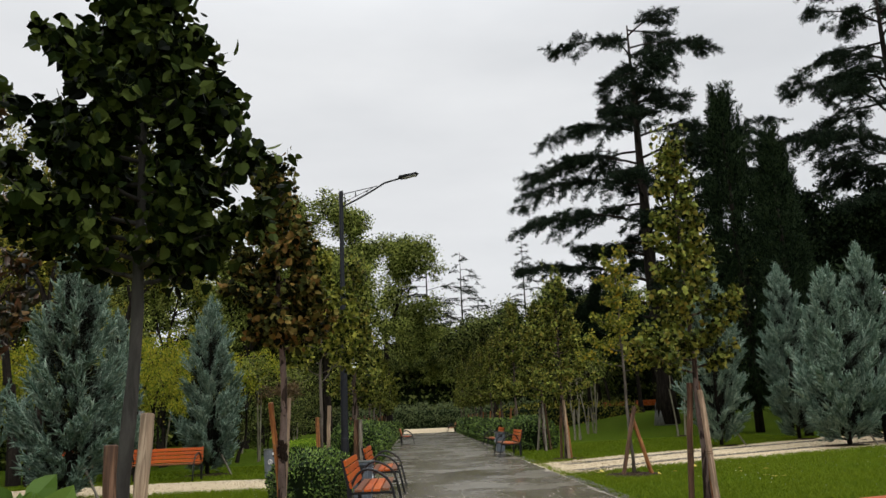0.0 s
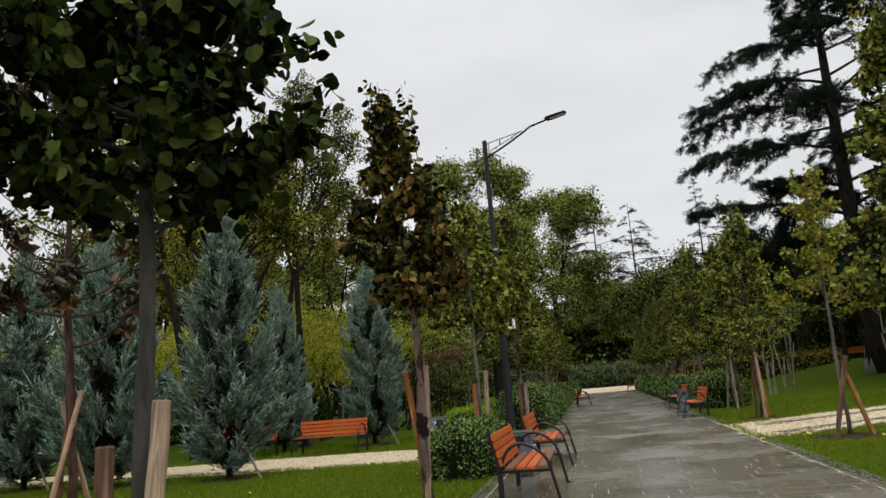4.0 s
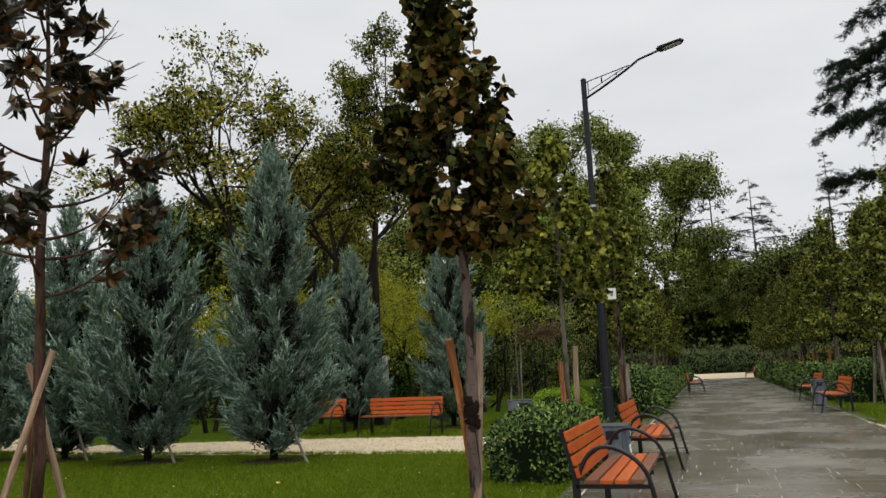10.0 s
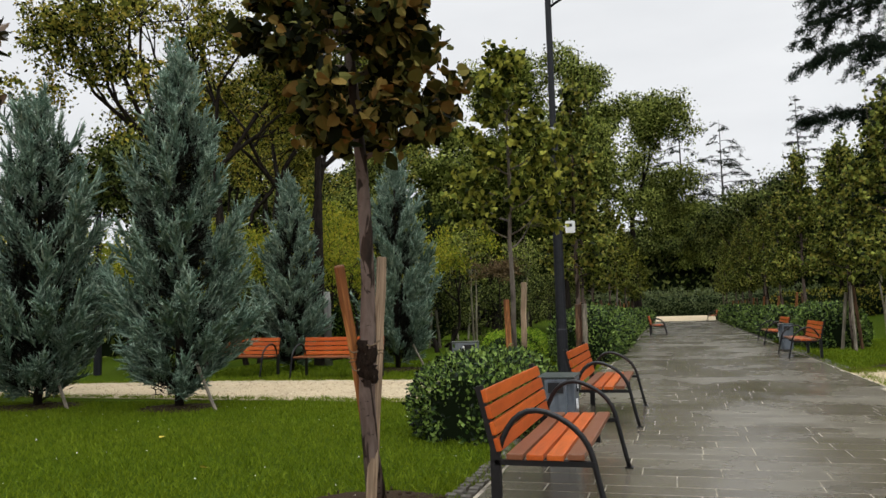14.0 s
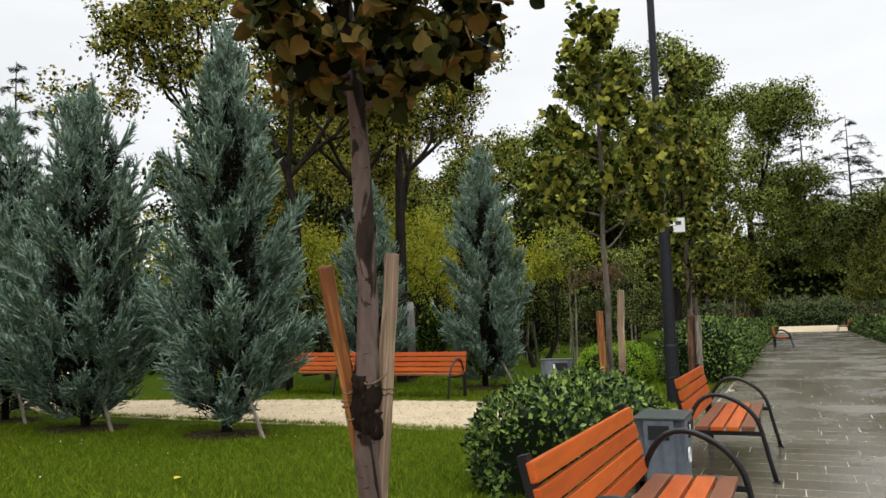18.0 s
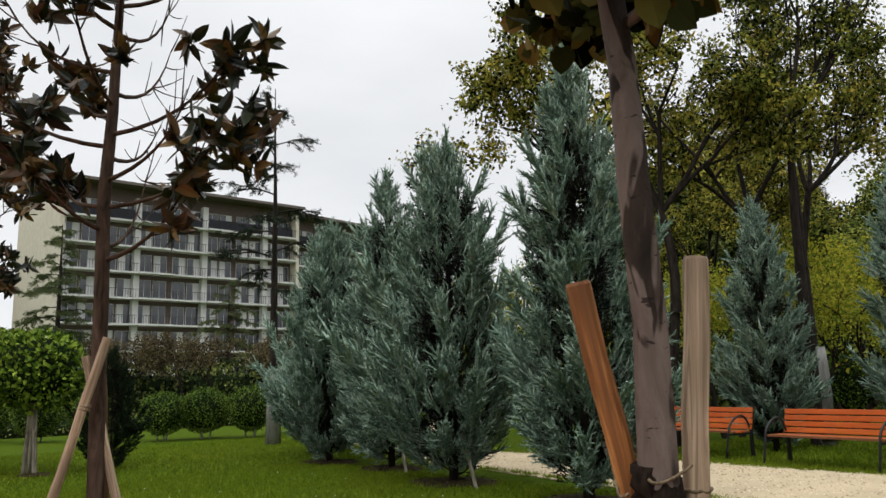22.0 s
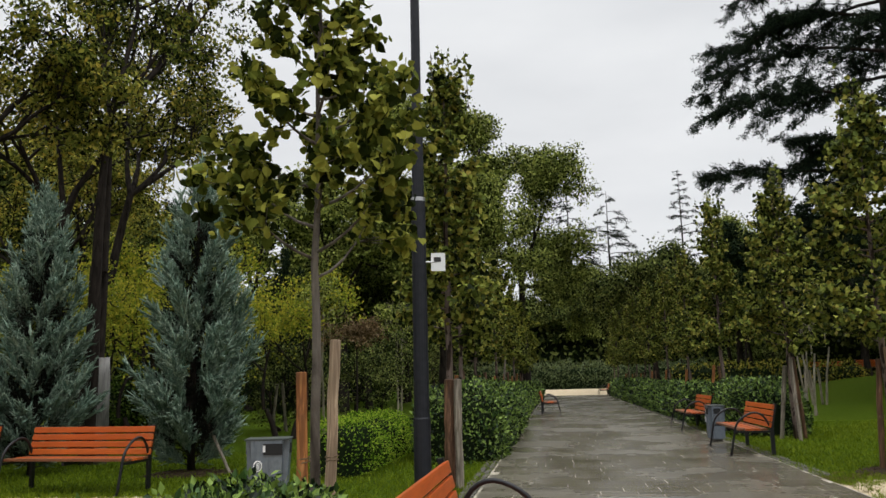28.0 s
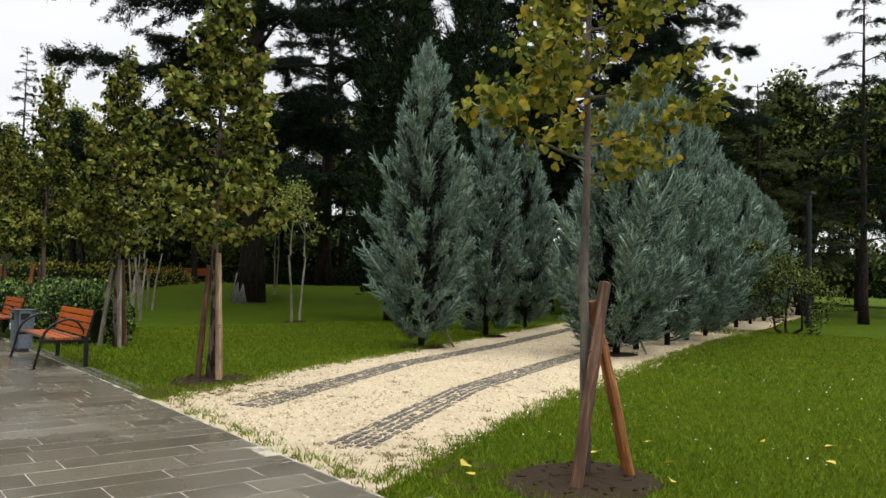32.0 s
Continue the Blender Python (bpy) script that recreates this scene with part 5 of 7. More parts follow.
def bench_meshes():
    out = []
    L = BENCH_L
    lean = 13
    slat = bevelled_box("seat_slat", L, 0.100, 0.036, M["slat"], 0.007)
    worn = bevelled_box("seat_slat_worn", L, 0.100, 0.036, M["slat_worn"], 0.007)
    back = bevelled_box("back_slat", L, 0.034, 0.082, M["slat"], 0.007)
    for i, (y, me, lab) in enumerate(((-0.245, worn, "worn brown seat slat"), (-0.125, slat, ""), (-0.005, slat, ""), (0.115, worn, "worn brown seat slat"))):
        out.append(("seat_slat", me, pose(0, y, 0.425 + (0.006 if i == 0 else 0)), lab))
    for i in range(4):
        z = 0.495 + i * 0.098
        out.append(("back_slat", back, pose(0, 0.205 + (z - 0.45) * math.tan(radians(lean)), z, -lean), ""))
    for s in (-1, 1):
        x = s * (L / 2 - 0.035)
        g = Geo()
        m = pose(0, 0, 0)
        # upright, flat bar bent back above the seat
        for (y0, z0), (y1, z1) in (((0.235, 0.0), (0.235, 0.46)), ((0.235, 0.45), (0.325, 0.85))):
            d = Vector((0, y1 - y0, z1 - z0))
            b = Matrix.Translation((x, y0, z0)) @ d.to_track_quat("Z", "X").to_matrix().to_4x4()
            g.box(-0.02, -0.03, 0, 0.02, 0.03, d.length, b)
        up = part_mesh = g.mesh("bench_upright", M["iron"])
        out.append(("upright", up, m, ""))
        g = Geo()
        t = np.linspace(0, 1, 15)
        arch = bezier((x, 0.22, 0.44), (x, 0.12, 0.80), (x, -0.14, 0.665), 9)
        arch2 = bezier((x, -0.14, 0.665), (x, -0.315, 0.575), (x, -0.345, 0.40), 7)[1:]
        leg = bezier((x, -0.345, 0.40), (x, -0.385, 0.2), (x, -0.43, 0.0), 5)[1:]
        line = np.vstack([arch, arch2, leg])
        g.tube(line, np.full(len(line), 0.018), 9)
        out.append(("armrest_leg", g.mesh("bench_armrest", M["iron"], True), m, "black iron hoop that is armrest and front leg"))
        g = Geo()
        g.box(x - 0.02, -0.35, 0.372, x + 0.02, 0.24, 0.404)
        out.append(("seat_rail", g.mesh("bench_rail", M["iron"]), m, ""))
        g = Geo()
        g.box(x - 0.03, -0.46, 0.0, x + 0.03, -0.40, 0.012)
        out.append(("foot", g.mesh("bench_foot", M["iron"]), m, ""))
    g = Geo()
    g.box(-0.018, -0.30, 0.36, 0.018, 0.20, 0.406)
    out.append(("middle_rail", g.mesh("bench_middle_rail", M["iron"]), pose(0, 0, 0), ""))
    return out


BENCH = bench_meshes()


def bench(x, y, turn, label):
    ob = thing("park_bench", label, "bench", pose(x, y, hz(x, y) + 0.03, 0, 0, turn) @ Matrix.Diagonal((1, 1, 0.972, 1)), "park benches")
    for name, me, m, lab in BENCH:
        part(name, me, ob, lab, m)
    return ob


first = bench(-3.16, 8.75, 90 - TURN, "orange slatted park bench with black iron hoop arms by the walk")
bench(-2.78, 12.64, 90 - TURN, "orange slatted park bench with black hoop arms beside a bin")
bench(-8.10, 18.62, -9.8, "orange slatted park bench with black arms facing the gravel path")
bench(-10.71, 19.42, -12, "orange slatted park bench with black arms facing the gravel path")
bench(1.85, 22.35, -90 - TURN, "orange slatted park bench with black hoop arms before a hedge")
bench(2.5, 28.04, -90 - TURN, "orange slatted park bench with black hoop arms before a hedge")
bench(-0.2, 37.8, 90 - TURN, "dark slatted park bench far along the walk")
bench(mid(61) + 1.9, 61, -90 - TURN, "dark slatted park bench far along the walk")
bench(16.4, 52.5, 170, "orange slatted park bench on the far lawn")
bench(18.6, 51.8, 170, "orange slatted park bench on the far lawn")


# ---- litter bins ----
def bin_parts():
    out = []
    w, d, h = 0.50, 0.34, 0.66
    bm = bmesh.new()
    bmesh.ops.create_cube(bm, size=1.0, matrix=Matrix.Translation((0, 0, 0.06 + h / 2)) @ Matrix.Diagonal((w, d, h, 1)))
    bmesh.ops.bevel(bm, geom=[e for e in bm.edges if abs(e.verts[0].co.z - e.verts[1].co.z) > 0.1], offset=0.07, segments=4, affect="EDGES")
    for v in bm.verts:
        if v.co.z < 0.1:
            v.co.x *= 0.86
            v.co.y *= 0.86
    out.append(("body", bm_mesh("bin_body", bm, M["bin"]), ""))
    out.append(("lid", bevelled_box("bin_lid", w + 0.012, d + 0.012, 0.022, M["bin_lid"], 0.009, 2, (0, 0, h + 0.072)), "flat dark grey lid"))
    # solid black blocks on the faces stand for the slots' shaded inside
    for s in (-1, 1):
        g = Geo()
        g.box(-0.04, s * (d / 2 + 0.002) - 0.006, h - 0.10, 0.18, s * (d / 2 + 0.002) + 0.006, h + 0.025)
        out.append(("opening", g.mesh("bin_opening", M["bin_slot_shade"]), "black block for the shaded slot below the lid"))
    for x0 in (w / 2 - 0.006, -w / 2 - 0.004):
        g = Geo()
        g.box(x0, -0.07, h - 0.09, x0 + 0.010, 0.07, h + 0.02)
        out.append(("side_opening", g.mesh("bin_side_opening", M["bin_slot_shade"]), "black block for the shaded slot in the side"))
    out.append(("plate", bevelled_box("bin_plate", 0.03, 0.006, 0.07, M["white_plate"], 0.002, 1, (-0.03, -d / 2 - 0.009, h - 0.03)), "small white plate beside the slot"))
    g = Geo()
    a = np.linspace(0, 6.2832, 25)
    g.tube(np.column_stack([np.cos(a) * 0.045 - 0.10, np.full(25, -d / 2 - 0.006), np.sin(a) * 0.055 + 0.44]), np.full(25, 0.007), 5, caps=False)
    g.box(-0.112, -d / 2 - 0.010, 0.405, -0.098, -d / 2 - 0.003, 0.475)
    g.box(-0.090, -d / 2 - 0.010, 0.405, -0.080, -d / 2 - 0.003, 0.475)
    out.append(("badge", g.mesh("bin_badge", M["white_plate"]), "white round badge"))
    out.append(("plinth", bevelled_box("bin_plinth", w * 0.6, d * 0.6, 0.07, M["cobble"], 0.01, 1, (0, 0, 0.035)), "grey stone plinth"))
    return out


BIN = bin_parts()
for x, y, t, s, k in ((-3.22, 10.75, 90 - TURN, 1.0, 0.87), (-5.22, 17.45, 6, 1.0, 1.0), (1.95, 24.35, -90 - TURN, 0.95, 0.95)):
    ob = thing("litter_bin", "grey painted metal litter bin with dark slots standing by the benches", "bin", pose(x, y, 0.03 if abs(x) < 4 else 0.0, 0, 0, t) @ Matrix.Diagonal((s, s, k, 1)), "litter bins")
    for name, me, lab in BIN:
        part(name, me, ob, lab)


# ---- street lamp ----
def street_lamp(x, y, tall, tip, label):
    ob = thing("street_lamp", label, "lamp", pose(x, y, hz(x, y)))
    tx, ty = tip[0] - x, tip[1] - y
    reach, ang = math.hypot(tx, ty), math.degrees(math.atan2(ty, tx))
    g = Geo()
    zs = [0, 0.9, 0.92, 3.62, 3.66, 4.7, 4.74, tall]
    rs = [0.105, 0.105, 0.095, 0.090, 0.078, 0.074, 0.062, 0.058]
    g.tube([(0, 0, z) for z in zs], rs, 16)
    part("pole", g.mesh("lamp_pole", M["lamp"], False), ob)
    for z in (3.64, 4.72):
        g = Geo()
        g.tube([(0, 0, z - 0.025), (0, 0, z + 0.025)], [0.092 if z < 4 else 0.079] * 2, 16)
        part("band", g.mesh("lamp_band", M["steel"]), ob, "thin galvanised band")
    g = Geo()
    g.tube([(0, 0, tall), (0, 0, tall + 0.03)], [0.066, 0.05], 16)
    part("cap", g.mesh("lamp_cap", M["lamp"]), ob)
    arm = thing("arm_frame", "", "")
    arm.parent = ob
    arm.matrix_basis = pose(0, 0, tall, 0, 0, ang)
    g = Geo()
    g.tube(bezier((0.05, 0, -0.42), (reach * 0.42, 0, -0.10), (reach * 0.60, 0, 0.12), 7), np.full(7, 0.026), 8)
    g.tube([(reach * 0.60, 0, 0.12), (reach * 0.84, 0, 0.205)], [0.026, 0.024], 8)
    g.tube([(0.05, 0, -0.06), (reach * 0.50, 0, 0.055)], [0.011, 0.011], 6)
    g.tube([(0.10, 0, -0.05), (0.10, 0, -0.36)], [0.010, 0.010], 6)
    g.tube([(0.12, 0, -0.28), (reach * 0.44, 0, 0.02)], [0.009, 0.009], 6)
    for f in (0.2, 0.36):
        g.tube([(reach * f, 0, -0.06 + f * 0.08), (reach * f, 0, -0.30 + f * 0.62)], [0.016, 0.016], 6)
    part("arm", g.mesh("lamp_arm", M["lamp"], True), arm)
    bm = bmesh.new()
    bmesh.ops.create_cube(bm, size=1.0, matrix=Matrix.Translation((reach * 0.93, 0, 0.25)) @ Euler((0, radians(-8), 0)).to_matrix().to_4x4() @ Matrix.Diagonal((0.56, 0.22, 0.085, 1)))
    for v in bm.verts:
        if v.co.x > reach * 0.93:
            v.co.y *= 0.75
            v.co.z = v.co.z - 0.02 if v.co.z > 0.28 else v.co.z
    bmesh.ops.bevel(bm, geom=bm.edges[:], offset=0.03, segments=3, affect="EDGES")
    part("lamp_head", bm_mesh("lamp_head", bm, M["lamp"]), arm, "flat dark lamp head")
    part("lens", bevelled_box("lamp_lens", 0.36, 0.15, 0.015, M["lamp_glass"], 0.004, 1), arm, "pale lamp lens", pose(reach * 0.95, 0, 0.205, 0, -8, 0))
    return ob


lamp = street_lamp(-3.46, 17.9, 7.55, (-1.50, 17.1), "dark grey street lamp post with a bracketed arm and flat head")
g = Geo()
g.box(-0.005, -0.09, -0.115, 0.005, 0.09, 0.115)
plate = tagged(new("sign_plate", g.mesh("sign_plate", M["white_plate"])), "small white sign plate with a camera symbol on the lamp post", "sign")
plate.matrix_world = pose(-3.22, 17.9, 2.83, 0, 0, -82)
g = Geo()
g.box(-0.011, -0.055, 0.0, -0.005, 0.035, 0.06)
g.box(-0.011, 0.035, 0.02, -0.005, 0.075, 0.05)
g.box(-0.011, -0.07, -0.03, -0.005, -0.045, 0.03)
g.box(-0.011, -0.07, -0.09, -0.005, 0.07, -0.078)
g.box(0.005, -0.055, 0.0, 0.011, 0.035, 0.06)
part("symbol", g.mesh("sign_symbol", M["black_print"]), plate, "black camera symbol")
g = Geo()
g.tube([(0, -0.22, 0), (0, -0.02, 0)], [0.012, 0.012], 6)
part("bracket", g.mesh("sign_bracket", M["steel"]), plate)

# lamp behind the blue conifers
back_lamp = thing("park_lamp", "black park lamp post with a bracketed head behind the conifers", "lamp", pose(-14.9, 20.4, 0))
g = Geo()
g.tube([(0, 0, 0), (0, 0, 0.9), (0, 0, 0.92), (0, 0, 4.0)], [0.10, 0.10, 0.085, 0.075], 10)
part("pole", g.mesh("back_lamp_pole", M["lamp"]), back_lamp)
g = Geo()
g.tube([(0, 0, 3.75), (-0.75, 0.1, 4.02)], [0.028, 0.024], 6)
g.tube([(0, 0, 3.95), (-0.45, 0.06, 3.93)], [0.014, 0.014], 6)
part("arm", g.mesh("back_lamp_arm", M["lamp"], True), back_lamp)
part("lamp_head", bevelled_box("back_lamp_head", 0.55, 0.24, 0.08, M["lamp"], 0.025, 2), back_lamp, "flat dark lamp head", pose(-0.9, 0.12, 4.06, 0, -12, -8))

# small dark lamp among the conifers on the right
park_lamp = thing("park_lamp", "black park lamp post with a short level arm", "lamp", pose(29.0, 21.7, 0))
g = Geo()
g.tube([(0, 0, 0), (0, 0, 5.2)], [0.11, 0.10], 10)
part("pole", g.mesh("park_lamp_pole", M["lamp"]), park_lamp)
g = Geo()
g.tube([(0, 0, 5.0), (-1.0, -0.4, 5.1)], [0.03, 0.03], 6)
g.box(-1.35, -0.6, 5.06, -0.9, -0.3, 5.14)
part("arm", g.mesh("park_lamp_arm", M["lamp"]), park_lamp)


# ---- hedges ----
def hedge(x0, y0, x1, y1, wide, tall, leaf, mat, label, seed, density=420, kind="oval", name="hedge", round_top=0.35, lump=0.10):
    """A clipped hedge along a line: a core, near black for inner shade, under several layers of separate leaves."""
    rng = np.random.default_rng(seed)
    a, b = np.array([x0, y0]), np.array([x1, y1])
    L = np.linalg.norm(b - a)
    u = (b - a) / L
    w = np.array([-u[1], u[0]])
    area = (2 * tall + wide) * L + 2 * wide * tall
    n = int(density * area)
    s = rng.uniform(0, L + 2 * wide * 0.5, n)
    ang = rng.uniform(-0.08, np.pi + 0.08, n)
    ex = 2.6
    cx, cz = np.cos(ang), np.sin(ang)
    sx = np.sign(cx) * np.abs(cx) ** (2 / ex) * wide / 2
    sz = np.abs(np.clip(cz, 0, 1)) ** (2 / ex) * tall
    low = rng.random(n) < 0.18
    sz = np.where(low, rng.uniform(0.10, tall * 0.6, n), sz)
    sx = np.where(low, np.sign(cx) * wide / 2 * rng.uniform(0.72, 0.96, n), sx) * np.interp(sz / tall, [0, 0.35, 1], [0.80, 1.0, 1.0])
    end = wide * 0.5
    t = s - end
    over = np.maximum(-t, 0) + np.maximum(t - (L - 0.0), 0)
    shrink = np.sqrt(np.clip(1 - (over / end) ** 2, 0.02, 1))
    sx, sz2 = sx * shrink, sz * (0.55 + 0.45 * shrink)
    bump = np.array([noise.noise(Vector((float(p) * 1.3, float(q) * 2.2, float(r) * 2.2 + seed))) for p, q, r in zip(t, sx, sz2)])
    grow = 1 + lump * bump + rng.normal(0, 0.035, n)
    sx, sz2 = sx * grow, np.maximum(sz2 * grow, 0.03)
    p = a[None] + u[None] * t[:, None] + w[None] * sx[:, None]
    pos = np.column_stack([p, sz2])
    out = unit(np.column_stack([w[None] * sx[:, None] / wide * 2 + u[None] * (np.sign(t - L / 2) * over / end)[:, None], np.clip(sz2 / tall, 0, 1) ** 2]))
    d = unit(out * 0.6 + rng.normal(0, 0.65, out.shape) + UP * 0.35)
    g = Geo()
    if kind == "heart":
        add_leaves(g, pos, d, leaf * rng.uniform(0.6, 1.2, n), rng, "heart")
    else:
        add_leaves(g, pos, d, leaf * rng.uniform(0.6, 1.25, n), rng, kind, up=out * 0.8)
    z = hz((x0 + x1) / 2, (y0 + y1) / 2)
    ob = thing(name, label, "hedge", pose(0, 0, z))
    part("foliage", g.mesh(name + "_foliage", mat), ob, kind="stuff")
    # solid core whose dark colour gives the shaded inside of the foliage
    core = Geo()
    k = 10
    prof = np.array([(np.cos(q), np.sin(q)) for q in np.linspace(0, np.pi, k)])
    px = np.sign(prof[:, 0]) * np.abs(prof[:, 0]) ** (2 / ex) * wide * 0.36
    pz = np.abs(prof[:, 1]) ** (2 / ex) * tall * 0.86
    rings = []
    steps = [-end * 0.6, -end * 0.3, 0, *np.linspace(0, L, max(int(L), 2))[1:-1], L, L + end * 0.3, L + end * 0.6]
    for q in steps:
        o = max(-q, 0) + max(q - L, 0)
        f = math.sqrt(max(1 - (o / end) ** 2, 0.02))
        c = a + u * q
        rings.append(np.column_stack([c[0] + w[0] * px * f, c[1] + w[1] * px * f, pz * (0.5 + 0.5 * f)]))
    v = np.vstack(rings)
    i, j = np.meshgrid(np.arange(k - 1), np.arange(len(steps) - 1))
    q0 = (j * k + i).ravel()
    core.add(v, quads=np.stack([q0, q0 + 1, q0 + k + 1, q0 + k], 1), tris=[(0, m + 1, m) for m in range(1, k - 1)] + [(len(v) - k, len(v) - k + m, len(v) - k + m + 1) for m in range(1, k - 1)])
    part("core", core.mesh(name + "_core", M["hedge_core"]), ob, "inner fill coloured near black as shade among the leaves")
    return ob


hedge(-4.14, 11.4, -3.95, 12.5, 1.42, 0.80, 0.056, M["laurel"], "rounded dark green laurel shrub beside the bench", 1, 1650, name="laurel_shrub")
hedge(-4.85, 20.1, -4.55, 23.3, 1.1, 0.80, 0.045, M["box_leaf"], "low bright green clipped hedge beside the walk", 2, 600)
hedge(mid(22.0) - 2.85, 22.0, mid(30) - 2.85, 30, 1.7, 1.2, 0.075, M["laurel"], "dark green laurel hedge along the walk", 3, 620, lump=0.16)
hedge(mid(31) - 2.9, 31, mid(44) - 2.9, 44, 1.5, 1.05, 0.10, M["laurel"], "dark green laurel hedge along the walk", 4, 220)
hedge(mid(45) - 2.9, 45, mid(62) - 2.9, 62, 1.5, 1.05, 0.16, M["laurel"], "dark green laurel hedge along the walk", 5, 80)
hedge(3.6, 26.2, mid(29.0) + 3.45, 29.0, 1.9, 1.12, 0.08, M["laurel"], "rounded dark green laurel hedge behind the bench", 6, 800)
hedge(mid(30.4) + 3.0, 30.4, mid(44) + 2.95, 44, 1.5, 1.05, 0.10, M["laurel"], "dark green laurel hedge along the walk", 7, 220)
hedge(mid(45) + 2.95, 45, mid(62) + 2.95, 62, 1.5, 1.05, 0.16, M["laurel"], "dark green laurel hedge along the walk", 8, 80)
hedge(mid(46) + 5, 46.5, mid(46) + 14, 49, 1.6, 1.3, 0.14, M["wood_autumn"], "loose olive shrubs on the lawn", 9, 110, lump=0.3)
hedge(26.0, 57.0, 42.0, 50.0, 1.6, 1.2, 0.16, M["cypress"], "dark clipped hedge on the far lawn", 10, 110)
hedge(mid(94) - 14, 94.0, mid(94) + 14, 94.0, 3.0, 2.6, 0.30, M["pampas"], "tall grasses across the end of the walk", 11, 45, "long", lump=0.3)

# broad-leaved shrub close to the start
hedge(-5.27, 0.38, -4.92, 0.46, 0.70, 1.25, 0.11, M["shrub_leaf"], "bright green broad-leaved shrub beside the lime trunk", 12, 170, "heart", name="broad_leaved_shrub", lump=0.25)


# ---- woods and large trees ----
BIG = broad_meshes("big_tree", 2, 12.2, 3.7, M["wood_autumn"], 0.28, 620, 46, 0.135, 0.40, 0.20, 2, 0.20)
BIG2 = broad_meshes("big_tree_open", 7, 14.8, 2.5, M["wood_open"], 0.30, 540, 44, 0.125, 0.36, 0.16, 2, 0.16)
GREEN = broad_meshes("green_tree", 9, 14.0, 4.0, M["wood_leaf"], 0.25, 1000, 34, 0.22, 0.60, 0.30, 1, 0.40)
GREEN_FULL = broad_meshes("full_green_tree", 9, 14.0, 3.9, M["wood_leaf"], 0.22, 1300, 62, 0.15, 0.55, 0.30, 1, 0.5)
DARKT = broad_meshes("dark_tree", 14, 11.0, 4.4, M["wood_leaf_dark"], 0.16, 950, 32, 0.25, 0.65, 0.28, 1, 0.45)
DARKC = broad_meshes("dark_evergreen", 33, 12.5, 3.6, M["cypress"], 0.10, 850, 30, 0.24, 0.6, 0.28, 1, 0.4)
BRIGHT = broad_meshes("bright_tree", 17, 4.8, 1.9, M["wood_bright"], 0.18, 330, 26, 0.10, 0.36, 0.08, 2, 0.4)
REDT = broad_meshes("red_tree", 19, 4.2, 1.8, M["wood_red"], 0.2, 260, 24, 0.11, 0.36, 0.08, 2, 0.4)
BALLT = clipped_meshes("ball_tree", 21, 2.55, 1.12, 0.88, 0.095, 3800, M["box_mid"], M["bark_pale"], 1, 0.16)
ROUND = clipped_meshes("round_shrub", 29, 1.85, 0.22, 0.90, 0.075, 5200, M["box_dark"], M["whitewash"], 3)
DARKB = broad_meshes("dark_bush", 22, 3.4, 1.5, M["wood_leaf_dark"], 0.06, 320, 24, 0.10, 0.34, 0.06, 3, 0.6)
SAP = broad_meshes("sapling", 25, 4.6, 0.95, M["wood_leaf"], 0.45, 110, 22, 0.10, 0.25, 0.035, 2, 0.3, M["bark_pale"])
DRYT = broad_meshes("dry_tree", 27, 3.0, 0.75, M["dry"], 0.6, 90, 30, 0.07, 0.22, 0.03, 1, 0.7)

for kind, x, y, a, s, label in (
        (BIG, -12.3, 20.6, 0, 0.80, "large multi-stemmed tree with yellowing leaves behind the conifers"),
        (BIG2, -9.85, 22.4, 80, 0.80, "tall open tree with yellow-green leaves and dark limbs"),
        (BIG, -11.6, 25.0, 200, 0.84, "tall open tree with yellow-green leaves and dark limbs"),
        (BIG, -17.5, 33.0, 140, 0.8, "large tree with yellowing leaves"),
        (BIG, -17.0, 36.0, 250, 1.05, "large tree with yellowing leaves"),
        (GREEN_FULL, -4.3, 45.0, 10, 1.08, "large green deciduous tree behind the hedge"),
        (GREEN_FULL, -0.3, 50.5, 120, 0.98, "large green deciduous tree behind the hedge"),
        (GREEN, -9.0, 44.0, 200, 0.80, "large green deciduous tree in the wood"),
        (GREEN, -14.5, 48.0, 300, 0.85, "large green deciduous tree in the wood"),
        (DARKT, -7.5, 56.0, 60, 1.0, "dark green tree in the wood"), (DARKT, -20.0, 54.0, 20, 1.1, "dark green tree in the wood"), (DARKT, -27.0, 44.0, 160, 1.1, "dark green tree in the wood"),
        (DARKT, -33.0, 52.0, 230, 1.15, "dark green tree in the wood")):
    plant(kind, "deciduous_tree", label, "tree", x, y, a, s, group="woodland trees")
rng = random.Random(11)
for k in range(30):
    f = k / 29
    x = -34 + f * 92 + rng.uniform(-2, 2)
    y = 99 + rng.uniform(-2, 14) + 14 * abs(f - 0.45)
    plant((DARKT, GREEN, DARKT)[k % 3], "deciduous_tree", "dark green tree in the wood at the end of the walk", "tree", x, y, rng.uniform(0, 360), rng.uniform(0.85, 1.25), group="woodland trees")
for k in range(16):
    y = 48 + k * 3.2
    plant((DARKT, DARKB, GREEN)[k % 3], "deciduous_tree", "dark green tree in the wood beside the walk", "tree", mid(y) - 10.5 - rng.uniform(0, 7), y, rng.uniform(0, 360), rng.uniform(0.75, 1.0) * (2.0 if k % 3 == 1 else 0.85), group="woodland trees")
    y = 58 + k * 2.6
    plant((DARKT, DARKB, DARKT)[k % 3], "deciduous_tree", "dark green tree in the wood beside the walk", "tree", mid(y) + 12 + rng.uniform(0, 14), y, rng.uniform(0, 360), rng.uniform(0.6, 0.8) * (2.0 if k % 3 == 1 else 1.0), group="woodland trees")
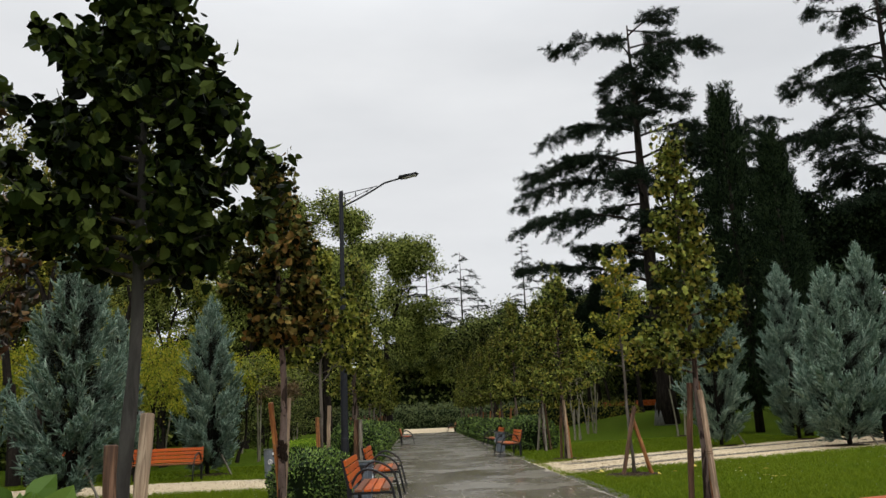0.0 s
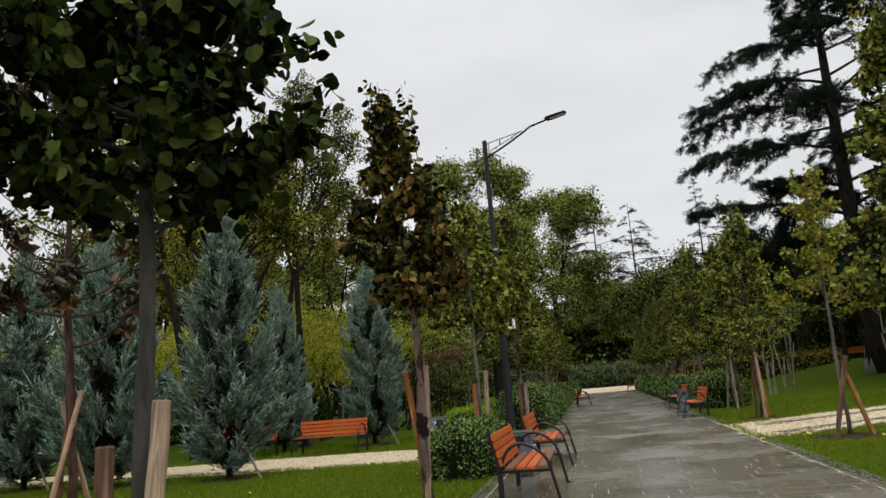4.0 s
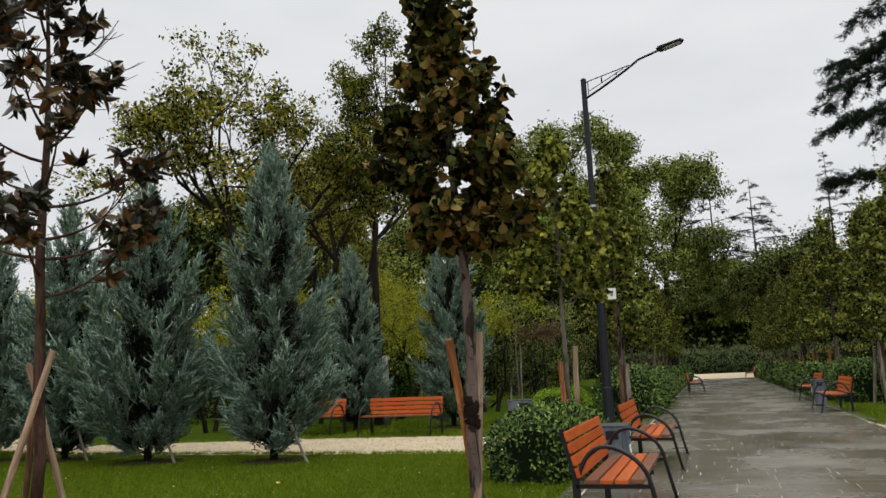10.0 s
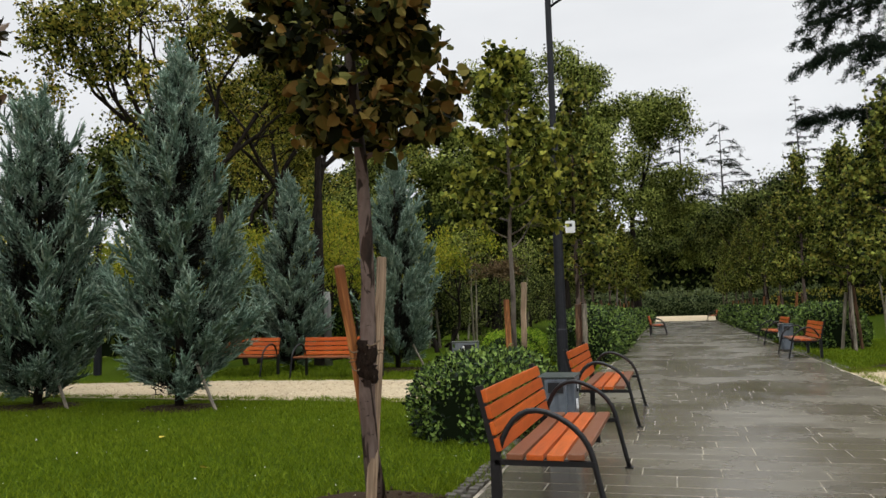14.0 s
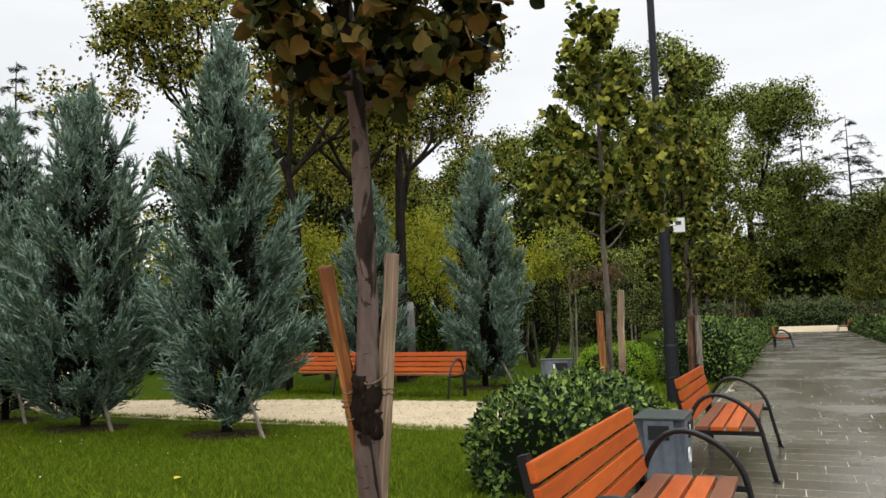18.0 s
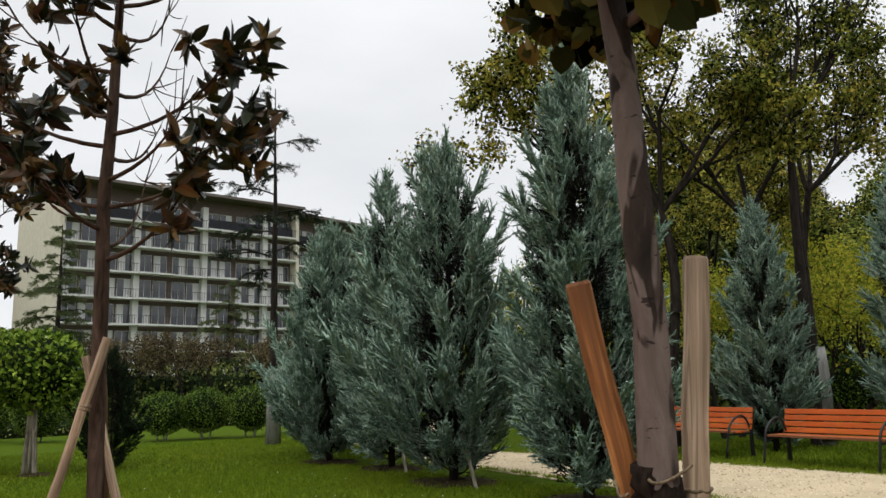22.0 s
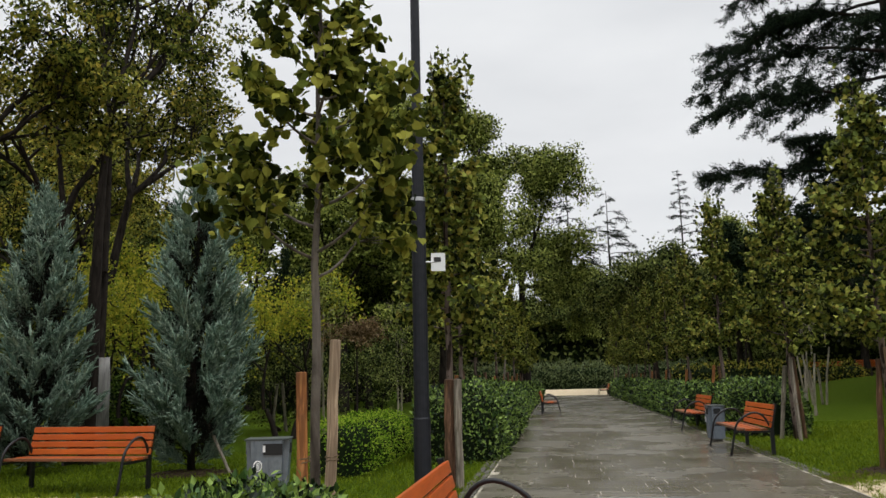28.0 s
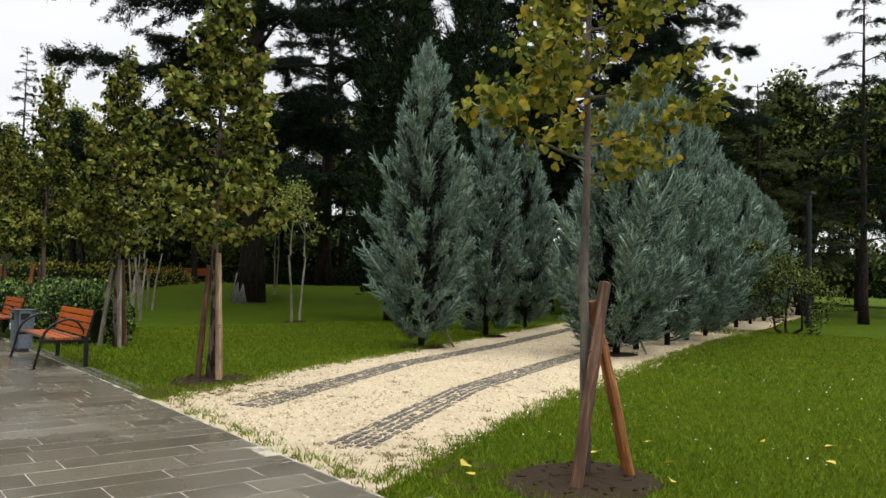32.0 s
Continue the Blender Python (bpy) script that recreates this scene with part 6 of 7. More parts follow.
for k in range(14):
    x, y = 12 + k * 4.5 + rng.uniform(-1, 1), 72 - k * 2.4 + rng.uniform(-3, 3)
    plant((DARKT, GREEN)[k % 2], "deciduous_tree", "dark green tree beyond the far lawn", "tree", x, y, rng.uniform(0, 360), rng.uniform(0.8, 1.05), group="woodland trees")
for k in range(12):
    x, y = 42 + k * 3.2, 46 - k * 3.0 + rng.uniform(-3, 3)
    plant((GREEN, DARKT, BIG)[k % 3], "deciduous_tree", "tree beyond the conifer row", "tree", x, y, rng.uniform(0, 360), rng.uniform(0.75, 1.0), group="woodland trees")

for x, y, a, s in ((23.5, 31.6, 80, 0.85), (26.5, 36.5, 160, 1.0), (30.5, 41.0, 250, 1.05), (33.5, 36.5, 320, 1.0), (13.2, 48.5, 200, 0.7), (17.0, 49.0, 30, 0.68)):
    plant(DARKC, "evergreen_tree", "dark evergreen tree behind the blue conifers", "tree", x, y, a, s, group="woodland trees")
for x, y, a, s in ((44.7, 33.5, 20, 1.15), (46.8, 28.6, 140, 1.25), (48.6, 24.2, 260, 1.15)):
    plant(DARKT, "deciduous_tree", "tall dark green tree beyond the conifer row", "tree", x, y, a, s, group="woodland trees")
for kind, x, y, a, s, label, name in (
        (BRIGHT, -12.2, 23.4, 30, 0.85, "bright yellow-green small tree between the conifers", "small_tree"), (BRIGHT, -10.2, 25.2, 130, 0.8, "bright yellow-green small tree behind the benches", "small_tree"), (BRIGHT, -14.6, 21.6, 230, 0.75, "bright yellow-green small tree between the conifers", "small_tree"), (BRIGHT, -7.6, 27.6, 330, 0.85, "bright yellow-green small tree on the lawn", "small_tree"),
        (BRIGHT, -18.5, 21.5, 10, 0.95, "bright yellow-green small tree behind the conifers", "small_tree"),
        (BRIGHT, -11.0, 28.8, 0, 1.1, "bright yellow-green small tree behind the benches", "small_tree"), (BRIGHT, -17.2, 30.5, 90, 1.05, "bright yellow-green small tree", "small_tree"),
        (BRIGHT, -13.3, 31.5, 190, 0.9, "bright yellow-green small tree", "small_tree"), (ROUND, -11.0, 27.3, 0, 1.0, "clipped round dark green bush behind the bench", "round_shrub"),
        (DARKB, -14.0, 27.0, 50, 0.8, "dark green bush under the trees", "bush"), (DARKB, -17.5, 26.5, 10, 0.9, "dark green bush under the trees", "bush"), (DARKB, -20.5, 26.0, 100, 1.0, "dark green bush under the trees", "bush"),
        (DARKB, -8.4, 31.0, 200, 0.9, "dark green bush on the lawn", "bush"), (DARKB, -6.3, 33.0, 250, 0.85, "dark green bush on the lawn", "bush"),
        (DRYT, -5.6, 26.4, 0, 0.95, "small tree with dry brown leaves", "small_tree"), (REDT, -38.0, 22.3, 0, 1.0, "dark red shrub behind the lawn", "shrub"), (REDT, -36.0, 25.5, 90, 0.9, "dark red shrub behind the lawn", "shrub"),
        (REDT, -40.5, 19.0, 200, 1.0, "dark red shrub behind the lawn", "shrub"), (REDT, -38.5, 28.5, 20, 1.0, "dark red shrub behind the lawn", "shrub"),
        (BALLT, -18.64, 10.37, 0, 1.0, "small round-headed tree with bright green crown", "topiary_tree"), (BALLT, -19.82, 9.91, 70, 1.05, "small round-headed tree with bright green crown", "topiary_tree"), (BALLT, -23.0, 9.0, 170, 1.0, "small round-headed tree with bright green crown", "topiary_tree"),
        (ROUND, -25.78, 15.69, 0, 0.76, "clipped round dark green shrub on short white stems", "round_shrub"), (ROUND, -25.46, 16.83, 50, 0.81, "clipped round dark green shrub on short white stems", "round_shrub"), (ROUND, -24.57, 17.9, 100, 0.82, "clipped round dark green shrub on short white stems", "round_shrub"), (ROUND, -27.7, 14.3, 150, 0.76, "clipped round dark green shrub on short white stems", "round_shrub"), (ROUND, -29.2, 13.2, 200, 0.81, "clipped round dark green shrub on short white stems", "round_shrub"), (ROUND, -31.0, 12.2, 250, 0.86, "clipped round dark green shrub on short white stems", "round_shrub"), (ROUND, -25.2, 19.7, 300, 0.76, "clipped round dark green shrub on short white stems", "round_shrub"),
        (SAP, 11.4, 30.5, 0, 1.0, "pale forked sapling on the lawn", "sapling"), (SAP, 9.6, 37.5, 100, 1.0, "pale sapling with stakes on the lawn", "sapling"), (SAP, 16.8, 40.5, 200, 1.0, "pale sapling on the lawn", "sapling"),
        (SAP, 7.4, 33.0, 250, 0.9, "pale sapling with stakes on the lawn", "sapling"), (SAP, 12.5, 45.5, 30, 1.0, "pale sapling on the lawn", "sapling"), (SAP, 22.0, 38.0, 60, 1.0, "pale sapling on the lawn", "sapling"),
        (SAP, -6.6, 27.8, 60, 0.9, "pale sapling on the lawn", "sapling"), (SAP, -8.5, 36.8, 10, 1.0, "pale sapling on the lawn", "sapling"), (SAP, -5.8, 38.0, 80, 1.0, "pale sapling on the lawn", "sapling"), (SAP, -11.5, 34.0, 120, 1.0, "pale sapling on the lawn", "sapling"),
        (DARKB, 23.3, 20.2, 0, 0.85, "dark green rounded bush on the lawn", "bush")):
    plant(kind, name, label, "shrub" if "shrub" in label or "bush" in label else "tree", x, y, a, s, group=name + "s")
for i, (x, y) in enumerate(((9.6, 37.5), (7.4, 33.0), (-8.5, 30.6), (-18.64, 10.37), (-19.82, 9.91))):
    pair(x, y, 70 + i, 1.35, 0.2, False, ("stake_grey", "stake_grey", "stake_grey"))
hedge(-43, 6, -40, 34, 2.6, 2.6, 0.22, M["wood_leaf_dark"], "tall mixed dark hedge behind the lawn", 13, 60, lump=0.3)
hedge(-33.5, 5.0, -33.0, 24.0, 1.4, 0.6, 0.12, M["wood_leaf_dark"], "low dark hedge behind the clipped shrubs", 14, 120, lump=0.2)

hedge(mid(106) - 60, 108.0, mid(106) + 60, 104.0, 8.0, 9.0, 0.75, M["wood_leaf_dark"], "dense dark wood edge closing the end of the walk", 15, 9, lump=0.5, name="wood_edge")
hedge(-46.0, 36.0, -12.0, 66.0, 5.0, 5.5, 0.5, M["wood_leaf"], "dense dark undergrowth of the wood", 16, 14, lump=0.5, name="wood_edge")
hedge(26.0, 72.0, 78.0, 30.0, 5.0, 4.5, 0.5, M["wood_leaf_dark"], "dense dark undergrowth beyond the far lawn", 17, 14, lump=0.5, name="wood_edge")
hedge(-24.0, 29.5, -14.0, 33.0, 3.0, 3.0, 0.26, M["wood_leaf"], "dark mixed undergrowth behind the lawn", 18, 40, lump=0.5, name="wood_edge")

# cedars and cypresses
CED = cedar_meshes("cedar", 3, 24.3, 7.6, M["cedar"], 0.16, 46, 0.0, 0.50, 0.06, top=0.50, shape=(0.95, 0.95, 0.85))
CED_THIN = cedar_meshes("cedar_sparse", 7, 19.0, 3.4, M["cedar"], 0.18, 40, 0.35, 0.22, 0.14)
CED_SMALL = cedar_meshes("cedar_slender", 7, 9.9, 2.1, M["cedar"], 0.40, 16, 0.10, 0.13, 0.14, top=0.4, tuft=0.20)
CED_LIGHT = cedar_meshes("cedar_light", 9, 14.0, 4.2, M["cedar_light"], 0.12, 44, 0.1, 0.28, 0.2)
SPRUCE = cedar_meshes("thin_spruce", 12, 18.5, 3.3, M["cedar"], 0.15, 60, 0.0, 0.16, 0.10, tuft=0.17)
DEAD = cedar_meshes("thin_cedar", 15, 17.0, 5.4, M["cedar"], 0.30, 30, 0.2, 0.18, 0.40, tuft=0.20)
CONE = juniper_meshes("dark_cone", 51, 6.2, 1.5, M["cypress"], 110)
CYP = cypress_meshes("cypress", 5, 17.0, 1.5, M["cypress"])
for kind, x, y, a, s, label, name in (
        (CED, 14.0, 38.0, 0, 1.0, "very large dark cedar with level boughs and whitewashed trunk foot", "cedar_tree"), (CED, 27.5, 52.0, 130, 0.95, "very large dark cedar with level boughs", "cedar_tree"),
        (CED, 27.0, 33.3, 220, 1.06, "very large dark cedar with level boughs", "cedar_tree"), (CED, 33.5, 31.5, 70, 0.85, "large dark cedar behind the conifer row", "cedar_tree"),
        (CYP, 14.95, 30.2, 0, 0.95, "tall dark columnar cypress", "cypress"), (CYP, 14.6, 26.0, 100, 0.74, "tall dark columnar cypress", "cypress"), (CYP, 21.5, 36.5, 200, 0.9, "tall dark columnar cypress", "cypress"),
        (CONE, -18.4, 11.68, 90, 0.36, "small dark green cone-shaped conifer on the lawn", "evergreen_tree"), (CONE, -22.44, 9.74, 190, 0.34, "small dark green cone-shaped conifer on the lawn", "evergreen_tree"),
        (CONE, -9.9, 36.7, 0, 1.0, "dark green cone-shaped evergreen on the lawn", "evergreen_tree"),
        (CYP, -25.2, 63.0, 0, 0.85, "dark cypress beyond the wood", "cypress"), (CYP, -26.9, 62.5, 0, 0.85, "dark cypress beyond the wood", "cypress"),
        (CED_SMALL, -21.2, 16.7, 0, 1.0, "tall sparse cedar before the apartment building", "cedar_tree"), (CED_LIGHT, -45.5, 27.5, 0, 0.58, "light green cedar before the building", "cedar_tree"), (CED_LIGHT, -52.0, 20.0, 90, 0.85, "light green cedar before the building", "cedar_tree"),
        (CED_LIGHT, -47.0, 14.0, 180, 0.8, "light green cedar before the building", "cedar_tree"), (CED_THIN, -34.0, 33.0, 100, 0.8, "tall sparse cedar beyond the conifers", "cedar_tree"),
        (DEAD, 9.3, 107.0, 0, 1.62, "thin cedar with drooping sparse boughs", "cedar_tree"), (DEAD, 14.2, 106.0, 140, 1.5, "thin cedar with drooping sparse boughs", "cedar_tree"), (SPRUCE, 23.8, 107.0, 0, 1.48, "thin spruce with short sparse boughs", "spruce_tree"),
        (CED_LIGHT, 40.0, 28.5, 0, 0.95, "light green cedar behind the conifer row", "cedar_tree"), (CED_LIGHT, 44.5, 28.0, 70, 1.0, "light green cedar behind the conifer row", "cedar_tree"), (CED_THIN, 35.5, 21.8, 20, 0.85, "tall sparse cedar at the lawn edge", "cedar_tree")):
    plant(kind, name, label, "conifer", x, y, a, s, group="large conifers")
g = Geo()
g.tube([(0, 0, -0.05), (0, 0, 0.9), (0, 0, 1.15)], [0.70, 0.535, 0.52], 14)
white = tagged(new("whitewash_band", g.mesh("whitewash_band", M["whitewash"], True)), "whitewashed foot of the large cedar trunk", "whitewash")
white.location = (14.0, 38.0, hz(14.0, 38.0))
for x, y, r in ((-9.70, 22.32, 0.16), (-21.2, 16.7, 0.17)):
    g = Geo()
    g.tube([(0, 0, -0.05), (0.02, 0, 1.5), (0, 0, 1.9)], [r * 1.2, r, r * 0.95], 12)
    ob = tagged(new("whitewash_band", g.mesh("whitewash_band", M["whitewash"], True)), "whitewashed foot of a tree trunk", "whitewash")
    ob.location = (x, y, 0)


# ---- apartment building beyond the lawn ----
def apartment(x, y, turn, bays, floors, label):
    """Front along local +x facing -y; recessed bays with balconies, tall glazing and a dark band under the roof."""
    ob = thing("apartment_building", label, "building", pose(x, y, 0, 0, 0, turn))
    W, F, D = 4.3, 3.15, 21.0
    length = bays * W
    g = Geo()
    g.box(0, 1.6, 0, length, D, floors * F + 1.2)
    part("wall", g.mesh("apartment_wall", M["brown_clad"]), ob, "brown clad wall")
    for k, x0 in enumerate((-0.5, length)):
        g = Geo()
        g.box(x0, 0.0, 0, x0 + 0.5, D + 0.02, floors * F + 1.2)
        part("side_wall", g.mesh("apartment_side", M["plaster_cream"]), ob, "plain cream end wall")
    g = Geo()
    g.box(-1.0, -0.9, floors * F + 1.2, length + 1.0, D + 0.8, floors * F + 1.55)
    part("roof", g.mesh("apartment_roof", M["roof_tile"]), ob, "thin brown roof edge")
    g = Geo()
    g.box(0.02, 0.9, (floors - 1) * F + 0.3, length - 0.02, 1.59, (floors - 1) * F + 1.7)
    part("band", g.mesh("apartment_band", M["dark_clad"]), ob, "dark band under the roof")
    r = random.Random(bays)
    glass = Geo().box(0, 0, 0, 1.7, 0.05, 2.3).mesh("apartment_glass", M["window"])
    curtain = Geo().box(0, 0, 0, 0.75, 0.04, 2.25).mesh("apartment_curtain", M["curtain"])
    frame_g = Geo()
    for a in (0, 0.82, 1.64):
        frame_g.box(a, -0.04, 0, a + 0.06, 0.0, 2.3)
    frame_g.box(0, -0.04, 2.24, 1.7, 0.0, 2.3)
    frame_me = frame_g.mesh("apartment_frame", M["plaster_white"])
    slab_me = Geo().box(0, 0, 0, W, 1.7, 0.22).mesh("apartment_slab", M["plaster_white"])
    rail = Geo()
    for k in range(14):
        rail.box(k * W / 14 + 0.05, 0, 0, k * W / 14 + 0.09, 0.04, 1.0)
    rail.box(0, 0, 0.98, W, 0.05, 1.04)
    rail_me = rail.mesh("apartment_rail", M["iron"])
    pier_me = Geo().box(0, 0, 0, 0.7, 0.9, F - 0.22).mesh("apartment_pier", M["plaster_white"])
    for fl in range(floors):
        for b in range(bays):
            z = fl * F
            bal = part("balcony", slab_me, ob, "", pose(b * W, 0.0 if b % 2 else -0.35, z))
            part("rail", rail_me, bal, "", pose(0, 0.02, 0.22))
            for s in range(2):
                win = part("window", glass, ob, "", pose(b * W + 0.35 + s * 1.9, 1.52, z + 0.3))
                part("window_frame", frame_me, win)
                if r.random() < 0.55:
                    part("curtain", curtain, win, "", pose(0.1 + 0.75 * r.randint(0, 1), -0.045, 0.02))
            if b % 2 == 0:
                part("pier", pier_me, ob, "pale pier between balconies", pose(b * W - 0.35, 0.7, z + 0.22))
    return ob


apartment(-96.5, 32.4, 88.5, 7, 8, "eight-storey apartment building with brown walls and pale balconies")
apartment(-99.0, 64.5, 97, 6, 8, "eight-storey apartment building with cream end walls")
apartment(-122.0, -8.0, 82, 8, 7, "pale apartment building half hidden by trees")


# ---- kerb of small stones, cobble strips ----
def cobbles(name, line, wide, size, label, seed, z=0.014, gap=0.18, zr=0.012):
    """Rows of small uneven setts along a line of (x, y)."""
    rng = np.random.default_rng(seed)
    P = np.array(line, dtype=float)
    seg = np.linalg.norm(np.diff(P, axis=0), axis=1)
    s = np.concatenate([[0], np.cumsum(seg)])
    n = int(s[-1] / size)
    cols = max(int(round(wide / size)), 1)
    t = (np.arange(n) + 0.5) * size
    c = np.stack([np.interp(t, s, P[:, k]) for k in (0, 1)], 1)
    d = unit(np.gradient(c, axis=0))
    w = np.stack([-d[:, 1], d[:, 0]], 1)
    g = Geo()
    for j in range(cols):
        off = (j - (cols - 1) / 2) * wide / cols
        keep = rng.random(n) > 0.04
        p = c + w * (off + rng.normal(0, size * 0.06, (n, 1))) + d * rng.normal(0, size * 0.10, (n, 1))
        lx, ly = size * (0.5 - gap / 2) * rng.uniform(0.85, 1.08, n), wide / cols * (0.5 - gap / 2) * rng.uniform(0.85, 1.08, n)
        top = z + zr * rng.uniform(0.3, 1.0, n)
        v = []
        for fx, fy, zz, k in ((-1, -1, 0, 1), (1, -1, 0, 1), (1, 1, 0, 1), (-1, 1, 0, 1), (-1, -1, 1, 0.78), (1, -1, 1, 0.78), (1, 1, 1, 0.78), (-1, 1, 1, 0.78)):
            q = p + d * (fx * lx * k)[:, None] + w * (fy * ly * k)[:, None]
            v.append(np.column_stack([q, np.where(zz, top, z - 0.02) + height(q[:, 0], q[:, 1])]))
        v = np.stack(v, 1)[keep].reshape(-1, 3)
        f = np.array([(4, 5, 6, 7), (0, 1, 5, 4), (1, 2, 6, 5), (2, 3, 7, 6), (3, 0, 4, 7)])
        g.add(v, quads=copies(f, 8, int(keep.sum())))
    ob = new(name, g.mesh(name, M["cobble"]))
    return tagged(ob, label, "cobbles", kind="stuff")


cobbles("kerb_setts", [(mid(y) + HALF + 0.16, y) for y in (6.3, 13.5)], 0.26, 0.10, "edging of small grey stone setts between walk and lawn", 1, 0.02)
cobbles("kerb_setts", [(mid(y) + HALF + 0.16, y) for y in (19.0, 60)], 0.26, 0.12, "edging of small grey stone setts between walk and lawn", 2, 0.02)
cobbles("kerb_setts", [(mid(y) - HALF - 0.14, y) for y in (6.3, 60)], 0.22, 0.11, "edging of small grey stone setts between walk and lawn", 3, 0.02)
cobbles("cobble_strip", [(2.15, 17.15), (6.36, 19.55), (10.98, 21.5), (18.4, 25.0), (30, 29.7)], 0.42, 0.085, "strip of rough dark setts across the gravel path", 4, 0.010, 0.22, 0.016)
cobbles("cobble_strip", [(1.8, 14.95), (5.04, 16.8), (8.87, 18.4), (16.0, 21.0), (22, 23.9)], 0.42, 0.085, "strip of rough dark setts across the gravel path", 5, 0.010, 0.22, 0.016)


# ---- grass ----
def between(rows, x, y):
    """Whether points lie between two border lines, each given as polygon corners."""
    poly = np.array([r[0] for r in rows] + [r[1] for r in rows][::-1], dtype=float)
    inside = np.zeros(len(x), dtype=bool)
    j = len(poly) - 1
    for i in range(len(poly)):
        xi, yi, xj, yj = *poly[i], *poly[j]
        hit = ((yi > y) != (yj > y)) & (x < (xj - xi) * (y - yi) / (yj - yi + 1e-12) + xi)
        inside ^= hit
        j = i
    return inside


LEFT_ROWS = [((-2.75, 16.8), (-2.95, 14.1)), ((-4.6, 17.3), (-4.6, 14.3)), ((-6.7, 18.0), (-5.75, 14.5)), ((-10.0, 18.2), (-8.6, 14.9)), ((-15.0, 18.0), (-14.0, 15.8)), ((-19.0, 19.3), (-19.6, 17.6))]
RIGHT_ROWS = [((1.6, 18.0), (1.3, 13.85)), ((4.2, 19.6), (4.3, 15.15)), ((7.8, 21.2), (9.3, 16.95)), ((12.7, 23.6), (14.3, 18.65)), ((21.7, 27.9), (20.5, 20.5))]


def grass(name, x0, y0, x1, y1, density, tall, seed, width=0.006):
    rng = np.random.default_rng(seed)
    n = int((x1 - x0) * (y1 - y0) * density)
    x, y = rng.uniform(x0, x1, n), rng.uniform(y0, y1, n)
    keep = (np.abs(x - mid(y)) > HALF + 0.20) & ~((y < edge_y(x) + 0.02) & (y > edge_y(x) - TRACK_W - 0.02)) & ~between(LEFT_ROWS, x, y) & ~between(RIGHT_ROWS, x, y)
    for sx, sy, r in ((-4.45, 8.3, 0.5), (-8.85, 8.3, 0.5), (-14.4, 8.24, 0.5), (2.45, 13.12, 0.5), (1.5, 7.8, 0.45), (2.9, 19.3, 0.5), (-4.85, 2.2, 0.45)):
        keep &= (x - sx) ** 2 + (y - sy) ** 2 > (r * rng.uniform(0.75, 1.15, n)) ** 2
    x, y = x[keep], y[keep]
    n = len(x)
    root = np.column_stack([x, y, height(x, y) - 0.003])
    a = rng.uniform(0, 6.28, n)
    side = np.column_stack([np.cos(a), np.sin(a), 0 * a]) * width * rng.uniform(0.7, 1.4, (n, 1))
    h = tall * rng.uniform(0.5, 1.25, n)
    bend = np.column_stack([rng.normal(0, 0.5, n), rng.normal(0, 0.5, n), np.ones(n)]) * h[:, None]
    v = np.stack([root - side, root + side, root + bend], 1).reshape(-1, 3)
    ob = new(name, mesh_from(name, v, [np.arange(3 * n).reshape(-1, 3)], [M["grass"]]))
    return tagged(ob, "short green grass blades of the lawn", "grass", kind="stuff")


grass("grass", -16, 6.3, -2.6, 14.6, 1500, 0.05, 1)
grass("grass", -24, 8.0, -16, 18.0, 450, 0.055, 2, 0.009)
grass("grass", 0.6, 6.2, 9.0, 17.5, 1500, 0.05, 3)
grass("grass", 9.0, 8.0, 24.0, 24.0, 420, 0.06, 4, 0.010)
grass("grass", 1.2, 18.5, 14.0, 30.0, 420, 0.06, 5, 0.010)
grass("grass", -8.5, -0.5, -3.6, 2.9, 900, 0.055, 6)
grass("grass", -12.0, 16.5, -2.6, 24.0, 420, 0.06, 7, 0.009)


def border_points(rows, n, rng, spread):
    """Random points near both borders of a path."""
    out = []
    for side in (0, 1):
        P = np.array([r[side] for r in rows], dtype=float)
        s = np.concatenate([[0], np.cumsum(np.linalg.norm(np.diff(P, axis=0), axis=1))])
        t = rng.uniform(0, s[-1], n)
        out.append(np.stack([np.interp(t, s, P[:, k]) for k in (0, 1)], 1) + rng.normal(0, spread, (n, 2)))
    return np.vstack(out)


def tufts(name, pts, label, seed, mat, blades=9, tall=0.07, width=0.006):
    rng = np.random.default_rng(seed)
    n = len(pts) * blades
    p = np.repeat(pts, blades, 0) + rng.normal(0, 0.03, (n, 2))
    keep = np.abs(p[:, 0] - mid(p[:, 1])) > HALF + 0.02
    p = p[keep]
    n = len(p)
    root = np.column_stack([p, height(p[:, 0], p[:, 1]) + 0.005])
    a = rng.uniform(0, 6.28, n)
    side = np.column_stack([np.cos(a), np.sin(a), 0 * a]) * width
    tip = root + np.column_stack([rng.normal(0, 0.6, n), rng.normal(0, 0.6, n), np.ones(n)]) * (tall * rng.uniform(0.4, 1.2, n))[:, None]
    v = np.stack([root - side, root + side, tip], 1).reshape(-1, 3)
    return tagged(new(name, mesh_from(name, v, [np.arange(3 * n).reshape(-1, 3)], [mat])), label, "grass", kind="stuff")


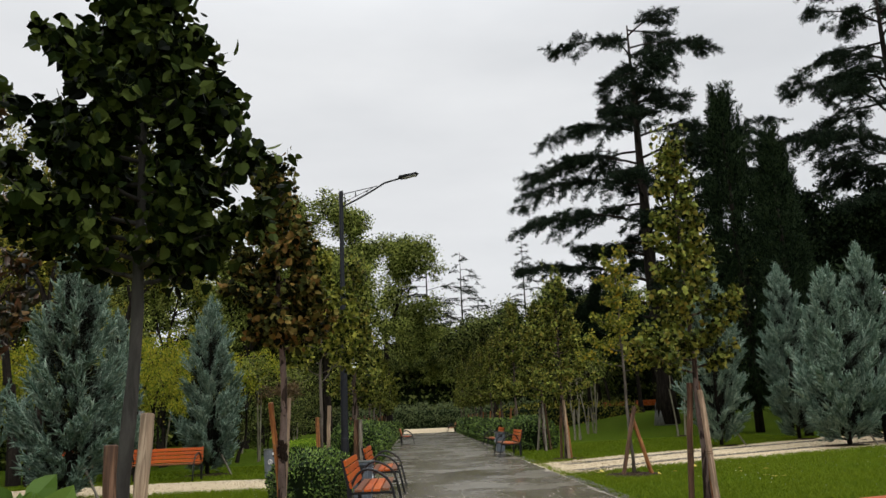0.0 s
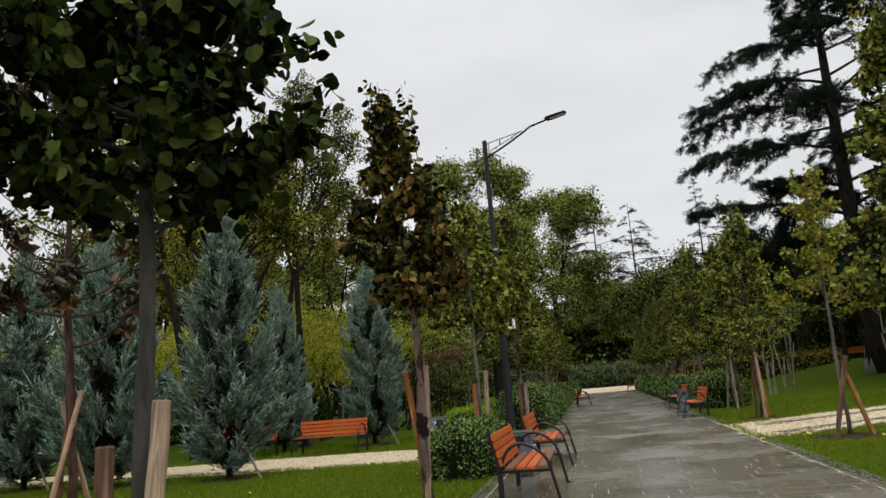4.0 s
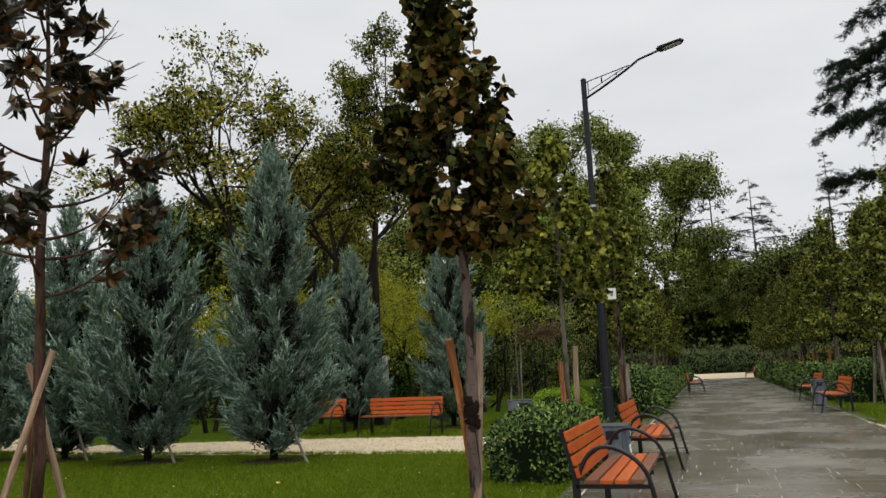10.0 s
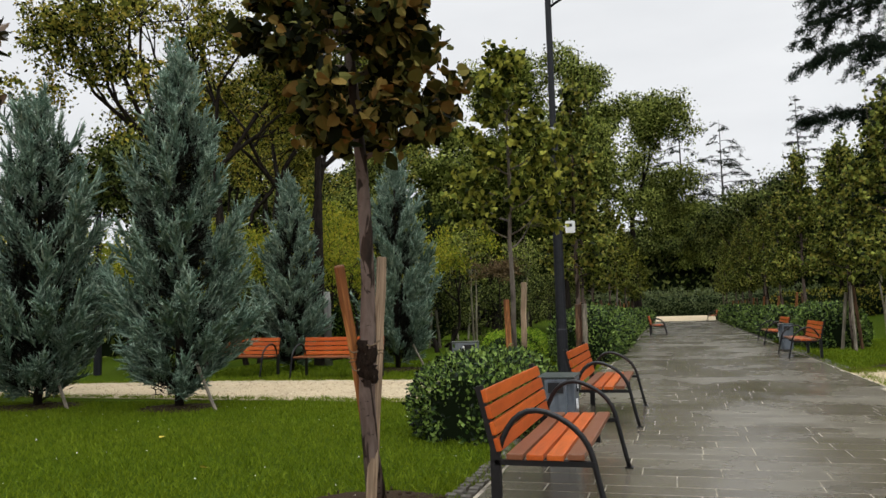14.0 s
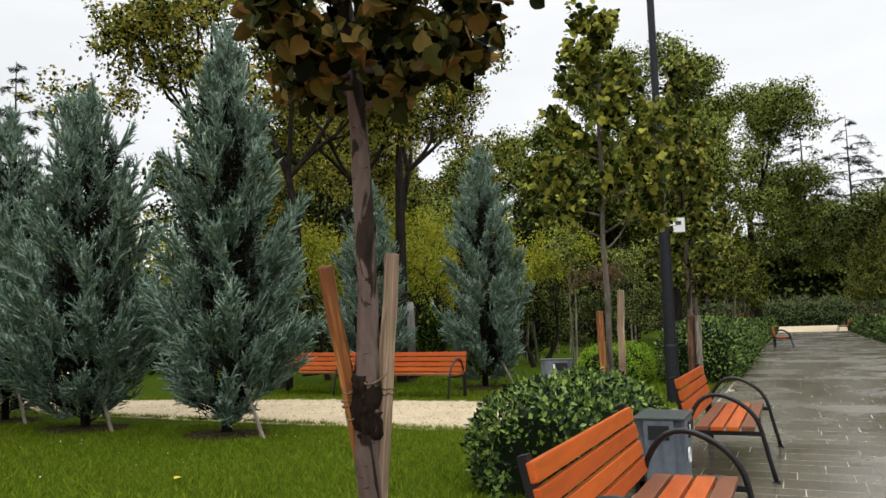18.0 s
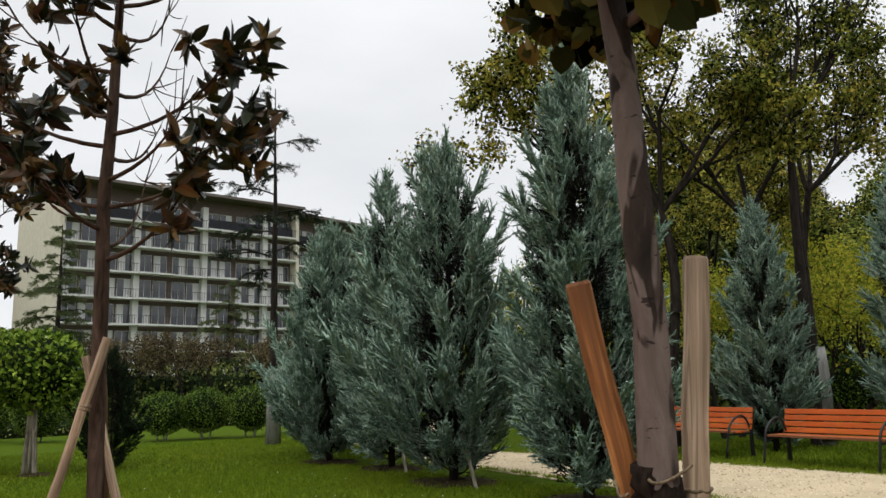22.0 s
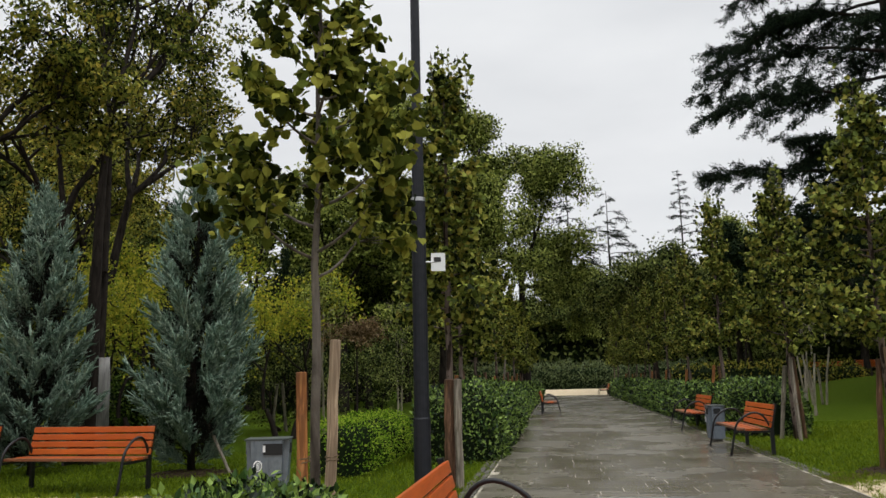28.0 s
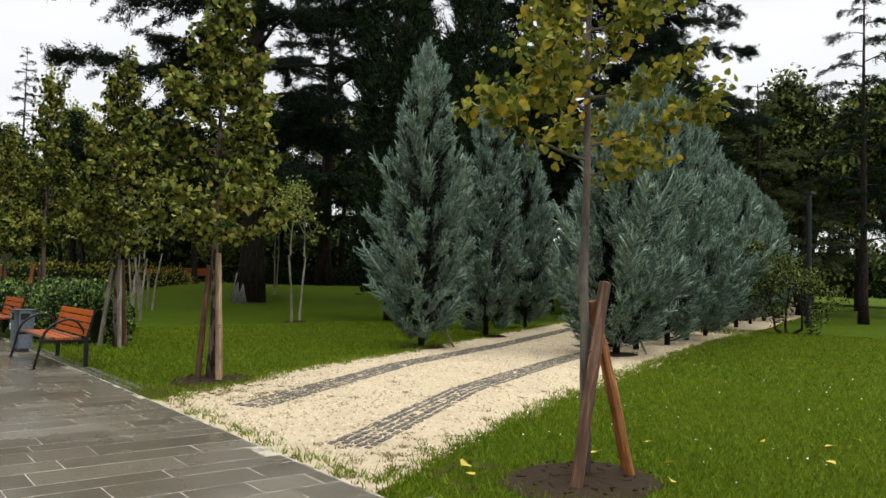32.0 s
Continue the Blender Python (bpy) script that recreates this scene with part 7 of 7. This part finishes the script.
def pebbles(name, rows, n, seed, label, size=0.012):
    rng = np.random.default_rng(seed)
    L, R = np.array([r[0] for r in rows], dtype=float), np.array([r[1] for r in rows], dtype=float)
    t = rng.uniform(0, len(rows) - 1.001, n)
    i, f = t.astype(int), (t % 1)[:, None]
    f2 = rng.uniform(-0.01, 1.01, (n, 1))
    p = (L[i] * (1 - f) + L[i + 1] * f) * (1 - f2) + (R[i] * (1 - f) + R[i + 1] * f) * f2
    s = size * rng.uniform(0.5, 1.9, n)
    a = rng.uniform(0, 6.28, n)
    base = np.column_stack([p, height(p[:, 0], p[:, 1]) + 0.011])
    v = []
    for k in range(4):
        v.append(base + np.column_stack([np.cos(a + k * 1.57) * s, np.sin(a + k * 1.57) * s * 0.8, 0 * s]))
    v.append(base + np.column_stack([0 * s, 0 * s, s * 0.8]))
    v = np.stack(v, 1).reshape(-1, 3)
    f = np.array([(0, 1, 4), (1, 2, 4), (2, 3, 4), (3, 0, 4)])
    return tagged(new(name, mesh_from(name, v, [copies(f, 5, n)], [M["pebble"]])), label, "gravel", kind="stuff")


rng = np.random.default_rng(77)
pebbles("loose_gravel", RIGHT_ROWS, 16000, 5, "loose cream gravel stones on the path")
pebbles("loose_gravel", LEFT_ROWS, 7000, 6, "loose cream gravel stones on the path")
tufts("border_grass", border_points(RIGHT_ROWS, 900, rng, 0.10), "ragged grass tufts along the gravel border", 7, M["grass"])
tufts("border_grass", border_points(LEFT_ROWS, 700, rng, 0.07), "ragged grass tufts along the gravel border", 8, M["grass"])
tufts("gravel_moss", np.vstack([rng.normal((2.0, 18.6), (0.55, 0.30), (90, 2)), rng.normal((1.75, 14.3), (0.45, 0.5), (60, 2)), rng.normal((2.6, 17.9), (0.5, 0.3), (30, 2)), rng.uniform((1.5, 14.5), (7, 18), (30, 2))]), "low olive-brown moss and grass clumps in the gravel", 9, M["moss"], 40, 0.026, 0.006)
tufts("kerb_grass", np.array([(mid(y) + s * (HALF + 0.16 + rng.normal(0, 0.12)), y) for y in rng.uniform(6.4, 30, 500) for s in (-1, 1)]), "grass growing between the kerb setts", 10, M["grass"])
spots = np.vstack([rng.uniform((3, 7.5), (14, 17), (420, 2)), rng.uniform((-15, 8.5), (-4, 14), (160, 2))])
spots = spots[~between(RIGHT_ROWS, spots[:, 0], spots[:, 1])]
g = Geo()
d = unit(np.column_stack([rng.normal(0, 1, (len(spots), 2)), np.full(len(spots), 0.4)]))
add_leaves(g, np.column_stack([spots, np.full(len(spots), 0.045)]), d, rng.uniform(0.012, 0.028, len(spots)), rng, "oval", up=UP)
tagged(new("clover_flowers", g.mesh("clover_flowers", M["bloom"])), "tiny pale clover flowers scattered over the lawn", "flowers", kind="stuff")


def scatter(name, label, category, spots, size, mat, seed, flat=True):
    rng = np.random.default_rng(seed)
    for x, y in spots:
        g = Geo()
        d = unit(np.array([[rng.normal(), rng.normal(), 0.15]]))
        add_leaves(g, np.array([[0.0, 0.0, 0.0]]), d, [size * rng.uniform(0.8, 1.2)], rng, "heart", up=UP[None])
        ob = tagged(new(name, g.mesh(name, mat)), label, category, "fallen leaves")
        ob.location = (x, y, hz(x, y) + 0.045)


rng = random.Random(3)
scatter("fallen_leaf", "yellow fallen leaf lying on the grass", "leaf", [(rng.uniform(2.0, 5.5), rng.uniform(10.5, 14.5)) for _ in range(12)] + [(1.6 + rng.uniform(0, 0.8), 13.6), (4.3, 12.2), (3.1, 13.5), (-7.5, 11.0), (-6.2, 9.4)], 0.085, M["fallen"], 8)


# ---- paving slabs last ----
def paving():
    rng = np.random.default_rng(21)
    d = np.array([SLOPE, 1.0]) / math.hypot(SLOPE, 1.0)
    w = np.array([d[1], -d[0]])
    bed = bpy.data.objects["pavement_bed"]
    shapes = {}
    near, far = [], Geo()
    lengths = (0.42, 0.58, 0.74, 0.96)
    y, k = -13.8, 0
    while y < END_Y - 0.2:
        row = (0.36, 0.30, 0.36, 0.24)[k % 4]
        s = -HALF + 0.01 - (rng.uniform(0.1, 0.5) if k % 2 else 0)
        while s < HALF - 0.05:
            L = float(lengths[rng.integers(0, 4)])
            a, b = max(s, -HALF), min(s + L, HALF)
            s += L
            if b - a < 0.12:
                continue
            c = np.array([mid(y), y]) + d * row / 2 + w * (a + b) / 2
            near.append((y, c, round(b - a, 3), row))
        y += row
        k += 1
    count = 0
    for y, c, L, r in near:
        z = 0.030 + rng.uniform(-0.0004, 0.0004)
        tilt = rng.normal(0, 0.00012, 2)
        sx, sy = L / 2 - 0.004, r / 2 - 0.004
        if 6.4 < y < 17.0 and count < 300:
            key = (round(L / 0.02), r)
            if key not in shapes:
                shapes[key] = bevelled_slab(L / 2 - 0.004, sy)
            ob = new("paving_slab", shapes[key])
            ob.parent = bed
            ob.matrix_basis = pose(c[0], c[1], z, math.degrees(tilt[0]), math.degrees(tilt[1]), -TURN)
            count += 1
        else:
            v = []
            for zz, f in ((-0.02, 0.0), (-0.0008, 0.0), (0.0, 0.0015)):
                for fx, fy in ((-1, -1), (1, -1), (1, 1), (-1, 1)):
                    q = c + w * fx * (sx - f) + d * fy * (sy - f)
                    v.append((q[0], q[1], z + zz + fx * tilt[0] * sx + fy * tilt[1] * sy))
            far.add(v, quads=[(8, 9, 10, 11)] + [(i, (i + 1) % 4, 4 + (i + 1) % 4, 4 + i) for i in range(4)] + [(4 + i, 4 + (i + 1) % 4, 8 + (i + 1) % 4, 8 + i) for i in range(4)])
    ob = new("far_paving", far.mesh("far_paving", M["slab_far"]))
    ob.parent = bed
    tagged(ob, kind="stuff")


def bevelled_slab(sx, sy):
    g = Geo()
    v = []
    for zz, f in ((-0.02, 0.0), (-0.0008, 0.0), (0.0, 0.0015)):
        for fx, fy in ((-1, -1), (1, -1), (1, 1), (-1, 1)):
            v.append((fx * (sx - f), fy * (sy - f), zz))
    g.add(v, quads=[(8, 9, 10, 11)] + [(i, (i + 1) % 4, 4 + (i + 1) % 4, 4 + i) for i in range(4)] + [(4 + i, 4 + (i + 1) % 4, 8 + (i + 1) % 4, 8 + i) for i in range(4)])
    return g.mesh("paving_slab", M["slab"])


paving()
